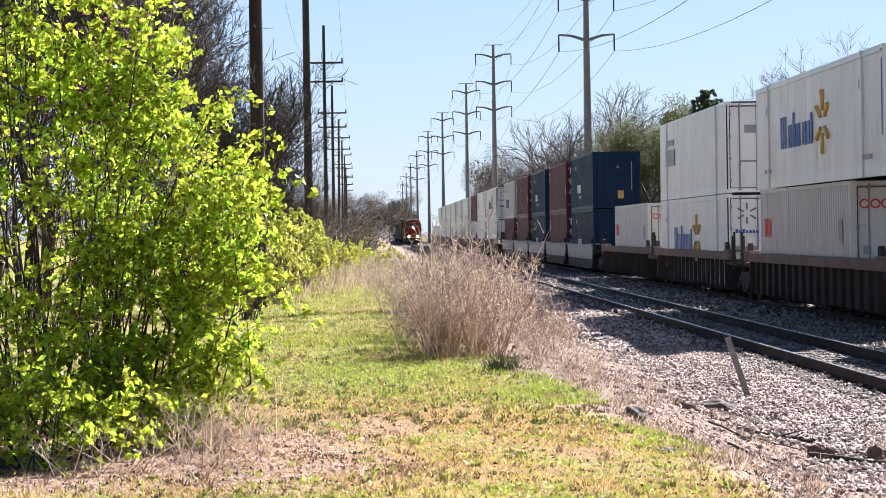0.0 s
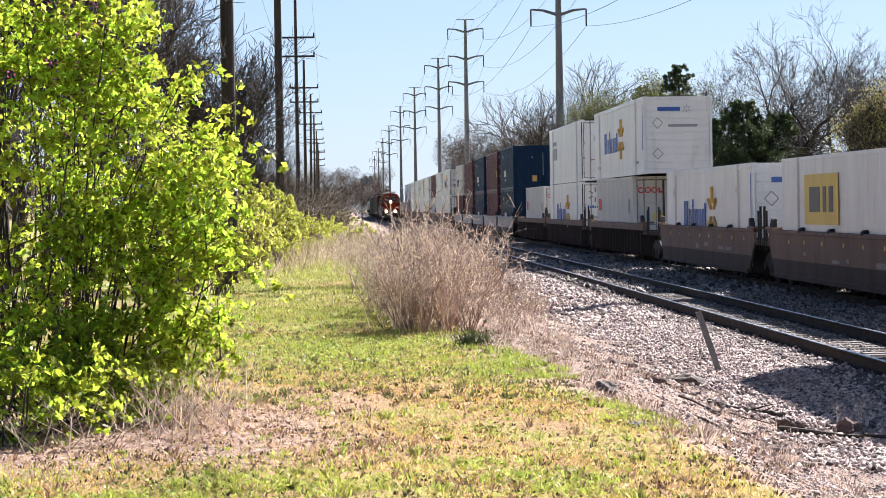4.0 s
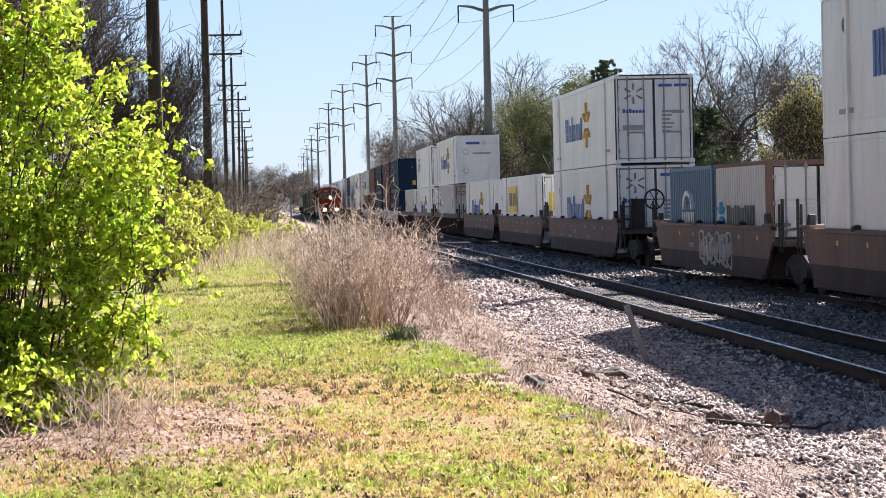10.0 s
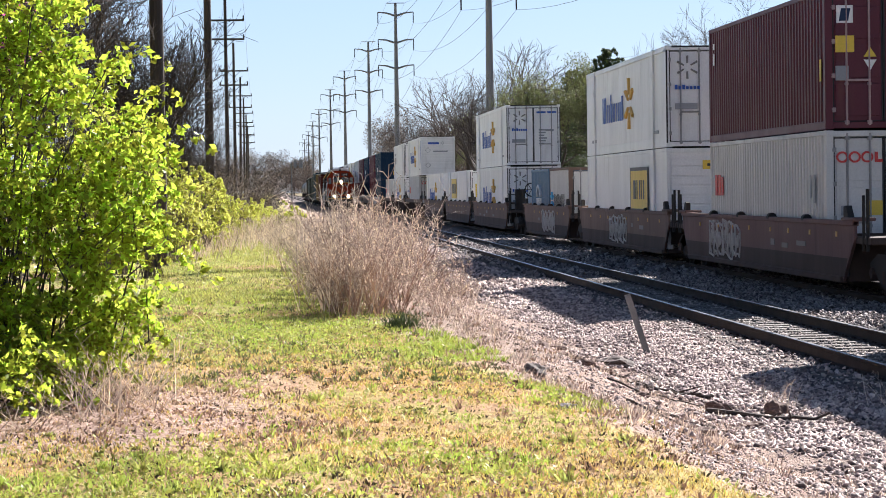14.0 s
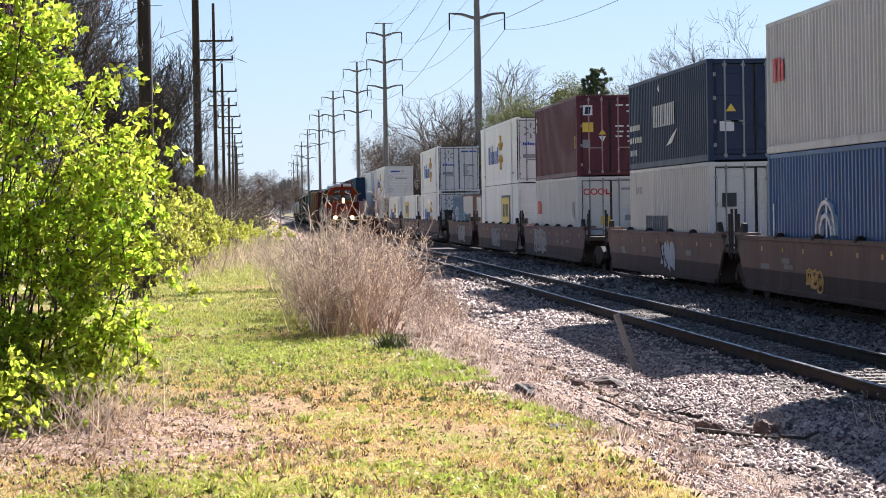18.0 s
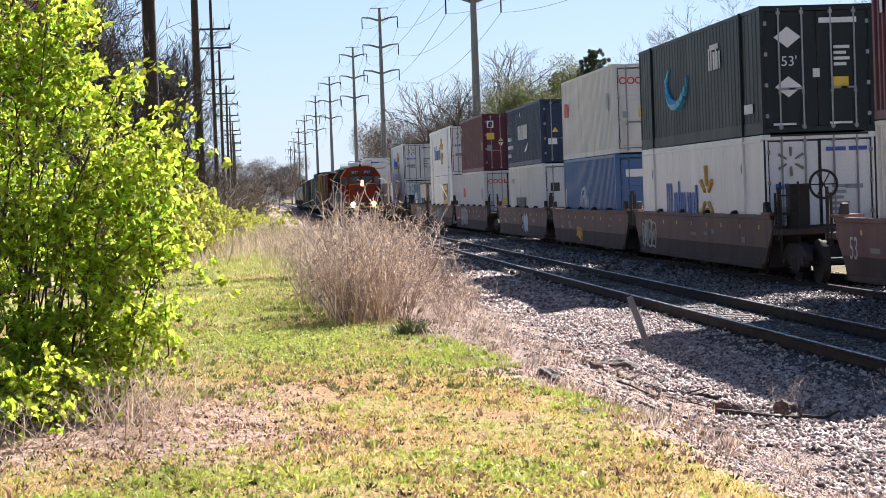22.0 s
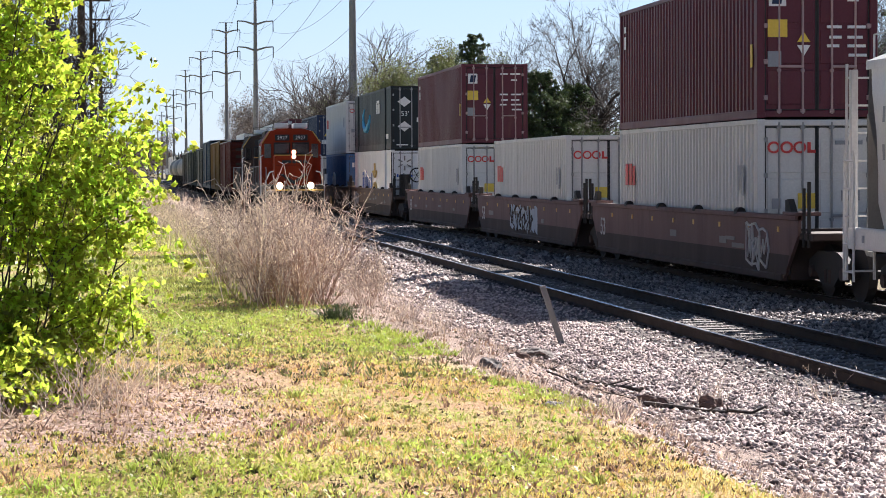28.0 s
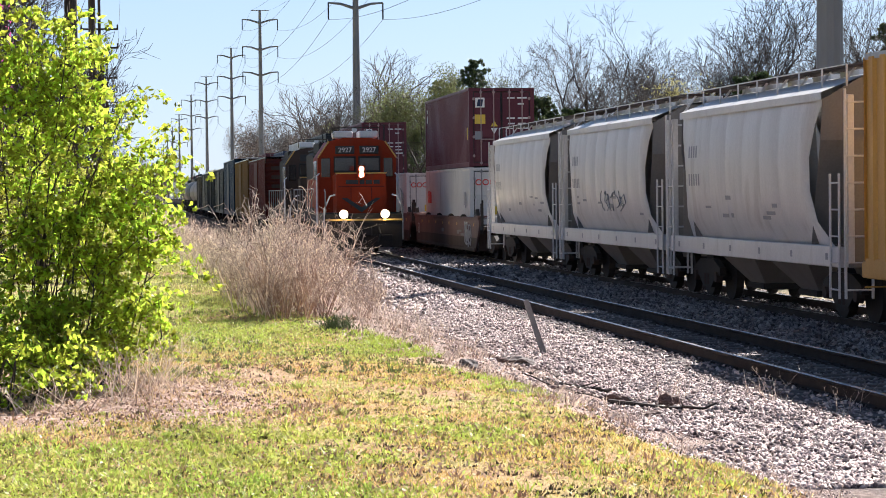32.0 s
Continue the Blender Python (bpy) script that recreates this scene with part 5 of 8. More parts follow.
        for k in range(n):
            z = 0.2 + k * (H - 0.45) / n
            part("ridge", Geo().bbox(-w + fr + 0.02, 0.02, z, w - fr - 0.02, 0.065, z + (H - 0.45) / n - 0.05, 0.01), em, wall)
        if style == "box":
            for k in range(8):
                x = -w + fr + 0.1 + k * (2 * w - 2 * fr - 0.3) / 7
                part("end_rib", Geo().bbox(x, 0.02, 0.16, x + 0.1, 0.07, H - 0.15, 0.015), em, t)
    if marks:
        marks(t, L, w, H)
    return t


def ring(g, cy, cz, r, x, n=10, width=0.05):
    for k in range(n):
        a, b = 2 * math.pi * k / n, 2 * math.pi * (k + 1) / n
        g.tube((x, cy + math.cos(a) * r, cz + math.sin(a) * r), (x, cy + math.cos(b) * r, cz + math.sin(b) * r), width / 2, n=4)
    return g


def word_bars(x, y1, z0, h, widths, slant=0.0):
    """A printed brand word as plain upright shapes, read from y1 downwards: a Geo for each letter."""
    out = []
    y = y1
    for wd, hh in widths:
        g = Geo()
        if wd < 0.3:
            g.box(x - 0.012, y - wd, z0, x, y, z0 + h * hh)
        else:                                             # a wide letter: two or three upright strokes
            n = 3 if wd > 0.65 else 2
            t = wd * (0.30 if n == 2 else 0.20)
            for k in range(n):
                a = y - (wd - t) * k / (n - 1)
                g.box(x - 0.012, a - t, z0, x, a, z0 + h * hh)
        out.append(g)
        y -= wd * 1.45
    return out


def letters(gs, mat, parent, label=""):
    for g in gs:
        pieces("printed_stroke", g, mat, parent, label)


def spark(x, cy, cz, r, thin=0.04):
    """Six rays, as on the retailer's emblem: a Geo for each."""
    out = []
    for k in range(6):
        a = math.pi / 2 + k * math.pi / 3
        c, s = math.cos(a), math.sin(a)
        out.append(Geo().tube((x, cy + c * r * 0.35, cz + s * r * 0.35), (x, cy + c * r, cz + s * r), thin * r, thin * r * 1.4, n=6))
    return out


def end_spark(cx, cz, r, y, thin=0.10):
    out = []
    for k in range(6):
        a = math.pi / 2 + k * math.pi / 3
        c, s = math.cos(a), math.sin(a)
        out.append(Geo().tube((cx + c * r * 0.35, y, cz + s * r * 0.35), (cx + c * r, y, cz + s * r), thin * r, thin * r * 1.4, n=6))
    return out


def emblem(gs, mat, parent, label=""):
    for g in gs:
        part("emblem_ray", g, mat, parent, label)


def retail_marks(reefer_end=False):
    def f(t, L, w, H):
        x = -w - 0.012
        mid = L * 0.50
        letters(word_bars(x, L * 0.755, 1.02, 0.86, ((0.74, 1.0), (0.46, 0.70), (0.17, 1.06), (0.72, 0.70), (0.46, 0.70), (0.28, 0.70), (0.24, 0.92))), BLUE_INK, t, "large blue printed brand word as plain shapes")
        emblem(spark(x, L * 0.405, 1.5, 0.80, 0.065), GOLD_INK, t, "amber six-rayed printed emblem")
        part("printed_mark", ring(Geo(), L - 1.9, 2.15, 0.14, x), GREY_INK, t)
        part("printed_mark", ring(Geo(), 2.2, 2.15, 0.14, x), GREY_INK, t)
        pieces("printed_mark", plate(Geo(), x, L - 2.4, 0.42, L - 1.4, 0.52), GREY_INK, t)
        pieces("printed_mark", plate(Geo(), x, 1.2, 0.42, 2.2, 0.52), GREY_INK, t)
        part("printed_trim", Geo().bbox(-w - 0.03, 0.15, H - 0.16, -w + 0.0, L - 0.15, H - 0.10, 0.006), WHITE_TRIM, t)
        if reefer_end:
            pieces("printed_word", Geo().box(-0.75, 0.0, H - 0.55, 0.1, 0.012, H - 0.40), BLUE_INK, t, "small blue printed brand word")
            emblem(end_spark(0.35, H - 0.47, 0.14, 0.005), GREY_INK, t)
            pieces("printed_mark", Geo().box(-0.35, 0.0, 1.75, 0.75, 0.014, 1.85), GREY_INK, t)
            for cx, cz in ((-0.75, 1.9), (-0.75, 0.75)):
                part("placard_holder", Geo().rod([(cx, 0.01, cz - 0.2), (cx + 0.2, 0.01, cz), (cx, 0.01, cz + 0.2), (cx - 0.2, 0.01, cz), (cx, 0.01, cz - 0.2)], 0.018, n=4), GREY_INK, t)
            letters(word_bars(-w - 0.004, 0.13, 0.9, 1.7, ((0.05, 1.0), )), BLUE_INK, t)
        else:
            emblem(end_spark(-w * 0.52, H - 0.62, 0.33, 0.0, 0.075), HOPPER_DARK, t, "grey six-rayed printed emblem")
            word = Geo()
            for k in range(7):
                word.box(-w * (0.80 - 0.083 * k), -0.012, H - 1.25, -w * (0.80 - 0.083 * k - 0.058), 0.03, H - (1.12 if k in (0, 2) else 1.16))
            pieces("printed_stroke", word, BLUE_INK, t, "small blue printed brand word")
            pieces("printed_mark", Geo().box(w * 0.12, 0.0, H - 0.41, w * 0.46, 0.03, H - 0.32).box(w * 0.52, 0.0, H - 0.41, w * 0.84, 0.03, H - 0.32), BLUE_INK, t)
            for k in range(6):
                part("printed_line", Geo().box(w * 0.2, 0.0, 1.0 + k * 0.13, w * (0.4 + 0.05 * (k % 3)), 0.045, 1.07 + k * 0.13), GREY_INK, t)
            pieces("printed_mark", Geo().box(-w * 0.80, 0.0, 1.08, -w * 0.3, 0.04, 1.25), GREY_INK, t)
            pieces("printed_mark", Geo().box(w * 0.45, 0.0, 1.62, w * 0.75, 0.04, 1.72), GREY_INK, t)
    return f


def yellow_sign_marks(t, L, w, H):
    x = -w - 0.012
    part("yellow_panel", plate(Geo(), x, L - 6.6, 1.25, L - 2.9, 2.45), YELLOW_INK, t, "yellow printed advertising panel")
    g = Geo()
    for k, (a, b) in enumerate(((0.5, 0.95), (1.25, 1.6), (1.95, 3.1))):
        g.box(x - 0.02, L - 6.6 + a, 1.55, x - 0.01, L - 6.6 + b, 2.15)
    pieces("printed_word", g, BLACK_INK, t, "black letters as plain shapes")
    pieces("printed_word", plate(Geo(), x, L - 6.3, 0.35, L - 3.1, 1.05), GREY_INK, t)
    part("yellow_panel", Geo().box(-w * 0.78, 0.0, 1.35, w * 0.1, 0.03, 2.10), YELLOW_INK, t, "yellow printed advertising panel")
    pieces("printed_word", Geo().box(-w * 0.6, -0.012, 1.62, -w * 0.08, 0.035, 1.86), BLACK_INK, t)


def framed_sign_marks(t, L, w, H):
    x = -w - 0.012
    part("sign_frame", plate(Geo(), x, 3.1, 1.02, 6.5, 2.40), BLACK_INK, t, "black frame of an advertising panel")
    part("yellow_panel", Geo().box(x - 0.02, 3.28, 1.13, x - 0.005, 6.32, 2.29), YELLOW_INK, t, "ochre printed advertising panel")
    g = Geo()
    for a, b in ((0.5, 0.7), (0.95, 1.1), (1.25, 1.4), (1.75, 1.9), (2.1, 2.5)):
        g.box(x - 0.03, 3.28 + a, 1.42, x - 0.018, 3.28 + b, 2.0)
    pieces("printed_word", g, BLACK_INK, t, "black letters as plain shapes")
    part("yellow_panel", Geo().box(-w * 0.2, 0.0, H - 0.62, w * 0.85, 0.03, H - 0.36), YELLOW_INK, t)
    pieces("printed_word", Geo().box(-w * 0.1, -0.01, H - 0.53, w * 0.7, 0.035, H - 0.45), BLACK_INK, t)


def red_word_marks(t, L, w, H):
    x = -w - 0.006
    letters(word_bars(x, L - 0.70, 1.55, 0.52, ((0.26, 1), (0.08, 1), (0.20, 1), (0.22, 0.9))), RED_INK, t, "red printed brand letters as plain shapes")
    g = Geo()
    for k in range(3):
        cx = -w * 0.72 + k * 0.26
        for i in range(10):
            a, b = 2 * math.pi * i / 10, 2 * math.pi * (i + 1) / 10
            g.tube((cx + 0.11 * math.cos(a), 0.02, H - 0.55 + 0.10 * math.sin(a)), (cx + 0.11 * math.cos(b), 0.02, H - 0.55 + 0.10 * math.sin(b)), 0.028, n=4)
    g.box(-w * 0.72 + 0.68, 0.0, H - 0.66, -w * 0.72 + 0.74, 0.03, H - 0.45).box(-w * 0.72 + 0.68, 0.0, H - 0.66, -w * 0.72 + 0.84, 0.03, H - 0.60)
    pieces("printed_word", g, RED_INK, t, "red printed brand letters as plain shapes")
    pieces("sticker", Geo().box(-w * 0.32, 0.0, 1.15, -w * 0.04, 0.03, 1.45), YELLOW_INK, t, "yellow warning sticker")
    pieces("printed_mark", Geo().box(-w * 0.75, 0.0, 1.15, -w * 0.6, 0.03, 1.35).box(w * 0.3, 0.0, H - 0.5, w * 0.75, 0.03, H - 0.42).box(w * 0.4, 0.0, 1.3, w * 0.7, 0.03, 1.5), GREY_INK, t)
    pieces("printed_mark", plate(plate(Geo(), x, 0.9, 1.4, 1.05, 2.0), x, 1.25, 1.5, 1.35, 2.0), GREY_INK, t)


def lease_marks(t, L, w, H):
    pieces("sticker", Geo().box(-w * 0.80, 0.0, H - 0.72, -w * 0.52, 0.03, H - 0.36), WHITE_INK, t, "small white and blue emblem sticker")
    pieces("printed_mark", Geo().quad((-w * 0.76, -0.004, H - 0.68), (-w * 0.60, -0.004, H - 0.68), (-w * 0.56, -0.004, H - 0.42), (-w * 0.72, -0.004, H - 0.42)), NAVY, t)
    pieces("sticker", Geo().box(-w * 0.82, 0.0, H - 1.32, -w * 0.50, 0.03, H - 0.98), YELLOW_INK, t, "amber warning sticker")
    pieces("sticker", Geo().box(-w * 0.82, 0.0, 1.0, -w * 0.6, 0.03, 1.3), GREY_INK, t)
    pieces("sticker", Geo().quad((-w * 0.34, 0.0, 1.48), (-w * 0.12, 0.0, 1.48), (-w * 0.23, 0.0, 1.68)), YELLOW_INK, t)
    pieces("sticker", Geo().quad((-w * 0.34, 0.0, 1.42), (-w * 0.23, 0.0, 1.2), (-w * 0.12, 0.0, 1.42)), WHITE_INK, t)
    g = Geo()
    for z, a, b in ((H - 0.4, 0.18, 0.4), (H - 0.4, 0.48, 0.78), (H - 0.62, 0.5, 0.68), (1.75, 0.16, 0.4), (1.75, 0.5, 0.8), (1.55, 0.2, 0.4), (1.55, 0.5, 0.75), (1.38, 0.16, 0.36), (1.38, 0.5, 0.8), (1.2, 0.52, 0.82)):
        g.box(w * a, 0.0, z, w * b, 0.03, z + 0.055)
    pieces("printed_mark", g, WHITE_INK, t)
    pieces("sticker", plate(Geo(), -w - 0.004, 0.30, 1.0, 0.42, 1.45), YELLOW_INK, t)
    pieces("printed_mark", plate(plate(Geo(), -w - 0.004, L - 0.75, 2.35, L - 0.6, 2.5), -w - 0.004, L - 0.75, 1.95, L - 0.6, 2.25), WHITE_INK, t)


def navy_word_marks(t, L, w, H):
    x = -w - 0.006
    letters(word_bars(x, L - 4.3, 1.12, 0.62, ((0.36, 1), (0.44, 1), (0.36, 1), (0.05, 0.1), (0.36, 1), (0.38, 1), (0.44, 1))), WHITE_INK, t, "white printed brand letters as plain shapes")
    letters(word_bars(x, L - 0.3, 1.15, 0.17, ((0.3, 1), (0.5, 1), (0.5, 1))), WHITE_INK, t)
    letters(word_bars(x, L - 0.3, 0.78, 0.17, ((0.6, 1), (0.4, 1), (0.5, 1))), WHITE_INK, t)
    letters(word_bars(x, L - 0.3, 0.40, 0.17, ((0.5, 1), (0.4, 1))), WHITE_INK, t)
    part("printed_emblem", Geo().quad((x, L - 6.3, 0.55), (x, L - 7.2, 0.62), (x, L - 8.0, 1.0), (x, L - 7.1, 0.80)).quad((x, L - 5.0, 2.2), (x, L - 5.3, 2.1), (x, L - 5.2, 2.35)), WHITE_INK, t)
    pieces("sticker", Geo().quad((w * 0.28, 0, H - 0.62), (w * 0.45, 0, H - 0.42), (w * 0.62, 0, H - 0.62), (w * 0.45, 0, H - 0.82)), WHITE_INK, t)
    pieces("sticker", Geo().quad((-w * 0.62, 0, 1.25), (-w * 0.4, 0, 1.25), (-w * 0.51, 0, 1.45)), YELLOW_INK, t)
    pieces("printed_mark", Geo().box(w * 0.35, 0.0, 1.25, w * 0.6, 0.03, 1.5).box(-w * 0.75, 0, 0.75, -w * 0.45, 0.03, 1.0), WHITE_INK, t)


def grey_word_marks(t, L, w, H):
    x = -w - 0.006
    letters(word_bars(x, L - 2.9, 0.80, 0.72, ((0.24, 1),) * 10), NAVY, t, "dark printed brand letters as plain shapes")
    letters(word_bars(x, L - 1.2, 2.15, 0.22, ((0.5, 1), (0.3, 1))), GREY_INK, t)
    pieces("sticker", Geo().box(-w * 0.72, 0.0, 1.75, -w * 0.42, 0.03, 2.1), BLACK_INK, t)
    pieces("printed_mark", Geo().box(w * 0.2, 0.0, H - 0.5, w * 0.7, 0.03, H - 0.4), GREY_INK, t)


def dome_emblem_marks(t, L, w, H):
    x = -w - 0.006
    g = Geo()
    for r in (0.45, 0.75):
        for k in range(8):
            a, b = math.pi * k / 8, math.pi * (k + 1) / 8
            g.tube((x, L - 5.2 + r * math.cos(a), 1.15 + r * 0.9 * math.sin(a)), (x, L - 5.2 + r * math.cos(b), 1.15 + r * 0.9 * math.sin(b)), 0.06, n=4)
    g.box(x - 0.01, L - 5.25, 1.1, x, L - 5.15, 1.9)
    part("printed_emblem", g, WHITE_INK, t, "white printed dome emblem")
    letters(word_bars(x, L - 4.35, 0.72, 0.3, ((0.3, 1), (0.35, 1), (0.3, 1), (0.25, 1))), WHITE_INK, t)
    letters(word_bars(x, L - 0.5, 0.8, 1.0, ((0.1, 1.0),)), WHITE_INK, t)
    pieces("sticker", Geo().box(-w * 0.72, 0.0, H - 0.75, -w * 0.22, 0.03, H - 0.5).box(w * 0.3, 0.0, H - 0.7, w * 0.45, 0.03, H - 0.5).box(-w * 0.6, 0, 1.1, -w * 0.3, 0.03, 1.2), WHITE_INK, t)


def parcel_marks(t, L, w, H):
    x = -w - 0.010
    g = Geo()
    P = []
    for k in range(11):
        a = math.pi * (1.08 + 0.84 * k / 10)
        P.append((x, L * 0.63 + 1.6 * -math.cos(a), 2.0 + 0.95 * math.sin(a)))
    for k in range(10):
        g.tube(P[k], P[k + 1], 0.04 + 0.12 * math.sin(math.pi * (k + 0.5) / 10), n=6)
    g.tube(P[0], (x, P[0][1] - 0.5, P[0][2] + 0.35), 0.07, 0.03, n=6)
    part("printed_emblem", g, CYAN_INK, t, "curved pale blue printed smile emblem")
    letters(word_bars(x, L * 0.36, 1.75, 0.55, ((0.4, 1), (0.2, 0.8), (0.1, 1.1), (0.4, 0.8))), WHITE_INK, t, "white printed brand letters as plain shapes")
    pieces("printed_mark", plate(plate(Geo(), x, 4.6, 2.25, 5.6, 2.38), x, 0.9, 0.5, 1.8, 0.72), WHITE_INK, t)
    for z in (H - 0.72, 1.05):
        part("placard", Geo().quad((-w * 0.52, 0, z - 0.24), (-w * 0.28, 0, z), (-w * 0.52, 0, z + 0.24), (-w * 0.76, 0, z)), WHITE_INK, t, "white diamond placard")
    lettering("53'", 0.32, WHITE_INK, t, pose(-w * 0.5, -0.012, 1.62, 90, 0, 0))
    pieces("sticker", Geo().box(w * 0.28, 0.0, 0.98, w * 0.55, 0.03, 1.25), YELLOW_INK, t, "amber sticker")
    g = Geo().box(-w * 0.08, 0, 1.25, w * 0.04, 0.03, 1.45).box(w * 0.05, 0, H - 0.42, w * 0.72, 0.03, H - 0.30)
    for k in range(4):
        g.box(w * 0.3, 0, 1.5 + 0.13 * k, w * (0.52 + 0.06 * (k % 2)), 0.03, 1.57 + 0.13 * k)
    pieces("printed_mark", g, WHITE_INK, t)
    part("reflector_tape", Geo().box(-w * 0.8, 0, 0.18, -w * 0.4, 0.03, 0.23).box(w * 0.2, 0, 0.18, w * 0.6, 0.03, 0.23), WHITE_INK, t)


def dark_blue_marks(t, L, w, H):
    x = -w - 0.006
    letters(word_bars(x, L - 4.0, 0.9, 0.45, ((0.5, 1), (0.35, 1), (0.5, 1))), WHITE_INK, t)
    pieces("printed_mark", plate(plate(Geo(), x, L - 3.4, 2.2, L - 2.9, 2.4), x, L - 6, 0.6, L - 5, 0.75), GREY_INK, t)
    pieces("sticker", Geo().box(w * 0.05, 0.0, 0.5, w * 0.3, 0.02, 0.9), GOLD_INK, t)
    pieces("printed_mark", Geo().box(w * 0.02, 0.0, H - 0.85, w * 0.1, 0.02, H - 0.75).box(w * 0.62, 0, 0.9, w * 0.66, 0.02, H - 0.5), GREY_INK, t)


def small_blue_marks(t, L, w, H):
    x = -w - 0.006
    g = Geo()
    for k in range(7):
        a, b = math.pi * k / 7, math.pi * (k + 1) / 7
        g.tube((x, L * 0.53 + 0.62 * math.cos(a), 1.45 + 0.45 * math.sin(a)), (x, L * 0.53 + 0.62 * math.cos(b), 1.45 + 0.45 * math.sin(b)), 0.09, n=4)
    part("printed_emblem", g, WHITE_INK, t, "white printed arch emblem")
    letters(word_bars(x, L * 0.53 + 0.95, 1.02, 0.36, ((0.42, 1), (0.42, 1), (0.42, 1))), WHITE_INK, t)


def small_grey_marks(t, L, w, H):
    x = -w - 0.006
    letters(word_bars(x, L * 0.74, 1.0, 0.55, ((0.35, 1), (0.3, 0.9), (0.45, 1), (0.35, 0.9), (0.4, 1), (0.4, 1))), BLACK_INK, t, "black printed brand letters as plain shapes")
    emblem(spark(x, L * 0.86, 1.3, 0.34, 0.13), CYAN_INK, t)


def dark_panel_marks(t, L, w, H):
    x = -w - 0.012
    pieces("printed_word", plate(plate(Geo(), x, L - 4.2, 1.25, L - 1.7, 1.85), x, L - 4.0, 2.0, L - 1.9, 2.2), GREY_INK, t, "dark printed brand panel as plain shapes")
    part("yellow_panel", Geo().box(-w * 0.55, 0.0, 1.9, w * 0.0, 0.03, 2.15), GREY_INK, t)


C40, C53, W8, H95, H86 = 12.192, 16.154, 2.438, 2.896, 2.591
STOCK = {
    "retail": lambda: container(C53, 2.6, H95, WHITE, "white 53-foot container with blue lettering and an amber emblem", "plain", True, ROD, WHITE_TRIM, retail_marks()),
    "reefer": lambda: container(C53, 2.6, H95, WHITE, "white refrigerated container with ridged end and blue lettering", "plain", False, ROD, WHITE_TRIM, retail_marks(True)),
    "yellow_sign": lambda: container(C53, 2.6, H95, WHITE, "white 53-foot container with a yellow panel", "plain", True, WHITE_TRIM, WHITE_TRIM, yellow_sign_marks),
    "framed_sign": lambda: container(C53, 2.6, H95, WHITE, "white container with a black-framed ochre panel", "plain", False, ROD, WHITE_TRIM, framed_sign_marks),
    "dark_panel": lambda: container(C53, 2.6, H95, WHITE, "white container with grey printed panel", "plain", True, ROD, WHITE_TRIM, dark_panel_marks),
    "plain_white": lambda: container(C53, 2.6, H95, WHITE, "plain white 53-foot container", "plain", True, ROD, WHITE_TRIM, None),
    "parcel": lambda: container(C53, 2.6, H95, CHARCOAL, "charcoal 53-foot container with a pale blue curved emblem", "ribbed", True, GALV, CHARCOAL, parcel_marks),
    "grey_red": lambda: container(C40, W8, H95, GREY, "light grey 40-foot container with red lettering", "box", True, ROD, GREY, red_word_marks),
    "burgundy": lambda: container(C40, W8, H95, BURG, "burgundy 40-foot container with stickers on its doors", "box", True, ROD_RED, BURG, lease_marks),
    "navy": lambda: container(C40, W8, H86, NAVY, "navy blue 40-foot container with white lettering", "box", True, GREY_INK, NAVY, navy_word_marks),
    "grey_dark": lambda: container(C40, W8, H95, GREY, "grey 40-foot container with dark lettering", "box", True, ROD, GREY, grey_word_marks),
    "blue": lambda: container(C40, W8, H95, BLUE, "bright blue 40-foot container with white dome emblem", "box", True, BLUE, BLUE, dome_emblem_marks),
    "dark_blue": lambda: container(C40, W8, H95, TEAL, "dark blue 40-foot container with plain ribbed end", "box", False, ROD, TEAL, dark_blue_marks),
    "small_blue": lambda: container(6.058, W8, H86, SLATE, "slate blue 20-foot container with white emblem", "box", True, SLATE, SLATE, small_blue_marks),
    "small_grey": lambda: container(6.058, W8, H86, GREY, "pale grey 20-foot container with rust-streaked post", "box", True, ROD, RUST, small_grey_marks),
}
MADE = {}


def put_container(kind, y, level, under=H95):
    z = float(fall(CX2)) + BASE + (0 if level == 0 else under + 0.02)
    if kind in MADE:
        t = copy_thing(MADE[kind], pose(CX2, y, z))
    else:
        t = STOCK[kind]()
        MADE[kind] = t
        t.matrix_basis = pose(CX2, y, z)
    MOVING.append((t, CX2, y, z, 0))
    return t


def wheelset(parent, y, x=0.0):
    w = part("wheelset", Geo().tube((-0.72, y, 0.46), (-0.60, y, 0.46), 0.46, n=20).tube((-0.77, y, 0.46), (-0.72, y, 0.46), 0.49, n=20).tube((0.60, y, 0.46), (0.72, y, 0.46), 0.46, n=20).tube((-1.0, y, 0.46), (1.0, y, 0.46), 0.08, n=8), SOOT, parent)
    for s in (-1, 1):
        part("bearing_cap", Geo().tube((s * 0.98, y, 0.46), (s * 1.12, y, 0.46), 0.13, 0.11, n=10), RUST_DARK, w)
    return w


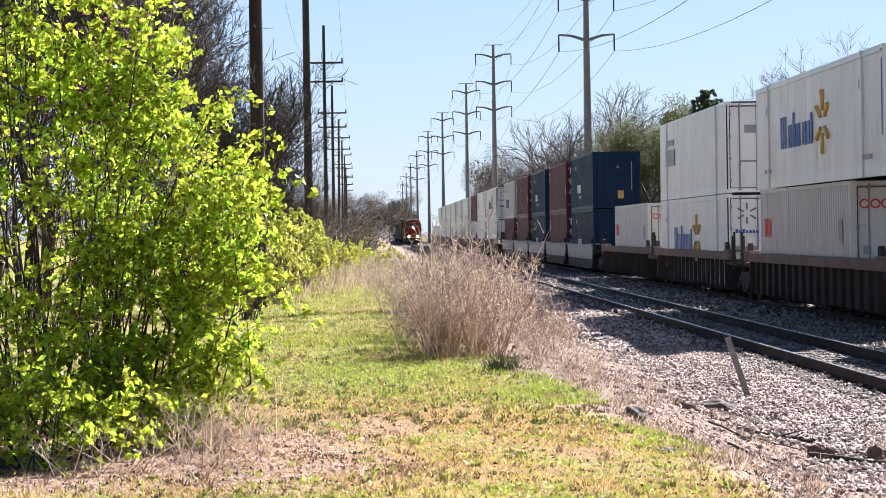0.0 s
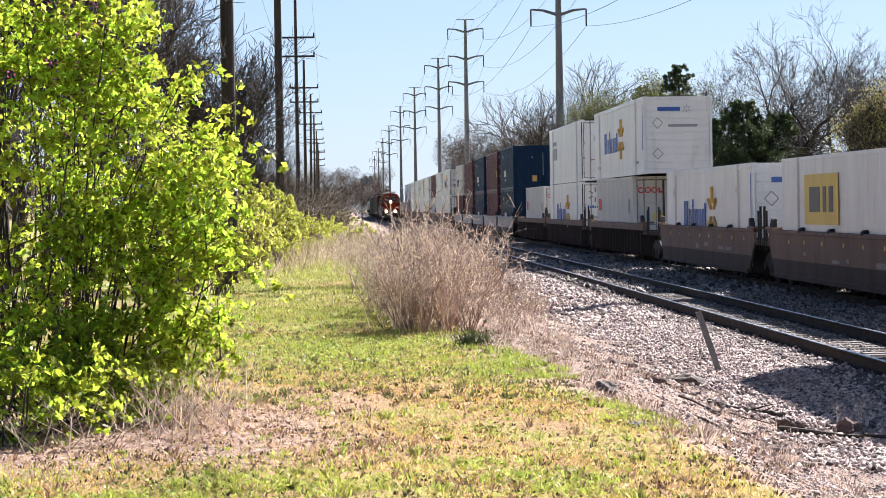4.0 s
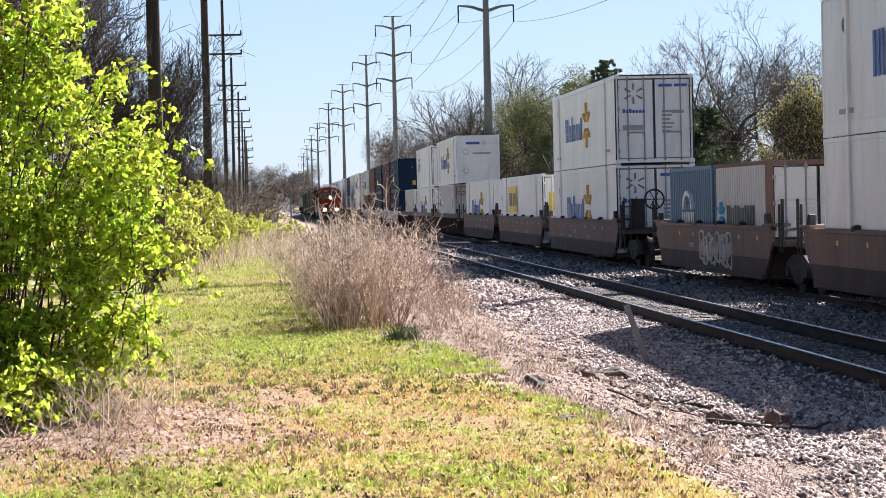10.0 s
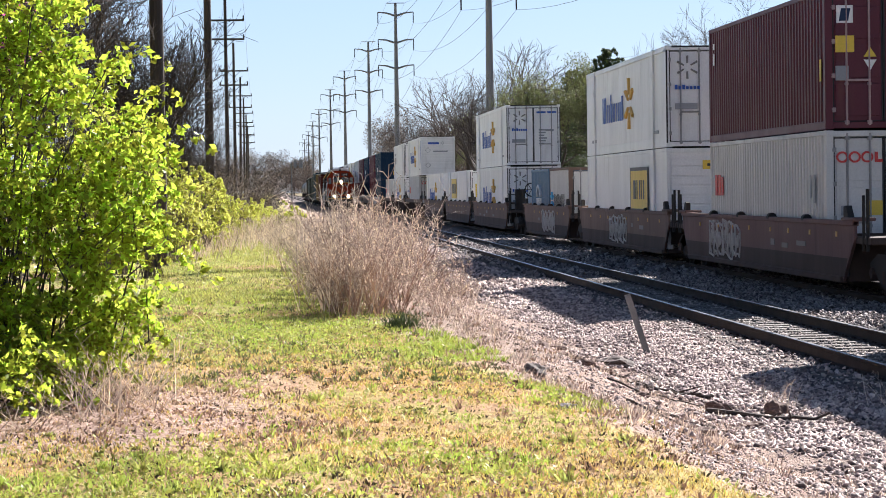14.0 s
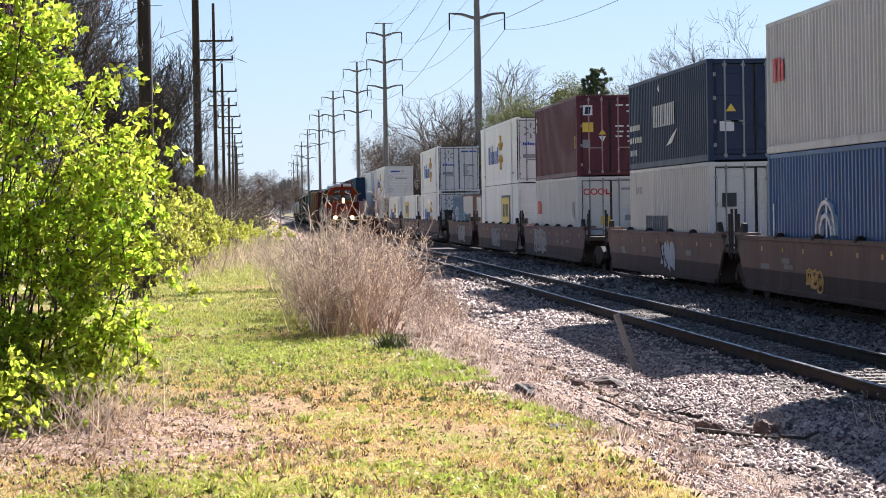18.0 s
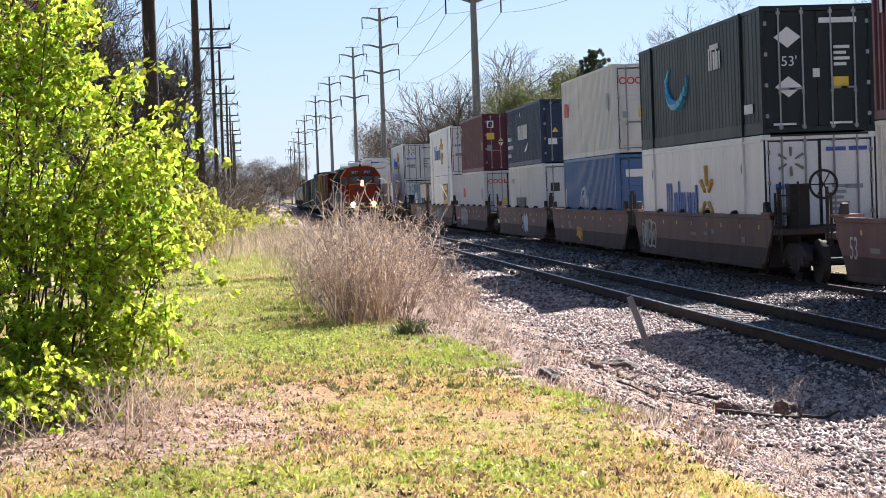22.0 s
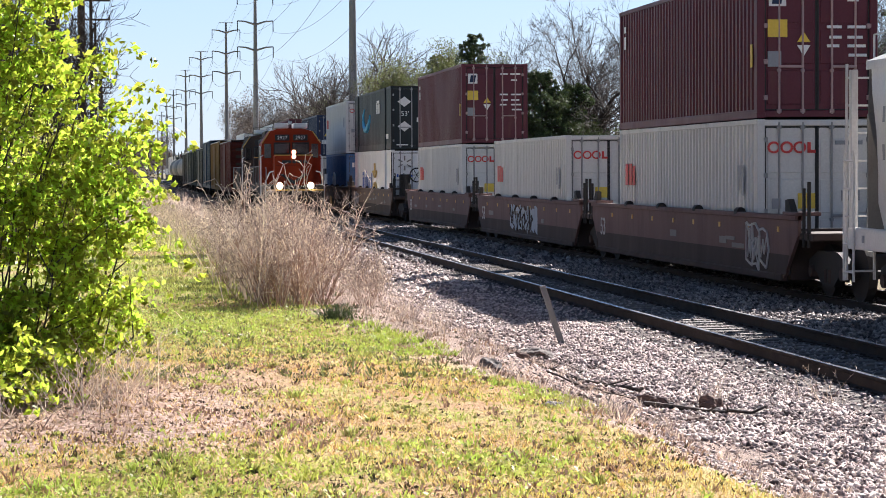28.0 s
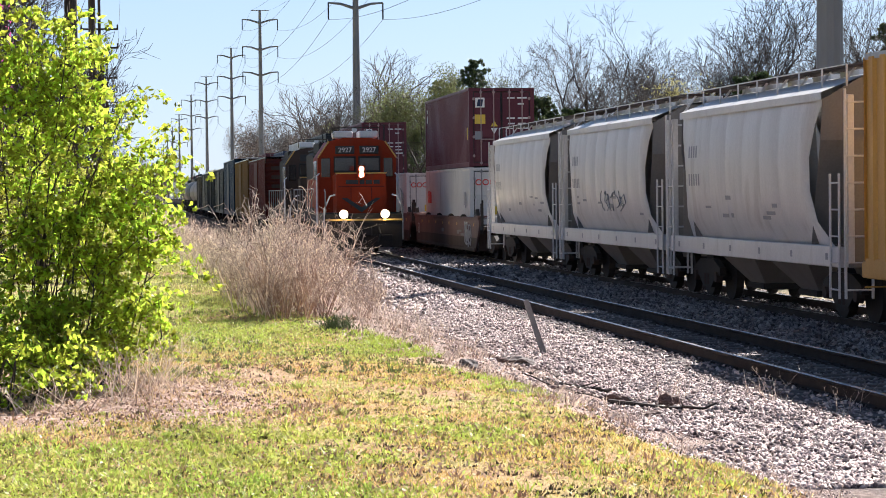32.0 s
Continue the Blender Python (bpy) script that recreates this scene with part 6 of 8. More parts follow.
def truck(parent, y, base=1.75):
    """A freight bogie: two wheelsets, side frames and springs."""
    t = part("bogie_bolster", Geo().bbox(-1.0, y - 0.2, 0.45, 1.0, y + 0.2, 0.78, 0.03), SOOT, parent)
    for s in (-1, 1):
        x = s * 1.0
        prof = [(y - base / 2 - 0.22, 0.50), (y - base / 2 - 0.2, 0.66), (y - 0.55, 0.84), (y + 0.55, 0.84), (y + base / 2 + 0.2, 0.66), (y + base / 2 + 0.22, 0.50), (y + base / 2 - 0.2, 0.46), (y + 0.32, 0.22), (y - 0.32, 0.22), (y - base / 2 + 0.2, 0.46)]
        part("side_frame", Geo().sweep(prof, x - 0.07, x + 0.07, axis=0), SOOT, t)
        part("spring_pack", Geo().tube((x + s * 0.02, y - 0.12, 0.28), (x + s * 0.02, y - 0.12, 0.52), 0.08, n=8).tube((x + s * 0.02, y + 0.12, 0.28), (x + s * 0.02, y + 0.12, 0.52), 0.08, n=8), RUST_DARK, t)
    for s in (-1, 1):
        wheelset(parent, y + s * base / 2)


def scrawl(g, x, y, z, w, h, seed, thick=0.05):
    """Loops of spray paint laid on a side, as curved strokes."""
    rs = random.Random(seed)
    cy = y
    for _ in range(max(2, int(w / 0.45))):
        pts, a = [], rs.uniform(0, 6)
        for k in range(7):
            u = k / 6
            pts.append((x, cy + rs.uniform(-0.2, 0.2) + 0.22 * math.sin(a + u * 5), z + h * (u if rs.random() < 0.8 else rs.random())))
        for p, q in zip(pts, pts[1:]):
            g.tube(p, q, thick * rs.uniform(0.6, 1.3), n=4, caps=False)
        cy -= 0.42
    return g


def well_car(L, pitch, mat, kind="smooth", graff=None, wheel=False, seed=0, end_truck=False):
    """One unit of an articulated well car: y from 0 to pitch, the well L long in the middle."""
    rs = random.Random(seed)
    t = thing("well_car", {"smooth": "brown weathered steel well car with sprayed scrawls", "ribbed": "dark well car with ribbed sides and brown top sill", "grey": "grey-brown well car with notched lower sides"}[kind], "rail car", "rail cars of the freight train")
    y0 = (pitch - L) / 2
    y1 = y0 + L
    zt, zb = 1.46, 0.27
    for s in (-1, 1):
        x = s * 1.36
        if kind == "ribbed":
            side = part("side_sill", Geo().bbox(x - 0.08, y0 - 0.9, zt - 0.26, x + 0.08, y1 + 0.9, zt, 0.015), RUST, t, "brown upper sill")
            part("side_wall", Geo().box(x - s * 0.12 - 0.015, y0, zb, x - s * 0.12 + 0.015, y1, zt - 0.24), SOOT, side)
            n = int(L / 0.95)
            for k in range(n + 1):
                y = y0 + L * k / n
                part("rib", Geo().bbox(x - 0.06, y - 0.05, zb, x + 0.06, y + 0.05, zt - 0.25, 0.01), RUST_DARK, side)
        else:
            m2 = mat
            prof = [(y0 - 0.75, zt - 0.36), (y0 - 0.75, zt), (y1 + 0.75, zt), (y1 + 0.75, zt - 0.36), (y1 - 0.15, zb), (y0 + 0.15, zb)]
            side = part("side_wall", Geo().sweep(prof, x - 0.03, x + 0.03, axis=0), m2, t, "weathered side wall of the well")
            part("top_chord", Geo().bbox(x - 0.07, y0 - 0.75, zt - 0.09, x + 0.07, y1 + 0.75, zt + 0.01, 0.015), m2, side)
            part("bottom_chord", Geo().bbox(x - 0.075, y0 + 0.15, zb - 0.03, x + 0.075, y1 - 0.15, zb + 0.10, 0.02), RUST_DARK, side)
            part("lower_side", Geo().quad((x + s * 0.034, y0 + 0.0, zb + 0.08), (x + s * 0.034, y1 - 0.0, zb + 0.08), (x + s * 0.034, y1 + 0.25, zb + 0.46), (x + s * 0.034, y0 - 0.25, zb + 0.46)), RUST_DARK, side, "darker brown lower band")
            if s < 0:
                for k in range(int(L / 2.0)):
                    y = y0 + 0.6 + k * 2.0 + rs.uniform(-0.2, 0.2)
                    part("reflector", Geo().box(x - 0.045, y, zt - 0.32, x - 0.03, y + 0.10, zt - 0.22), GOLD_INK, side, "small dull yellow reflector")
                for k in range(4):
                    y = y0 + L * rs.uniform(0.1, 0.85)
                    z = rs.uniform(0.75, 0.95)
                    part("stencil", Geo().box(x - 0.042, y, z, x - 0.03, y + rs.uniform(0.3, 0.9), z + rs.uniform(0.06, 0.14)), HOPPER_DARK, side, "worn stencilled mark as a bar")
                if seed in (29, 30, 31):
                    lettering("53", 0.62, GRAFFITI, side, pose(x - 0.036, y1 - 0.55, 0.86, 90, 0, -90), name="stencilled_number")
                if graff:
                    gm, ya, wd, hh = graff
                    cy, paint_layer = y0 + L * ya + 0.3, Geo()
                    while cy > y0 + L * ya - wd:            # letter-like outlines and strokes
                        wl = rs.uniform(0.45, 0.75)
                        lo, hi = 0.40 + rs.uniform(0, 0.12), 0.45 + hh * rs.uniform(0.8, 1.0)
                        ring_pts = [(cy - wl * u + rs.uniform(-0.06, 0.06), lo + (hi - lo) * v + rs.uniform(-0.06, 0.06)) for u, v in ((0, 0.1), (0.1, 0.6), (0.0, 0.95), (0.5, 1.0), (0.9, 0.9), (1.0, 0.5), (0.9, 0.0), (0.45, 0.05))]
                        if gm is GRAFFITI_BLUE:
                            paint_layer.quad(*[(x - 0.041, a, b) for a, b in ring_pts])
                        else:
                            paint_layer.rod([(x - 0.036, a, b) for a, b in ring_pts + ring_pts[:1]], 0.030, n=4)
                            paint_layer.rod([(x - 0.036, cy - wl * u, lo + (hi - lo) * v) for u, v in ((0.2, 0.2), (0.45, 0.7), (0.55, 0.3), (0.8, 0.75))], 0.022, n=4)
                        cy -= wl * 0.86
                    tagged(part("sprayed_paint", paint_layer, gm, side, "pale sprayed shapes without readable letters"), kind="stuff")
                    tagged(part("scrawl", scrawl(Geo(), x - 0.044, y0 + L * ya, 0.45, wd, hh * 0.9, seed + 3, 0.022), RUST_DARK if gm is GRAFFITI_BLUE else gm, side, "sprayed scrawl without readable letters"), kind="stuff")
    part("well_floor", Geo().box(-1.3, y0, zb, 1.3, y1, zb + 0.09), RUST_DARK, t)
    for y, d in ((y0 - 0.02, -1), (y1 + 0.02, 1)):
        part("bulkhead", Geo().box(-1.3, y - 0.04, zb, 1.3, y + 0.04, zt - 0.25), RUST_DARK, t)
        far = y + d * (pitch - L) / 2
        part("end_platform", Geo().bbox(-1.35, min(y, far), 1.02, 1.35, max(y, far), 1.16, 0.02), RUST_DARK, t)
        part("side_ledge", Geo().bbox(-1.46, min(y, y + d * 0.9), zt, -1.0, max(y, y + d * 0.9), zt + 0.07, 0.015), mat if kind != "ribbed" else RUST, t)
        part("container_guide", Geo().sweep([(y + d * 0.05, zt), (y + d * 0.05, zt + 0.28), (y + d * 0.22, zt + 0.30), (y + d * 0.5, zt)], -1.42, -1.30, axis=0), SOOT, t)
        part("stanchion", Geo().tube((-1.34, far - d * 0.25, 0.9), (-1.34, far - d * 0.25, zt + 0.62), 0.035, n=6).tube((-1.34, far - d * 0.55, 0.9), (-1.34, far - d * 0.55, zt + 0.5), 0.03, n=6), SOOT, t)
    if kind == "smooth":
        for k in range(4):
            y = y0 + L * (0.2 + 0.2 * k)
            part("container_guide", Geo().tube((-1.34, y - 0.10, zt), (-1.34, y + 0.10, zt), 0.10, n=10), SOOT, t)
    truck(t, 0.0)
    if end_truck:
        truck(t, pitch)
    if wheel:
        hw = part("brake_stand", Geo().bbox(-1.05, 0.35, 1.1, -0.6, 0.75, 2.15, 0.03), SOOT, t, "black hand-brake stand")
        ring = [(-0.3 + 0.31 * math.cos(2 * math.pi * i / 20), 0.3, 2.12 + 0.31 * math.sin(2 * math.pi * i / 20)) for i in range(21)]
        rim = part("hand_wheel", Geo().rod(ring, 0.03), SOOT, t, "black hand-brake wheel")
        for i in range(3):
            c, d = 0.31 * math.cos(math.pi * i / 3), 0.31 * math.sin(math.pi * i / 3)
            part("spoke", Geo().tube((-0.3 - c, 0.3, 2.12 - d), (-0.3 + c, 0.3, 2.12 + d), 0.02, n=4), SOOT, rim)
        part("ladder", Geo().rod([(-1.3, 0.2, 0.5), (-1.3, 0.2, 2.2)], 0.025).rod([(-0.9, 0.2, 0.5), (-0.9, 0.2, 2.2)], 0.025).rod([(-1.3, 0.2, 1.5), (-0.9, 0.2, 1.5)], 0.02).rod([(-1.3, 0.2, 1.9), (-0.9, 0.2, 1.9)], 0.02).rod([(-1.3, 0.2, 1.1), (-0.9, 0.2, 1.1)], 0.02), SOOT, t)
    return t


def put_car(t, y):
    t.matrix_basis = pose(CX2, y, fall(CX2))
    MOVING.append((t, CX2, y, float(fall(CX2)), 0))
    return t


# containers: kind, nearer end at 0 s, level
LOAD = [("plain_white", 395, 0), ("plain_white", 375.5, 0), ("plain_white", 356, 0), ("plain_white", 356, 1), ("plain_white", 336.5, 0), ("plain_white", 336.5, 1), ("plain_white", 317, 0), ("plain_white", 317, 1), ("yellow_sign", 297.5, 0), ("plain_white", 297.5, 1), ("plain_white", 278, 0), ("dark_panel", 278, 1), ("yellow_sign", 258.5, 0), ("plain_white", 258.5, 1),
        ("grey_red", 240.5, 0), ("burgundy", 240.5, 1), ("plain_white", 220, 0), ("dark_panel", 220, 1), ("plain_white", 200, 0), ("retail", 200, 1),
        ("grey_dark", 177.2, 1), ("burgundy", 177.2, 0), ("burgundy", 161.0, 0), ("burgundy", 161.0, 1), ("dark_blue", 145.2, 0), ("dark_blue", 145.2, 1), ("burgundy", 129.5, 0), ("burgundy", 129.5, 1), ("dark_blue", 113.9, 0), ("dark_blue", 113.9, 1),
        ("grey_red", 91.5, 0), ("retail", 70.4, 0), ("dark_panel", 70.4, 1), ("grey_red", 52.6, 0), ("reefer", 48.71, 1),
        ("reefer", 26.6, 0), ("yellow_sign", 6.2, 0), ("retail", -14.01, 0), ("retail", -14.01, 1), ("small_blue", -29.5, 0), ("small_grey", -35.9, 0),
        ("framed_sign", -57.77, 0), ("retail", -57.77, 1), ("grey_red", -75.93, 0), ("burgundy", -75.93, 1), ("grey_dark", -99.66, 0), ("navy", -99.66, 1),
        ("blue", -118.52, 0), ("grey_red", -118.52, 1), ("retail", -140.3, 0), ("parcel", -140.3, 1), ("grey_red", -161.47, 0), ("burgundy", -161.47, 1), ("grey_red", -180.9, 0),
        ("grey_red", -199.93, 0), ("burgundy", -199.93, 1)]
for kind, y, lv in LOAD:
    put_container(kind, y, lv)

# well cars under them: nearer pivot, pitch, well length
CARS = [(393.0, 19.5, 16.6, RUST, "smooth", None, 1), (373.5, 19.5, 16.6, RUST, "smooth", None, 2), (354.0, 19.5, 16.6, RUST, "smooth", None, 3), (334.5, 19.5, 16.6, RUST, "smooth", None, 4), (315.0, 19.5, 16.6, RUST, "smooth", None, 5), (295.5, 19.5, 16.6, RUST, "smooth", None, 6),
        (276.0, 19.5, 16.6, RUST, "smooth", None, 7), (256.5, 19.5, 16.6, RUST, "smooth", None, 8), (237.6, 18.9, 16.6, RUST, "smooth", None, 9), (217.8, 19.8, 16.6, RUST, "smooth", None, 10), (198.0, 19.8, 16.6, RUST, "smooth", None, 11),
        (175.4, 15.9, 12.6, GREY_INK, "grey", None, 12), (159.4, 15.9, 12.6, GREY_INK, "grey", None, 13), (143.6, 15.8, 12.6, GREY_INK, "grey", None, 14), (127.8, 15.8, 12.6, GREY_INK, "grey", None, 15), (112.0, 15.8, 12.6, GREY_INK, "grey", None, 16),
        (88.6, 20.4, 16.6, SOOT, "ribbed", None, 17), (68.6, 20.0, 16.6, SOOT, "ribbed", None, 18), (47.0, 20.6, 16.6, SOOT, "ribbed", None, 19),
        (24.9, 19.9, 16.6, RUST, "smooth", None, 20), (4.6, 20.2, 16.6, RUST, "smooth", None, 21), (-15.7, 20.2, 16.6, RUST, "smooth", None, 22),
        (-38.2, 17.2, 13.6, RUST, "smooth", (GRAFFITI, 0.55, 3.6, 0.85), 23), (-59.4, 20.2, 16.8, RUST, "smooth", (GRAFFITI, 0.6, 2.6, 0.85), 24), (-79.8, 20.2, 16.6, RUST2, "smooth", (GRAFFITI, 0.8, 3.4, 0.95), 25),
        (-103.2, 20.2, 16.6, RUST, "smooth", (GRAFFITI_BLUE, 0.45, 1.2, 0.8), 26), (-122.4, 19.2, 16.4, RUST, "smooth", (GOLD_INK, 0.62, 1.0, 0.4), 27), (-142.0, 19.6, 16.6, RUST, "smooth", (GRAFFITI, 0.95, 1.3, 0.8), 28),
        (-165.4, 19.6, 16.0, RUST2, "smooth", None, 29), (-184.5, 19.1, 16.0, RUST2, "smooth", (GRAFFITI_BLUE, 0.62, 4.2, 0.85), 30), (-203.9, 19.4, 16.4, RUST2, "smooth", (GRAFFITI, 0.14, 0.9, 0.9), 31)]
for y, p, L, m, kind, gr, sd in CARS:
    put_car(well_car(L, p, m, kind, gr, wheel=sd in (22, 28, 11), seed=sd, end_truck=sd in (22, 25, 28)), y)


def hopper_car(L, label, seed):
    """A covered hopper with curved sides, running boards, ladders and outlet bays; y from 0 to L."""
    t = thing("hopper_car", label, "rail car", "rail cars of the freight train")
    y0, y1 = 1.35, L - 1.35
    half = [(1.28, 1.30), (1.50, 1.75), (1.58, 2.3), (1.60, 2.9), (1.57, 3.5), (1.50, 3.92)]
    roof = [(1.30, 4.10), (0.75, 4.33), (0.3, 4.42)]
    ringp = [(-a, b) for a, b in half] + [(-a, b) for a, b in roof] + [(a, b) for a, b in reversed(roof)] + [(a, b) for a, b in reversed(half)]
    n, ins = 8, 0.014
    # each side a bowed shell with seams
    for s in (-1, 1):
        P = [(s * x, z) for x, z in half]
        rings = []
        for k in range(n):
            a, b = y0 + (y1 - y0) * k / n, y0 + (y1 - y0) * (k + 1) / n
            rings += [[(x - s * ins, a, z) for x, z in P], [(x, a + 0.06, z) for x, z in P], [(x, b - 0.06, z) for x, z in P]]
        rings.append([(x - s * ins, y1, z) for x, z in P])
        # the ends are cut in a hollow curve
        bow = lambda z: 0.62 * max(0.0, 1 - ((z - 2.55) / 1.3) ** 2)
        rings = [[(x, min(max(y, y0 + bow(z)), y1 - bow(z)), z) for x, y, z in r] for r in rings]
        part("side_shell", Geo().loft(rings, closed=False, caps=False), HOPPER, t, "pale grey bowed steel side", smooth=True)
    gr = Geo()
    R = [(-1.56, 3.90), (-1.56, 4.04), (-1.30, 4.14), (-0.75, 4.34), (-0.3, 4.43), (0.3, 4.43), (0.75, 4.34), (1.30, 4.14), (1.56, 4.04), (1.56, 3.90)]
    gr.loft([[(x, y, z) for x, z in R] for y in (y0 - 0.05, y1 + 0.05)], closed=False, caps=False)
    part("roof", gr, HOPPER, t, "pale rounded roof")
    # sloped end sheets, set back under the roof; shade there is in their dark grey
    for y, d in ((y0, 1), (y1, -1)):
        E = [[(-1.52, y, 3.92), (1.52, y, 3.92)], [(-1.55, y + d * 0.02, 3.2), (1.55, y + d * 0.02, 3.2)], [(-1.45, y + d * 0.9, 1.35), (1.45, y + d * 0.9, 1.35)]]
        ge = Geo()
        for u, v in zip(E, E[1:]):
            ge.quad(u[0], u[1], v[1], v[0])
        ge.quad((-1.52, y, 3.92), (1.52, y, 3.92), (0.75, y, 4.34), (-0.75, y, 4.34))
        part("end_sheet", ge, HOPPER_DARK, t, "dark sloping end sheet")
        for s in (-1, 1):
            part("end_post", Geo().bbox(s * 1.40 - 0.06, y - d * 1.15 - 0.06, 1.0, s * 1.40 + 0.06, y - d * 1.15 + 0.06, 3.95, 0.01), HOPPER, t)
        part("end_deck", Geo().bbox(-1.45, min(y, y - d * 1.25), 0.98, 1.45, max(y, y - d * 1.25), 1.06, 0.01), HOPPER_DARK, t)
        part("end_panel", Geo().box(-1.34, y - d * 0.62 - 0.02, 1.05, 1.34, y - d * 0.62 + 0.02, 3.2), HOPPER_DARK, t, "dirty lower end bulkhead, darkened for shade")
        lad = Geo()
        for xx in (-1.50, -1.02):
            lad.rod([(xx, y - d * 1.2, 0.45), (xx, y - d * 1.2, 4.05)], 0.025)
        for k in range(8):
            lad.rod([(-1.50, y - d * 1.2, 0.6 + 0.46 * k), (-1.02, y - d * 1.2, 0.6 + 0.46 * k)], 0.018)
        part("ladder", lad, HOPPER, t, "end ladder")
        sl = Geo()
        for yy in (y - d * 1.1, y - d * 0.6):
            sl.rod([(-1.58, yy, 0.45), (-1.58, yy, 2.6)], 0.022)
        for k in range(5):
            sl.rod([(-1.58, y - d * 1.1, 0.6 + 0.46 * k), (-1.58, y - d * 0.6, 0.6 + 0.46 * k)], 0.016)
        pieces("ladder_bar", sl, HOPPER, t, "pale bar of the side ladder")
        truck(t, y + d * 0.35)
        part("coupler", Geo().bbox(-0.2, min(y - d * 1.2, y - d * 1.75), 0.72, 0.2, max(y - d * 1.2, y - d * 1.75), 0.98, 0.03), SOOT, t)
        part("air_hose", Geo().rod([(-0.4, y - d * 1.3, 0.8), (-0.4, y - d * 1.6, 0.45), (-0.2, y - d * 1.75, 0.5)], 0.03), SEAL, t)
    for s in (-1, 1):
        sill = part("side_sill", Geo().bbox(s * 1.50 - 0.05, 0.35, 0.98, s * 1.50 + 0.05, L - 0.35, 1.34, 0.015), HOPPER, t, "pale grey side sill")
        if s < 0:
            for k in range(6):
                y = 1.0 + k * (L - 2.2) / 5
                part("reflector", Geo().box(-1.556, y, 1.10, -1.55, y + 0.12, 1.22), GREY_INK, sill, "small stencil patch")
    # roof walk: grating on brackets, and hatches
    for x in (-0.62, 0.62):
        part("running_board", Geo().box(x - 0.26, 0.6, 4.52, x + 0.26, L - 0.6, 4.56), RUST_DARK, t, "grated roof walkway")
        bg = Geo()
        for k in range(9):
            y = 0.8 + (L - 1.6) * k / 8
            bg.rod([(x - 0.24 * (1 if x > 0 else -1) - (0.55 if x < 0 else -0.55), y, 4.12), (x, y, 4.54)], 0.03, n=4)
        pieces("walk_bracket", bg, HOPPER, t)
    rail = Geo()
    for k in range(9):
        y = 0.8 + (L - 1.6) * k / 8
        rail.rod([(-1.25, y, 4.12), (-1.25, y, 4.50)], 0.020, n=4)
    rail.rod([(-1.25, 0.8, 4.50), (-1.25, L - 0.8, 4.50)], 0.014, n=4)
    part("roof_rail", rail, HOPPER, t, "thin pale roof railing")
    for k in range(6):
        y = y0 + 0.8 + (y1 - y0 - 1.6) * k / 5
        part("hatch", Geo().tube((0, y, 4.40), (0, y, 4.56), 0.36, n=14), HOPPER, t, "round roof hatch")
    # outlet bays, in the same shade-darkened grey
    for cy in (L * 0.36, L * 0.64):
        V = [(-1.45, cy - 1.7, 1.30), (1.45, cy - 1.7, 1.30), (1.45, cy + 1.7, 1.30), (-1.45, cy + 1.7, 1.30)]
        B = [(-0.75, cy - 0.55, 0.42), (0.75, cy - 0.55, 0.42), (0.75, cy + 0.55, 0.42), (-0.75, cy + 0.55, 0.42)]
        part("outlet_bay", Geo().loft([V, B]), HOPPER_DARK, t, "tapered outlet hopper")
        part("outlet_gate", Geo().bbox(-0.8, cy - 0.6, 0.30, 0.8, cy + 0.6, 0.42, 0.02), SOOT, t)
    rs = random.Random(seed)

    def on_side(ya, yb, za, zb):
        """A flat printed patch that follows the bowed side."""
        xa, xb = (-float(np.interp(z, [p[1] for p in half], [p[0] for p in half])) - 0.006 for z in (za, zb))
        return Geo().quad((xa, ya, za), (xa, yb, za), (xb, yb, zb), (xb, ya, zb))

    for k, z in enumerate((3.15, 2.55)):
        for j in range(4 + k):
            y = y1 - 0.85 - j * 0.20
            part("stencil", on_side(y - 0.11, y, z - 0.11, z + 0.14), GREY_INK, t, "faded stencilled mark as a bar")
    for k in range(7):
        y, z = rs.uniform(y0 + 0.8, y1 - 1.2), rs.uniform(1.75, 2.2)
        part("stencil", on_side(y, y + rs.uniform(0.2, 0.6), z, z + rs.uniform(0.04, 0.1)), GREY_INK, t, "faded stencilled mark as a bar")
    if seed == 2:
        tagged(part("scrawl", scrawl(Geo(), -1.588, y0 + 5.4, 1.85, 3.4, 0.5, 77, 0.013), GREY_INK, t, "sprayed scrawl without readable letters"), kind="stuff")
    return t


for k, (y, lab) in enumerate(((-218.9, "pale grey covered hopper car with curved sides"), (-231.75, "pale grey covered hopper car with sprayed scrawls"), (-244.6, "pale grey covered hopper car with streaked panel seams"))):
    put_car(hopper_car(12.8, lab, k + 1), y)


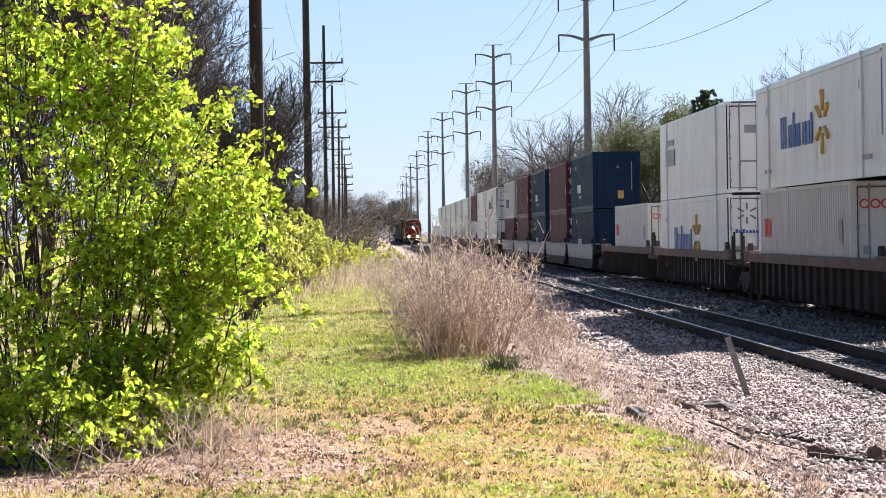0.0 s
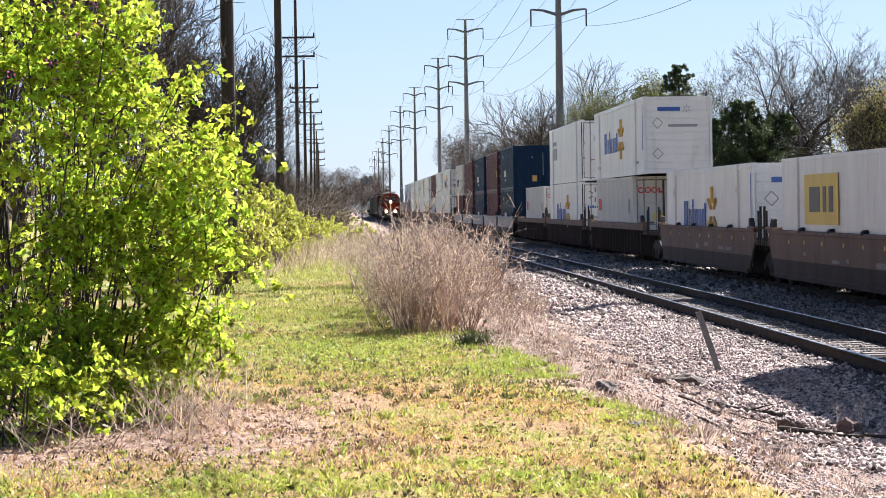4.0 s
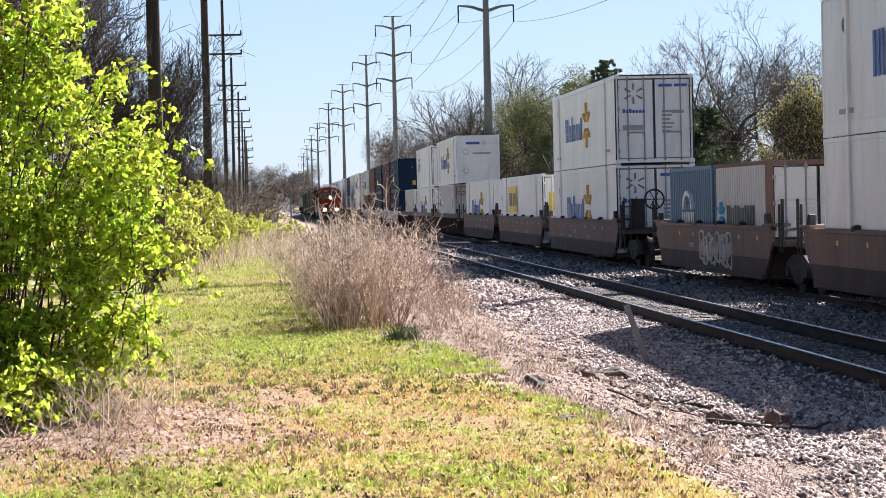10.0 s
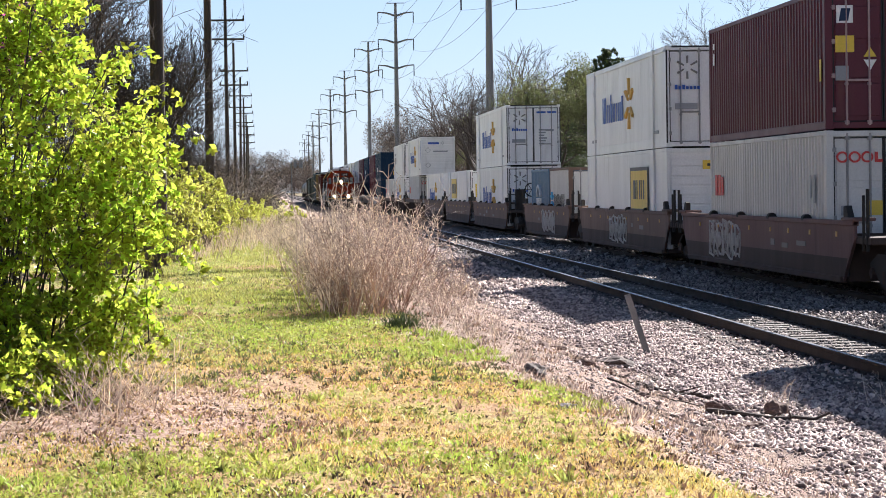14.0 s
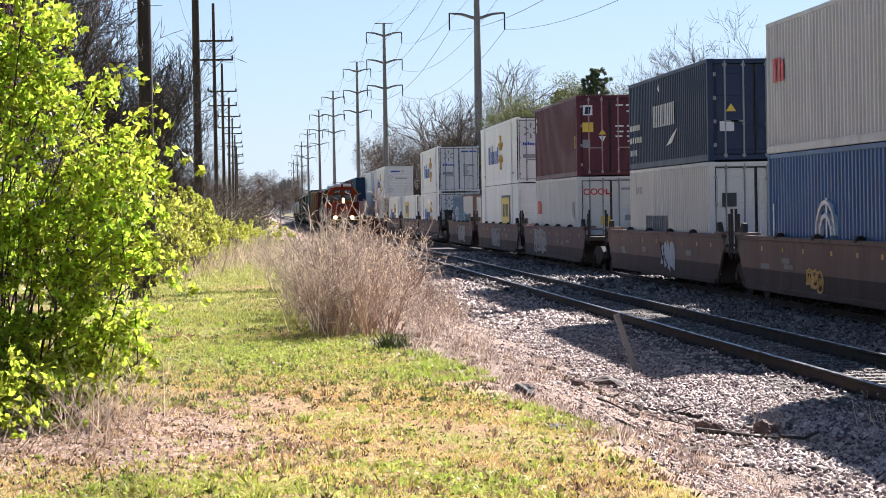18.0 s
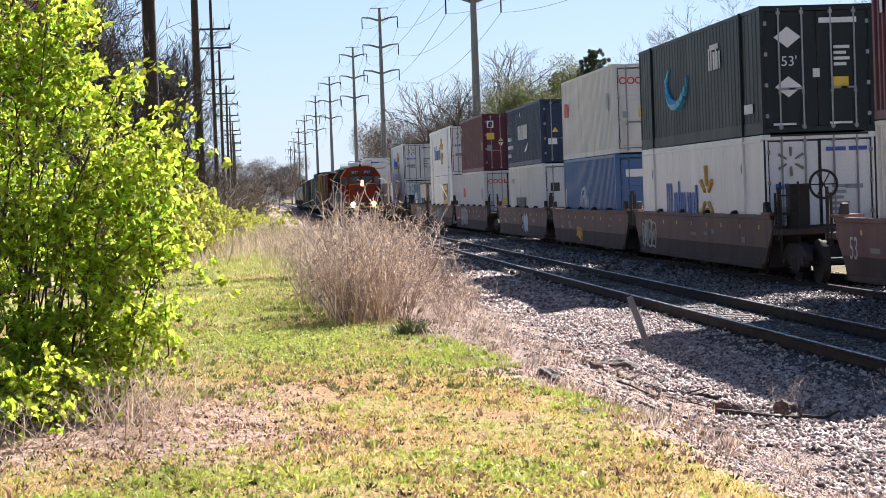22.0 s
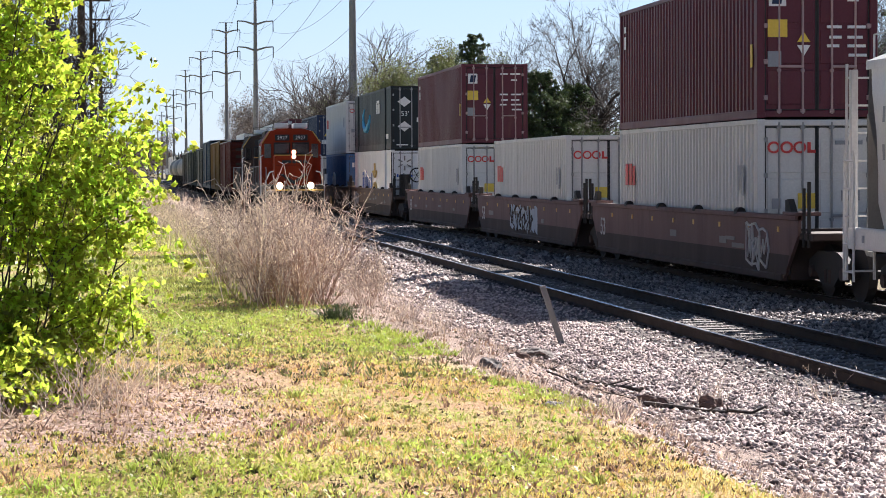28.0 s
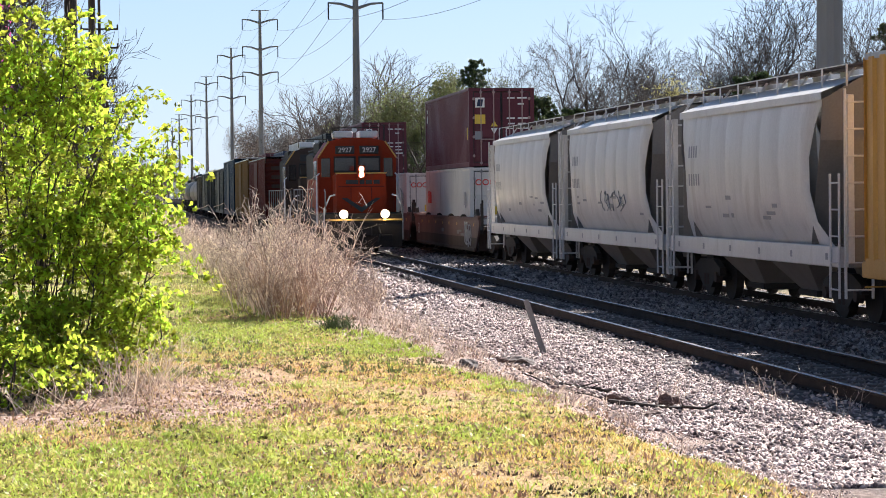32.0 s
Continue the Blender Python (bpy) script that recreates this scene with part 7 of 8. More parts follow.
def boxcar(L, mat, label, H=4.6, group="rail cars of the freight train", doors=True, roof=None):
    """A boxcar; y from 0 to L."""
    t = thing("boxcar", label, "rail car", group)
    y0, y1, w = 0.55, L - 0.55, 1.52
    for s in (-1, 1):
        part("side_wall", corrugated(s * (w + 0.05), y0, y1, 1.15, H - 0.1, 0.55, 0.05, s), mat, t, "ribbed steel side wall")
    for y, d in ((y0, -1), (y1, 1)):
        prof = [(y, 1.1)]
        for k in range(9):
            z = 1.2 + k * (H - 1.4) / 9
            prof += [(y, z), (y + d * 0.10, z + 0.08), (y + d * 0.10, z + 0.16), (y, z + 0.24)]
        prof.append((y, H - 0.02))
        part("end_wall", Geo().loft([[(x, a, b) for a, b in prof] for x in (-w, w)], closed=False, caps=False), mat, t, "corrugated end wall")
        lad = Geo()
        for k in range(8):
            lad.rod([(-w, y + d * 0.14, 0.7 + 0.45 * k), (-w + 0.5, y + d * 0.14, 0.7 + 0.45 * k)], 0.018, n=4)
        part("ladder", lad, mat, t)
        part("end_sill", Geo().bbox(-w, min(y, y + d * 0.3), 0.85, w, max(y, y + d * 0.3), 1.12, 0.02), mat, t)
        part("coupler", Geo().bbox(-0.2, min(y, y + d * 0.9), 0.72, 0.2, max(y, y + d * 0.9), 0.98, 0.03), SOOT, t)
        truck(t, y - d * 2.0)
    part("roof", Geo().sweep([(-w - 0.03, H - 0.14), (-w - 0.03, H - 0.04), (0, H + 0.08), (w + 0.03, H - 0.04), (w + 0.03, H - 0.14)], y0, y1), roof or GALV, t, "ridged metal roof")
    part("side_sill", Geo().bbox(-w - 0.04, y0, 0.85, -w + 0.04, y1, 1.18, 0.015).bbox(w - 0.04, y0, 0.85, w + 0.04, y1, 1.18, 0.015), mat, t)
    if doors:
        part("sliding_door", Geo().bbox(-w - 0.11, L / 2 - 1.5, 1.05, -w - 0.05, L / 2 + 1.5, H - 0.25, 0.01), mat, t, "sliding side door")
    g = Geo()
    for k in range(5):
        g.box(-w * 0.8, y0 - 0.115, H - 0.75 - 0.5 * k, -w * 0.8 + 0.9, y0 - 0.10, H - 0.55 - 0.5 * k)
    part("stencil", g, RUST_DARK, t, "dark stencilled marks as bars")
    return t


put_car(boxcar(17.5, YELLOW, "ochre yellow boxcar with ribbed end"), -262.6)


# ---- approaching train on the nearer track (origins: front end; y runs back from the camera) ----
def put_second(t, y):
    t.matrix_basis = pose(CX1, y, fall(CX1))
    MOVING.append((t, CX1, y, float(fall(CX1)), 1))
    return t


def locomotive(lead, body_mat, label):
    """A four-axle road switcher, short nose first; y from 0 (front coupler) to 18."""
    t = thing("locomotive", label, "locomotive", "engines of the approaching train")
    L = 18.0
    part("underframe", Geo().bbox(-1.5, 0.75, 1.12, 1.5, L - 0.75, 1.52, 0.03), SOOT, t)
    part("fuel_tank", Geo().sweep([(-1.25, 0.55), (-1.4, 0.75), (-1.4, 1.12), (1.4, 1.12), (1.4, 0.75), (1.25, 0.55)], 6.6, 11.2), SOOT, t)
    for y in (3.9, 14.0):
        truck(t, y, 2.75)
    # pilot and front steps
    part("pilot", Geo().bbox(-1.48, 0.62, 0.22, 1.48, 0.80, 1.20, 0.03).bbox(-1.1, 0.45, 0.22, 1.1, 0.66, 0.7, 0.03), SOOT, t, "black steel pilot")
    part("pilot_stripe", Geo().bbox(-1.5, 0.55, 1.24, 1.5, 0.62, 1.31, 0.01), GOLD_INK, t, "yellow stripe along the front sill")
    for s in (-1, 1):
        st = Geo()
        for k in range(4):
            st.bbox(min(s * 1.05, s * 1.52), 0.85, 0.32 + 0.28 * k, max(s * 1.05, s * 1.52), 1.15, 0.36 + 0.28 * k, 0.008)
        part("step_block", st, SOOT, t)
    part("coupler", Geo().bbox(-0.16, -0.05, 0.70, 0.16, 0.6, 1.0, 0.04).bbox(-0.24, -0.12, 0.66, 0.24, 0.12, 1.02, 0.05), SOOT, t, "front knuckle coupler")
    for s in (-1, 1):
        part("air_hose", Geo().rod([(s * 0.55, 0.5, 1.0), (s * 0.6, 0.3, 0.75), (s * 0.5, 0.25, 0.45)], 0.03), SEAL, t)
    # short nose
    nose = [(-0.98, 1.52), (-0.98, 3.0), (-0.90, 3.08), (0.90, 3.08), (0.98, 3.0), (0.98, 1.52)]
    n = part("nose", Geo().sweep(nose, 1.55, 3.1), body_mat, t, "low orange front hood")
    part("nose_seam", Geo().box(-0.42, 1.535, 1.75, -0.39, 1.55, 2.55).box(0.39, 1.535, 1.75, 0.42, 1.55, 2.55).box(-0.9, 1.535, 2.55, 0.9, 1.55, 2.58), MAROON, n)
    part("nose_ledge", Geo().bbox(-1.0, 1.5, 3.06, 1.0, 1.62, 3.11, 0.01), GOLD_INK, n, "pale ledge line along the top of the nose")
    part("nose_badge", Geo().box(-0.6, 1.530, 2.66, -0.12, 1.55, 2.82).box(-0.06, 1.530, 2.66, 0.12, 1.55, 2.82).box(0.18, 1.53, 2.66, 0.42, 1.55, 2.82).box(0.48, 1.53, 2.66, 0.72, 1.55, 2.82), BLACK_INK, n, "black brand word as plain shapes")
    part("nose_emblem", Geo().quad((-0.78, 1.53, 2.12), (0, 1.53, 1.56), (0.78, 1.53, 2.12), (0.55, 1.53, 2.12), (0, 1.53, 1.76), (-0.55, 1.53, 2.12)), BLACK_INK, n)
    # cab
    cab = [(-1.55, 1.52), (-1.55, 3.72), (-1.12, 4.36), (-0.55, 4.50), (0.55, 4.50), (1.12, 4.36), (1.55, 3.72), (1.55, 1.52)]
    c = part("cab", Geo().sweep(cab, 3.1, 5.35), body_mat, t, "orange cab with angled roof")
    for s in (-1, 1):
        part("windshield", Geo().bbox(min(s * 0.10, s * 0.88), 3.06, 3.18, max(s * 0.10, s * 0.88), 3.11, 3.72, 0.02), GLASS, c, "dark front window")
        part("side_windshield", Geo().bbox(min(s * 1.06, s * 1.42), 3.06, 2.95, max(s * 1.06, s * 1.42), 3.11, 3.70, 0.02), GLASS, c, "dark narrow front window")
        part("window_frame", Geo().bbox(min(s * 0.05, s * 0.93), 3.075, 3.13, max(s * 0.05, s * 0.93), 3.095, 3.77, 0.008), SEAL, c)
        part("number_board", Geo().bbox(min(s * 0.10, s * 0.86), 3.04, 3.86, max(s * 0.10, s * 0.86), 3.12, 4.18, 0.02), BLACK_INK, c, "black number board")
        if lead:
            lettering("2927", 0.27, WHITE_INK, c, pose(s * 0.48, 3.033, 4.01, 90, 0, 0))
        part("side_window", Geo().bbox(s * 1.56 - 0.02, 3.5, 2.85, s * 1.56 + 0.02, 4.9, 3.6, 0.02), GLASS, c, "dark side window")
        part("air_conditioner", Geo().bbox(min(s * 0.12, s * 0.88), 3.35, 4.50, max(s * 0.12, s * 0.88), 4.45, 4.78, 0.05), WHITE_TRIM, c, "white rooftop air-conditioning box")
        part("roof_edge", Geo().tube((s * 1.12, 3.07, 4.36), (s * 1.56, 3.07, 3.72), 0.03, n=6), GOLD_INK, c)
    part("antenna_rail", Geo().rod([(-0.92, 3.3, 4.5), (-0.92, 3.3, 4.9), (0.92, 3.3, 4.9), (0.92, 3.3, 4.5)], 0.02), SOOT, c)
    part("horn", Geo().tube((0.02, 4.7, 4.82), (0.02, 4.2, 4.84), 0.05, 0.11, n=10), STEEL, c)
    hl = part("headlight_housing", Geo().bbox(-0.16, 1.40, 2.86, 0.16, 1.58, 3.40, 0.03), body_mat, t, "headlight housing on the nose")
    if lead:
        for z in (3.02, 3.24):
            part("headlight", Geo().tube((0, 1.39, z), (0, 1.42, z), 0.095, n=14), LAMP_HOT, hl, "glowing headlight")
        for s in (-1, 1):
            part("ditch_light", Geo().tube((s * 0.80, 0.48, 1.50), (s * 0.80, 0.53, 1.50), 0.155, n=16), LAMP_HOT, t, "glowing ditch light")
            part("ditch_light_housing", Geo().tube((s * 0.80, 0.53, 1.50), (s * 0.80, 0.72, 1.50), 0.17, n=16), SOOT, t)
    # long hood with grilles, fans and stacks
    hood = [(-0.92, 1.52), (-0.92, 4.02), (-0.75, 4.18), (0.75, 4.18), (0.92, 4.02), (0.92, 1.52)]
    h = part("long_hood", Geo().sweep(hood, 5.35, L - 1.1), SOOT, t, "long grimy engine hood")
    for k in range(9):
        y = 5.6 + k * 1.2
        for s in (-1, 1):
            part("hood_door", Geo().bbox(s * 0.93 - 0.015, y, 1.7, s * 0.93 + 0.015, y + 1.05, 2.95, 0.01), body_mat, h)
    g = Geo()
    for s in (-1, 1):
        g.box(s * 0.94 - 0.02, 5.5, 3.15, s * 0.94 + 0.02, 8.4, 3.95).box(s * 0.94 - 0.02, 12.6, 2.95, s * 0.94 + 0.02, 16.2, 3.95)
    part("radiator_grille", g, SOOT, h, "black intake grilles")
    part("hood_top", Geo().bbox(-0.85, 5.4, 4.16, 0.85, L - 1.3, 4.26, 0.03), SOOT, h, "sooty hood roof")
    for y in (6.6, 13.2, 14.8):
        part("roof_fan", Geo().tube((0, y, 4.25), (0, y, 4.5), 0.62, n=18), SOOT, h)
    for y in (8.6, 10.6):
        part("exhaust_stack", Geo().bbox(-0.3, y - 0.25, 4.25, 0.3, y + 0.25, 4.7, 0.04), SOOT, h)
    part("dynamic_brake", Geo().bbox(-1.0, 9.2, 4.0, 1.0, 12.0, 4.48, 0.06), SOOT, h)
    # handrails
    for s in (-1, 1):
        g = Geo().rod([(s * 1.48, 0.75, 1.5), (s * 1.48, 0.75, 2.35), (s * 1.48, 1.1, 2.45)], 0.028)
        g.rod([(s * 1.48, 5.6, 2.5), (s * 1.48, L - 0.8, 2.5), (s * 1.48, L - 0.8, 1.5)], 0.025)
        for k in range(8):
            g.rod([(s * 1.48, 5.6 + 1.6 * k, 1.5), (s * 1.48, 5.6 + 1.6 * k, 2.5)], 0.022)
        part("handrail", g, TOWER, t, "grey side handrail")
        part("front_handrail", Geo().rod([(s * 1.52, 0.85, 0.5), (s * 1.52, 0.8, 1.7), (s * 1.30, 0.75, 2.2), (s * 1.1, 0.75, 2.25)], 0.03), WHITE_TRIM, t, "white grab rail")
        part("cab_handrail", Geo().rod([(s * 1.62, 3.0, 1.0), (s * 1.62, 3.0, 3.0), (s * 1.5, 3.05, 3.1)], 0.03), WHITE_TRIM, t, "white grab rail")
        part("walkway", Geo().bbox(min(s * 0.9, s * 1.52), 0.8, 1.50, max(s * 0.9, s * 1.52), L - 0.8, 1.55, 0.008), SOOT, t)
    return t


put_second(locomotive(True, ORANGE, "orange road-switcher locomotive with lit headlights"), 0.0)
put_second(locomotive(False, RUST_DARK, "dark grimy second locomotive behind the first"), 18.4)


def tank_car(L, mat, label):
    t = thing("tank_car", label, "rail car", "rail cars of the approaching train")
    g = Geo()
    rings = []
    for y, r in ((0.9, 0.55), (1.05, 1.05), (1.5, 1.42), (2.0, 1.5), (L - 2.0, 1.5), (L - 1.5, 1.42), (L - 1.05, 1.05), (L - 0.9, 0.55)):
        rings.append([(r * math.cos(2 * math.pi * k / 20), y, 2.72 + r * math.sin(2 * math.pi * k / 20)) for k in range(20)])
    part("tank", g.loft(rings), mat, t, "cylindrical steel tank", smooth=False)
    part("dome", Geo().tube((0, L / 2, 4.1), (0, L / 2, 4.55), 0.55, n=16), mat, t)
    part("platform_rail", Geo().rod([(-1.0, L / 2 - 1.2, 4.1), (-1.0, L / 2 - 1.2, 5.0), (-1.0, L / 2 + 1.2, 5.0), (-1.0, L / 2 + 1.2, 4.1)], 0.03), SOOT, t)
    part("sill", Geo().bbox(-0.5, 0.2, 0.95, 0.5, L - 0.2, 1.28, 0.02), SOOT, t)
    for y in (2.0, L - 2.0):
        part("saddle", Geo().bbox(-1.35, y - 0.3, 1.0, 1.35, y + 0.3, 1.75, 0.03), SOOT, t)
        truck(t, y)
    return t


SECOND = "rail cars of the approaching train"
y = 37.2
for L, fn in ((17.4, lambda: boxcar(17.4, MAROON, "dark red boxcar behind the engines", 4.4, SECOND)), (18.2, lambda: boxcar(18.2, OCHRE, "dull ochre boxcar with a pale roof", 4.6, SECOND, roof=WHITE)),
              (18.2, lambda: boxcar(18.2, TEAL, "dark blue high-cube boxcar with ribbed sides", 4.9, SECOND)), (17.4, lambda: boxcar(17.4, CHARCOAL, "black weathered boxcar with rusty sides", 4.5, SECOND)),
              (17.4, lambda: boxcar(17.4, SLATE_GREEN, "dark green weathered boxcar with ribbed sides", 4.5, SECOND)), (17.4, lambda: boxcar(17.4, CHARCOAL, "dark grey boxcar with a pale roof", 4.5, SECOND, roof=WHITE)), (17.4, lambda: boxcar(17.4, SOOT, "grimy black boxcar with ribbed end", 4.4, SECOND)),
              (16.0, lambda: tank_car(16.0, HOPPER_DARK, "pale grey tank car with a dome")), (16.0, lambda: tank_car(16.0, HOPPER_DARK, "pale grey tank car with a dome")), (16.0, lambda: tank_car(16.0, CHARCOAL, "black tank car with a dome")), (16.0, lambda: tank_car(16.0, HOPPER_DARK, "pale grey tank car with a dome")), (16.0, lambda: tank_car(16.0, CHARCOAL, "black tank car with a dome"))):
    put_second(fn(), y)
    y += L + 0.6

# ---- small things beside the track ----
p = thing("leaning_post", "grey galvanised steel channel post leaning in the ballast", "post", at=pose(5.19, 30.8, gz(5.19, 30.8) - 0.1, 4, -19, 0))
part("channel", Geo().sweep([(-0.040, -0.018), (-0.040, 0.026), (-0.030, 0.026), (-0.022, 0.0), (0.022, 0.0), (0.030, 0.026), (0.040, 0.026), (0.040, -0.018)], 0, 1.0), TOWER, p)
ch = [o for o in p.children][0]
ch.matrix_basis = pose(0, 0, 1.0, -90, 0, 0)


def boulder(name, label, x, y, sx, sy, sz, mat, seed, cat="rock"):
    rs = np.random.default_rng(seed)
    bm = bmesh.new()
    bmesh.ops.create_icosphere(bm, subdivisions=3, radius=1)
    for v in bm.verts:
        q = noise.noise(v.co * 1.7 + Vector((seed, 0, 0))) * 0.45 + noise.noise(v.co * 4.5) * 0.16
        v.co = Vector((v.co.x * sx, v.co.y * sy, v.co.z * sz)) * (1 + q)
    me = bpy.data.meshes.new(name)
    bm.to_mesh(me)
    bm.free()
    me.materials.append(mat)
    ob = new(name, me)
    ob.matrix_basis = pose(x, y, gz(x, y) + sz * 0.35, 0, 0, seed * 37 % 90)
    return tagged(ob, label, cat)


boulder("rock", "dark flat slab of rock in the gravel", 4.40, 28.8, 0.20, 0.36, 0.08, STONE, 3)
boulder("rock", "brown rounded stone beside a branch", 5.06, 22.4, 0.12, 0.12, 0.10, CLOD, 4)
boulder("rock", "dark clod of earth at the gravel's edge", 2.20, 19.0, 0.09, 0.2, 0.06, STONE, 5)
rc = random.Random(12)
for k in range(12):
    boulder("rock", "small dark clod on the bare strip", 3.1 + rc.random() * 1.6, 18.5 + k * 0.85 + rc.random() * 0.5, 0.05 + 0.05 * rc.random(), 0.08 + 0.12 * rc.random(), 0.03 + 0.03 * rc.random(), CLOD, 30 + k)
boulder("rock", "pale flat stone in the grass", 1.9, 14.6, 0.06, 0.09, 0.025, BALLAST_BED, 6)


def fallen_branch(x, y, length, r, turn, seed, label):
    rs = np.random.default_rng(seed)
    g = Geo()
    pts = []
    for k in range(9):
        u = k / 8
        px, py = x + math.cos(turn) * length * (u - 0.5) + rs.normal() * 0.05, y + math.sin(turn) * length * (u - 0.5) + rs.normal() * 0.09
        pts.append(Vector((px, py, gz(px, py) + r * 0.8 + abs(rs.normal()) * 0.02)))
    rings = []
    for k, q in enumerate(pts):
        d = (pts[min(k + 1, 8)] - pts[max(k - 1, 0)]).normalized()
        a = d.cross(Vector((0, 0, 1))).normalized()
        c = a.cross(d)
        w = r * (1 - 0.6 * k / 8)
        rings.append([tuple(q + (a * math.cos(2 * math.pi * i / 7) + c * math.sin(2 * math.pi * i / 7)) * w) for i in range(7)])
    g.loft(rings)
    ob = part("fallen_branch", g, BARK)
    for k in (2, 4, 6):
        part("side_twig", Geo().tube(pts[k], pts[k] + Vector((rs.normal() * 0.15, rs.normal() * 0.2, 0.08)), r * 0.4, r * 0.15, n=5), BARK, ob)
    return tagged(ob, label, "branch")


fallen_branch(4.86, 21.9, 1.25, 0.034, -0.55, 7, "dark dead branch lying on the gravel")
fallen_branch(4.40, 24.4, 0.9, 0.026, 2.8, 8, "thin dead branch half buried in gravel")
fallen_branch(4.2, 24.5, 1.1, 0.022, 2.6, 9, "thin dead stick on the gravel")
fallen_branch(3.6, 26.2, 0.9, 0.018, 2.4, 10, "thin dead stick on the gravel")

for k in range(6):
    fallen_branch(3.3 + rc.random() * 1.3, 18.5 + k * 1.5 + rc.random(), 0.35 + 0.4 * rc.random(), 0.010 + 0.008 * rc.random(), rc.uniform(-0.6, 0.9), 50 + k, "short dead stick on the bare strip")

# ---- ties: each its own part near the camera, the rest joined ----
tie_mesh = Geo().bbox(-1.3, -0.115, -0.36, 1.3, 0.115, -0.178, 0.012).mesh("tie")
tie_mesh.materials.append(TIE)
tie_plate = Geo().bbox(-GAUGE / 2 - 0.17, -0.10, -0.180, -GAUGE / 2 + 0.17, 0.10, -0.168, 0.003).bbox(GAUGE / 2 - 0.17, -0.10, -0.180, GAUGE / 2 + 0.17, 0.10, -0.168, 0.003)
for x in (-GAUGE / 2, GAUGE / 2):
    for u in (-0.10, 0.10):
        for w in (-0.06, 0.06):
            tie_plate.box(x + u - 0.015, w - 0.015, -0.17, x + u + 0.015, w + 0.015, -0.145)
plate_mesh = tie_plate.mesh("tie_plate")
plate_mesh.materials.append(RAIL)
rt = random.Random(3)
for tr, cx, y0, n in ((TRACK_NEAR, CX1, 15.0, 150), (TRACK_FAR, CX2, 22.0, 110)):
    for k in range(n):
        ob = new("tie", tie_mesh)
        ob.parent = tr
        ob.matrix_basis = pose(cx + rt.uniform(-0.04, 0.04), y0 + k * 0.53, rt.uniform(-0.006, 0.004), 0, 0, rt.uniform(-1.2, 1.2))
        pl = new("tie_plate", plate_mesh)
        pl.parent = ob
    g = Geo()
    for k in range(n, n + 700):
        y = y0 + k * 0.53
        g.box(cx - 1.3, y - 0.115, -0.36, cx + 1.3, y + 0.115, -0.18)
    tagged(part("far_ties", g, TIE, tr), kind="stuff")


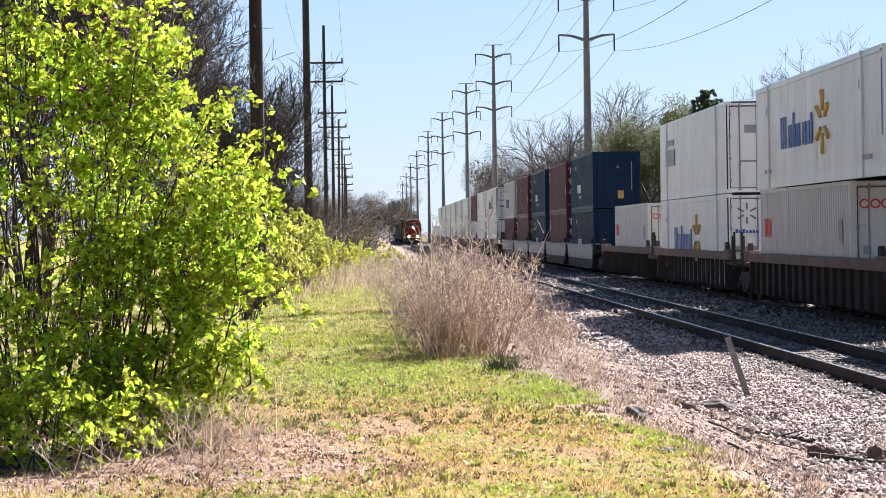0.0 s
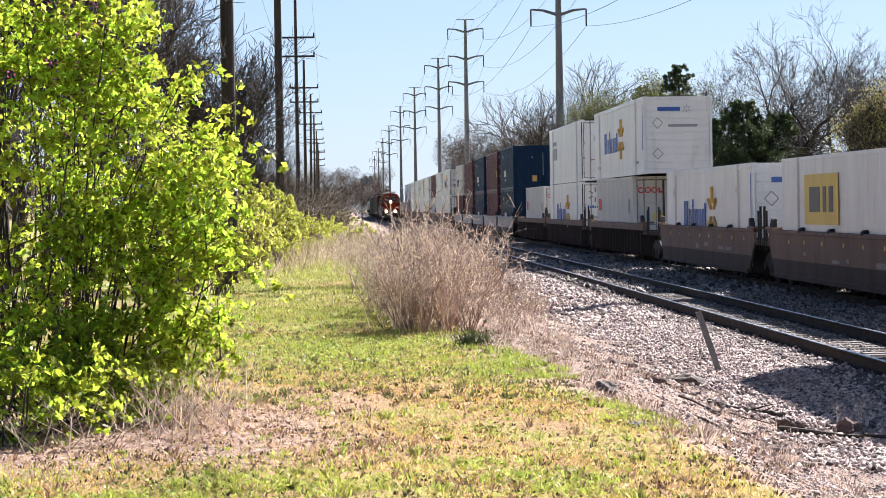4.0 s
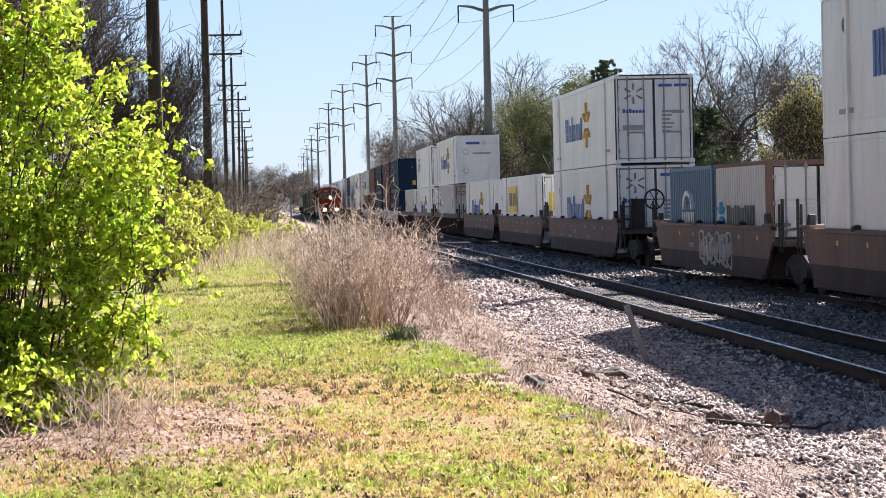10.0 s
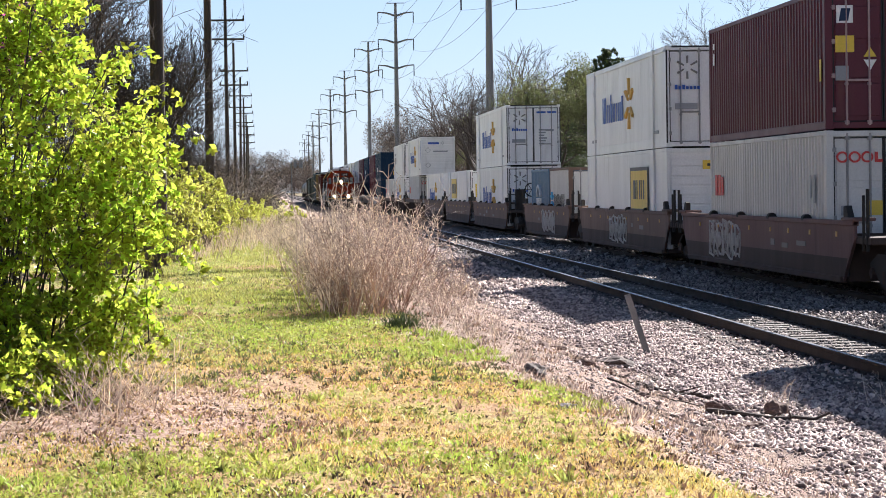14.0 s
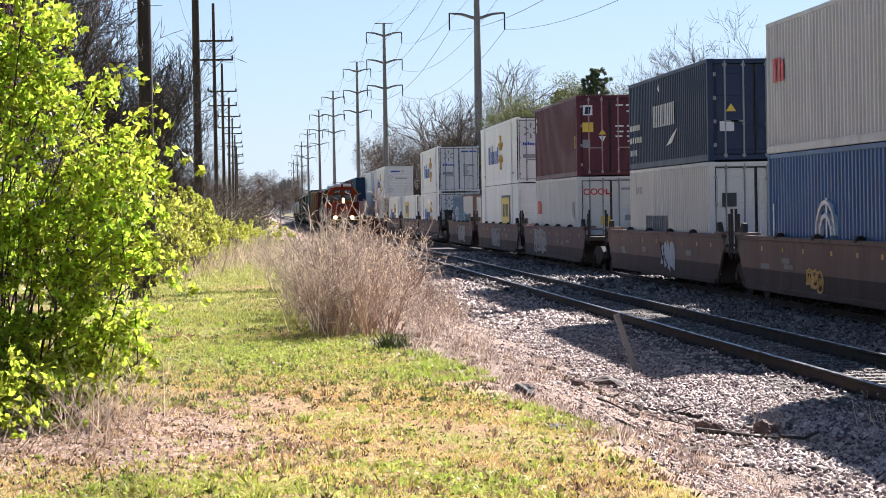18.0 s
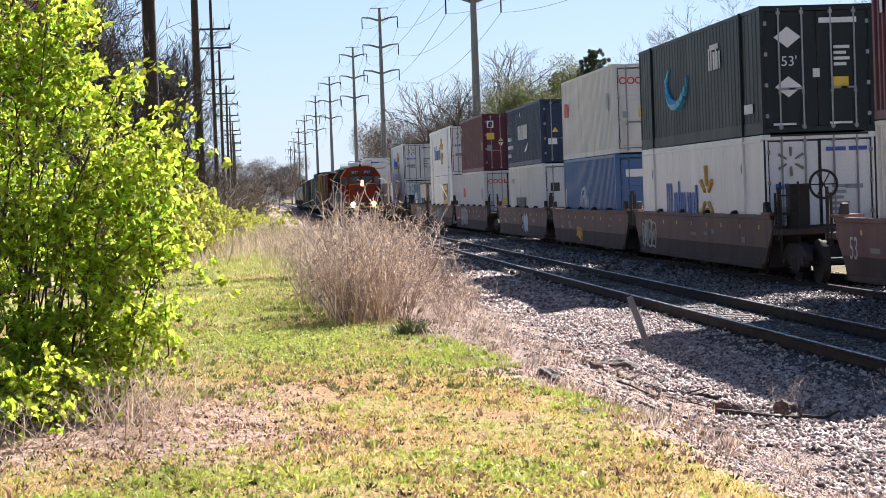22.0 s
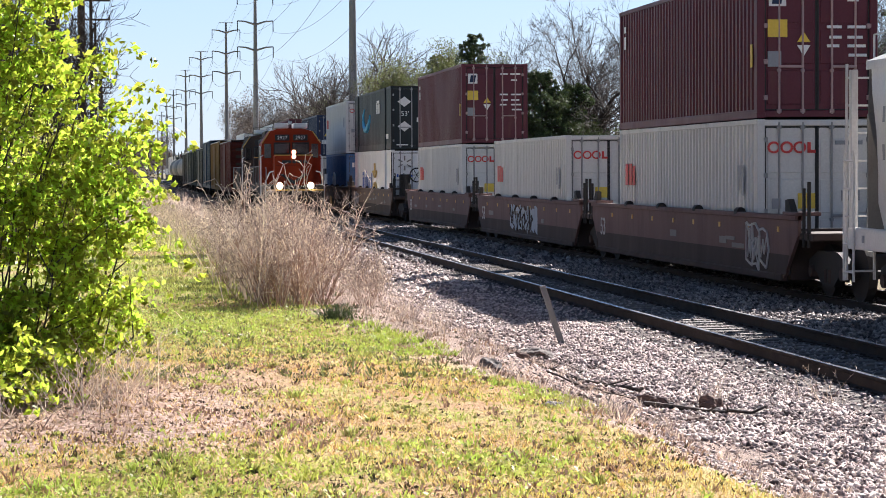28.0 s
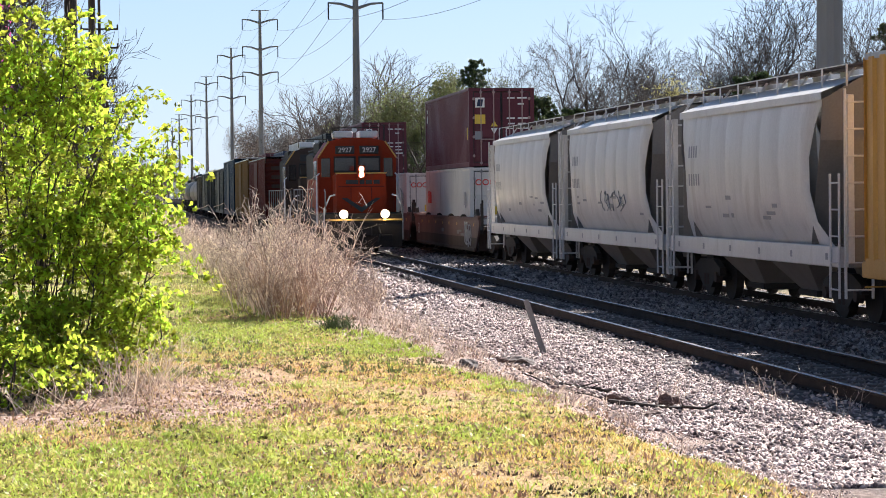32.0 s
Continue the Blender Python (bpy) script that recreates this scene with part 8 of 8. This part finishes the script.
# ---- loose ballast ----
def ballast(name, n, x0, x1, y0, y1, size, seed, power=1.0, zoff=0.0, label="loose angular granite ballast stones", mat=BALLAST, sparse=True):
    rs = np.random.default_rng(seed)
    x = rs.uniform(x0, x1, n)
    y = y0 + (y1 - y0) * rs.random(n) ** power
    if x0 < 3.6 and sparse:
        keep = rs.random(n) < ease(3.9, 5.5, x + 0.35 * np.sin(y * 1.3) + 0.25 * np.sin(x * 3 + y * 2.9)) + 0.015
        x, y = x[keep], y[keep]
        n = len(x)
    base = np.array([(1, 0, 0), (-1, 0, 0), (0, 1, 0), (0, -1, 0), (0, 0, 1), (0, 0, -1)], float)
    faces = np.array([(0, 2, 4), (2, 1, 4), (1, 3, 4), (3, 0, 4), (2, 0, 5), (1, 2, 5), (3, 1, 5), (0, 3, 5)])
    s = size * rs.uniform(0.45, 1.15, (n, 1, 1))
    V = base[None] * s * rs.uniform(0.6, 1.25, (n, 6, 1)) + rs.normal(size=(n, 6, 3)) * s * 0.28
    a, b = rs.uniform(0, 2 * np.pi, n), rs.uniform(-0.9, 0.9, n)
    ca, sa, cb, sb = np.cos(a), np.sin(a), np.cos(b), np.sin(b)
    X = V[:, :, 0] * ca[:, None] - V[:, :, 1] * sa[:, None]
    Y = V[:, :, 0] * sa[:, None] + V[:, :, 1] * ca[:, None]
    Y, Z = Y * cb[:, None] - V[:, :, 2] * sb[:, None], Y * sb[:, None] + V[:, :, 2] * cb[:, None]
    z = ground_z(x, y) + zoff + rs.uniform(-0.2, 0.9, n) * size * 0.6
    V = np.stack([X + x[:, None], Y + y[:, None], Z * 0.8 + z[:, None]], 2).reshape(-1, 3)
    F = (np.arange(n)[:, None, None] * 6 + faces[None]).reshape(-1, 3)
    ob = new(name, raw_mesh(name, V, F, mat))
    return tagged(ob, label, "ballast", kind="stuff")


ballast("ballast", 100000, 2.7, 6.3, 15, 45, 0.035, 21, 1.2)
ballast("ballast", 26000, 2.9, 6.3, 44, 110, 0.065, 22, 1.3)
ballast("gravel", 15000, 2.3, 4.7, 11, 32, 0.013, 27, 1.2, 0.0, label="fine gravel and crumbs of stone on bare soil", sparse=False)
# stones around the rails take the copy darkened for grime and train shade
GRIMY_SHADED = "grimy ballast stones between the rails, darkened for train shade"
ballast("ballast", 2600, 6.3, 7.05, 16, 60, 0.036, 26, 1.2, 0.0)
ballast("ballast", 31000, 8.7, 14.6, 18, 60, 0.042, 23, 1.3, 0.03, label=GRIMY_SHADED, mat=BALLAST_GRIMY_SHADED)
ballast("ballast", 11000, 6.6, 14.6, 58, 120, 0.075, 24, 1.3, 0.03, label=GRIMY_SHADED, mat=BALLAST_GRIMY_SHADED)
ballast("ballast", 9000, 7.17, 8.54, 18, 62, 0.034, 25, 1.2, 0.0, label=GRIMY_SHADED, mat=BALLAST_GRIMY_SHADED)


def motions():
    """Both trains: one draws away at a steady pace, the other comes nearer and slows a little."""
    times = [0, 4, 8, 12, 16, 20, 24, 28, 29, 30, 31, 32]
    for t, x, y, z, train in MOVING:
        if train == 0:
            rows = [(s, pose(x, y + V_STACK * s + 0.55 * max(0, s - 29), z)) for s in times]
        else:
            rows = [(s, pose(x, y + 416.5 - 11.9 * s + 0.0405 * s * s + 1.75 * max(0, s - 29), z)) for s in times]
        walk(t, rows)


motions()
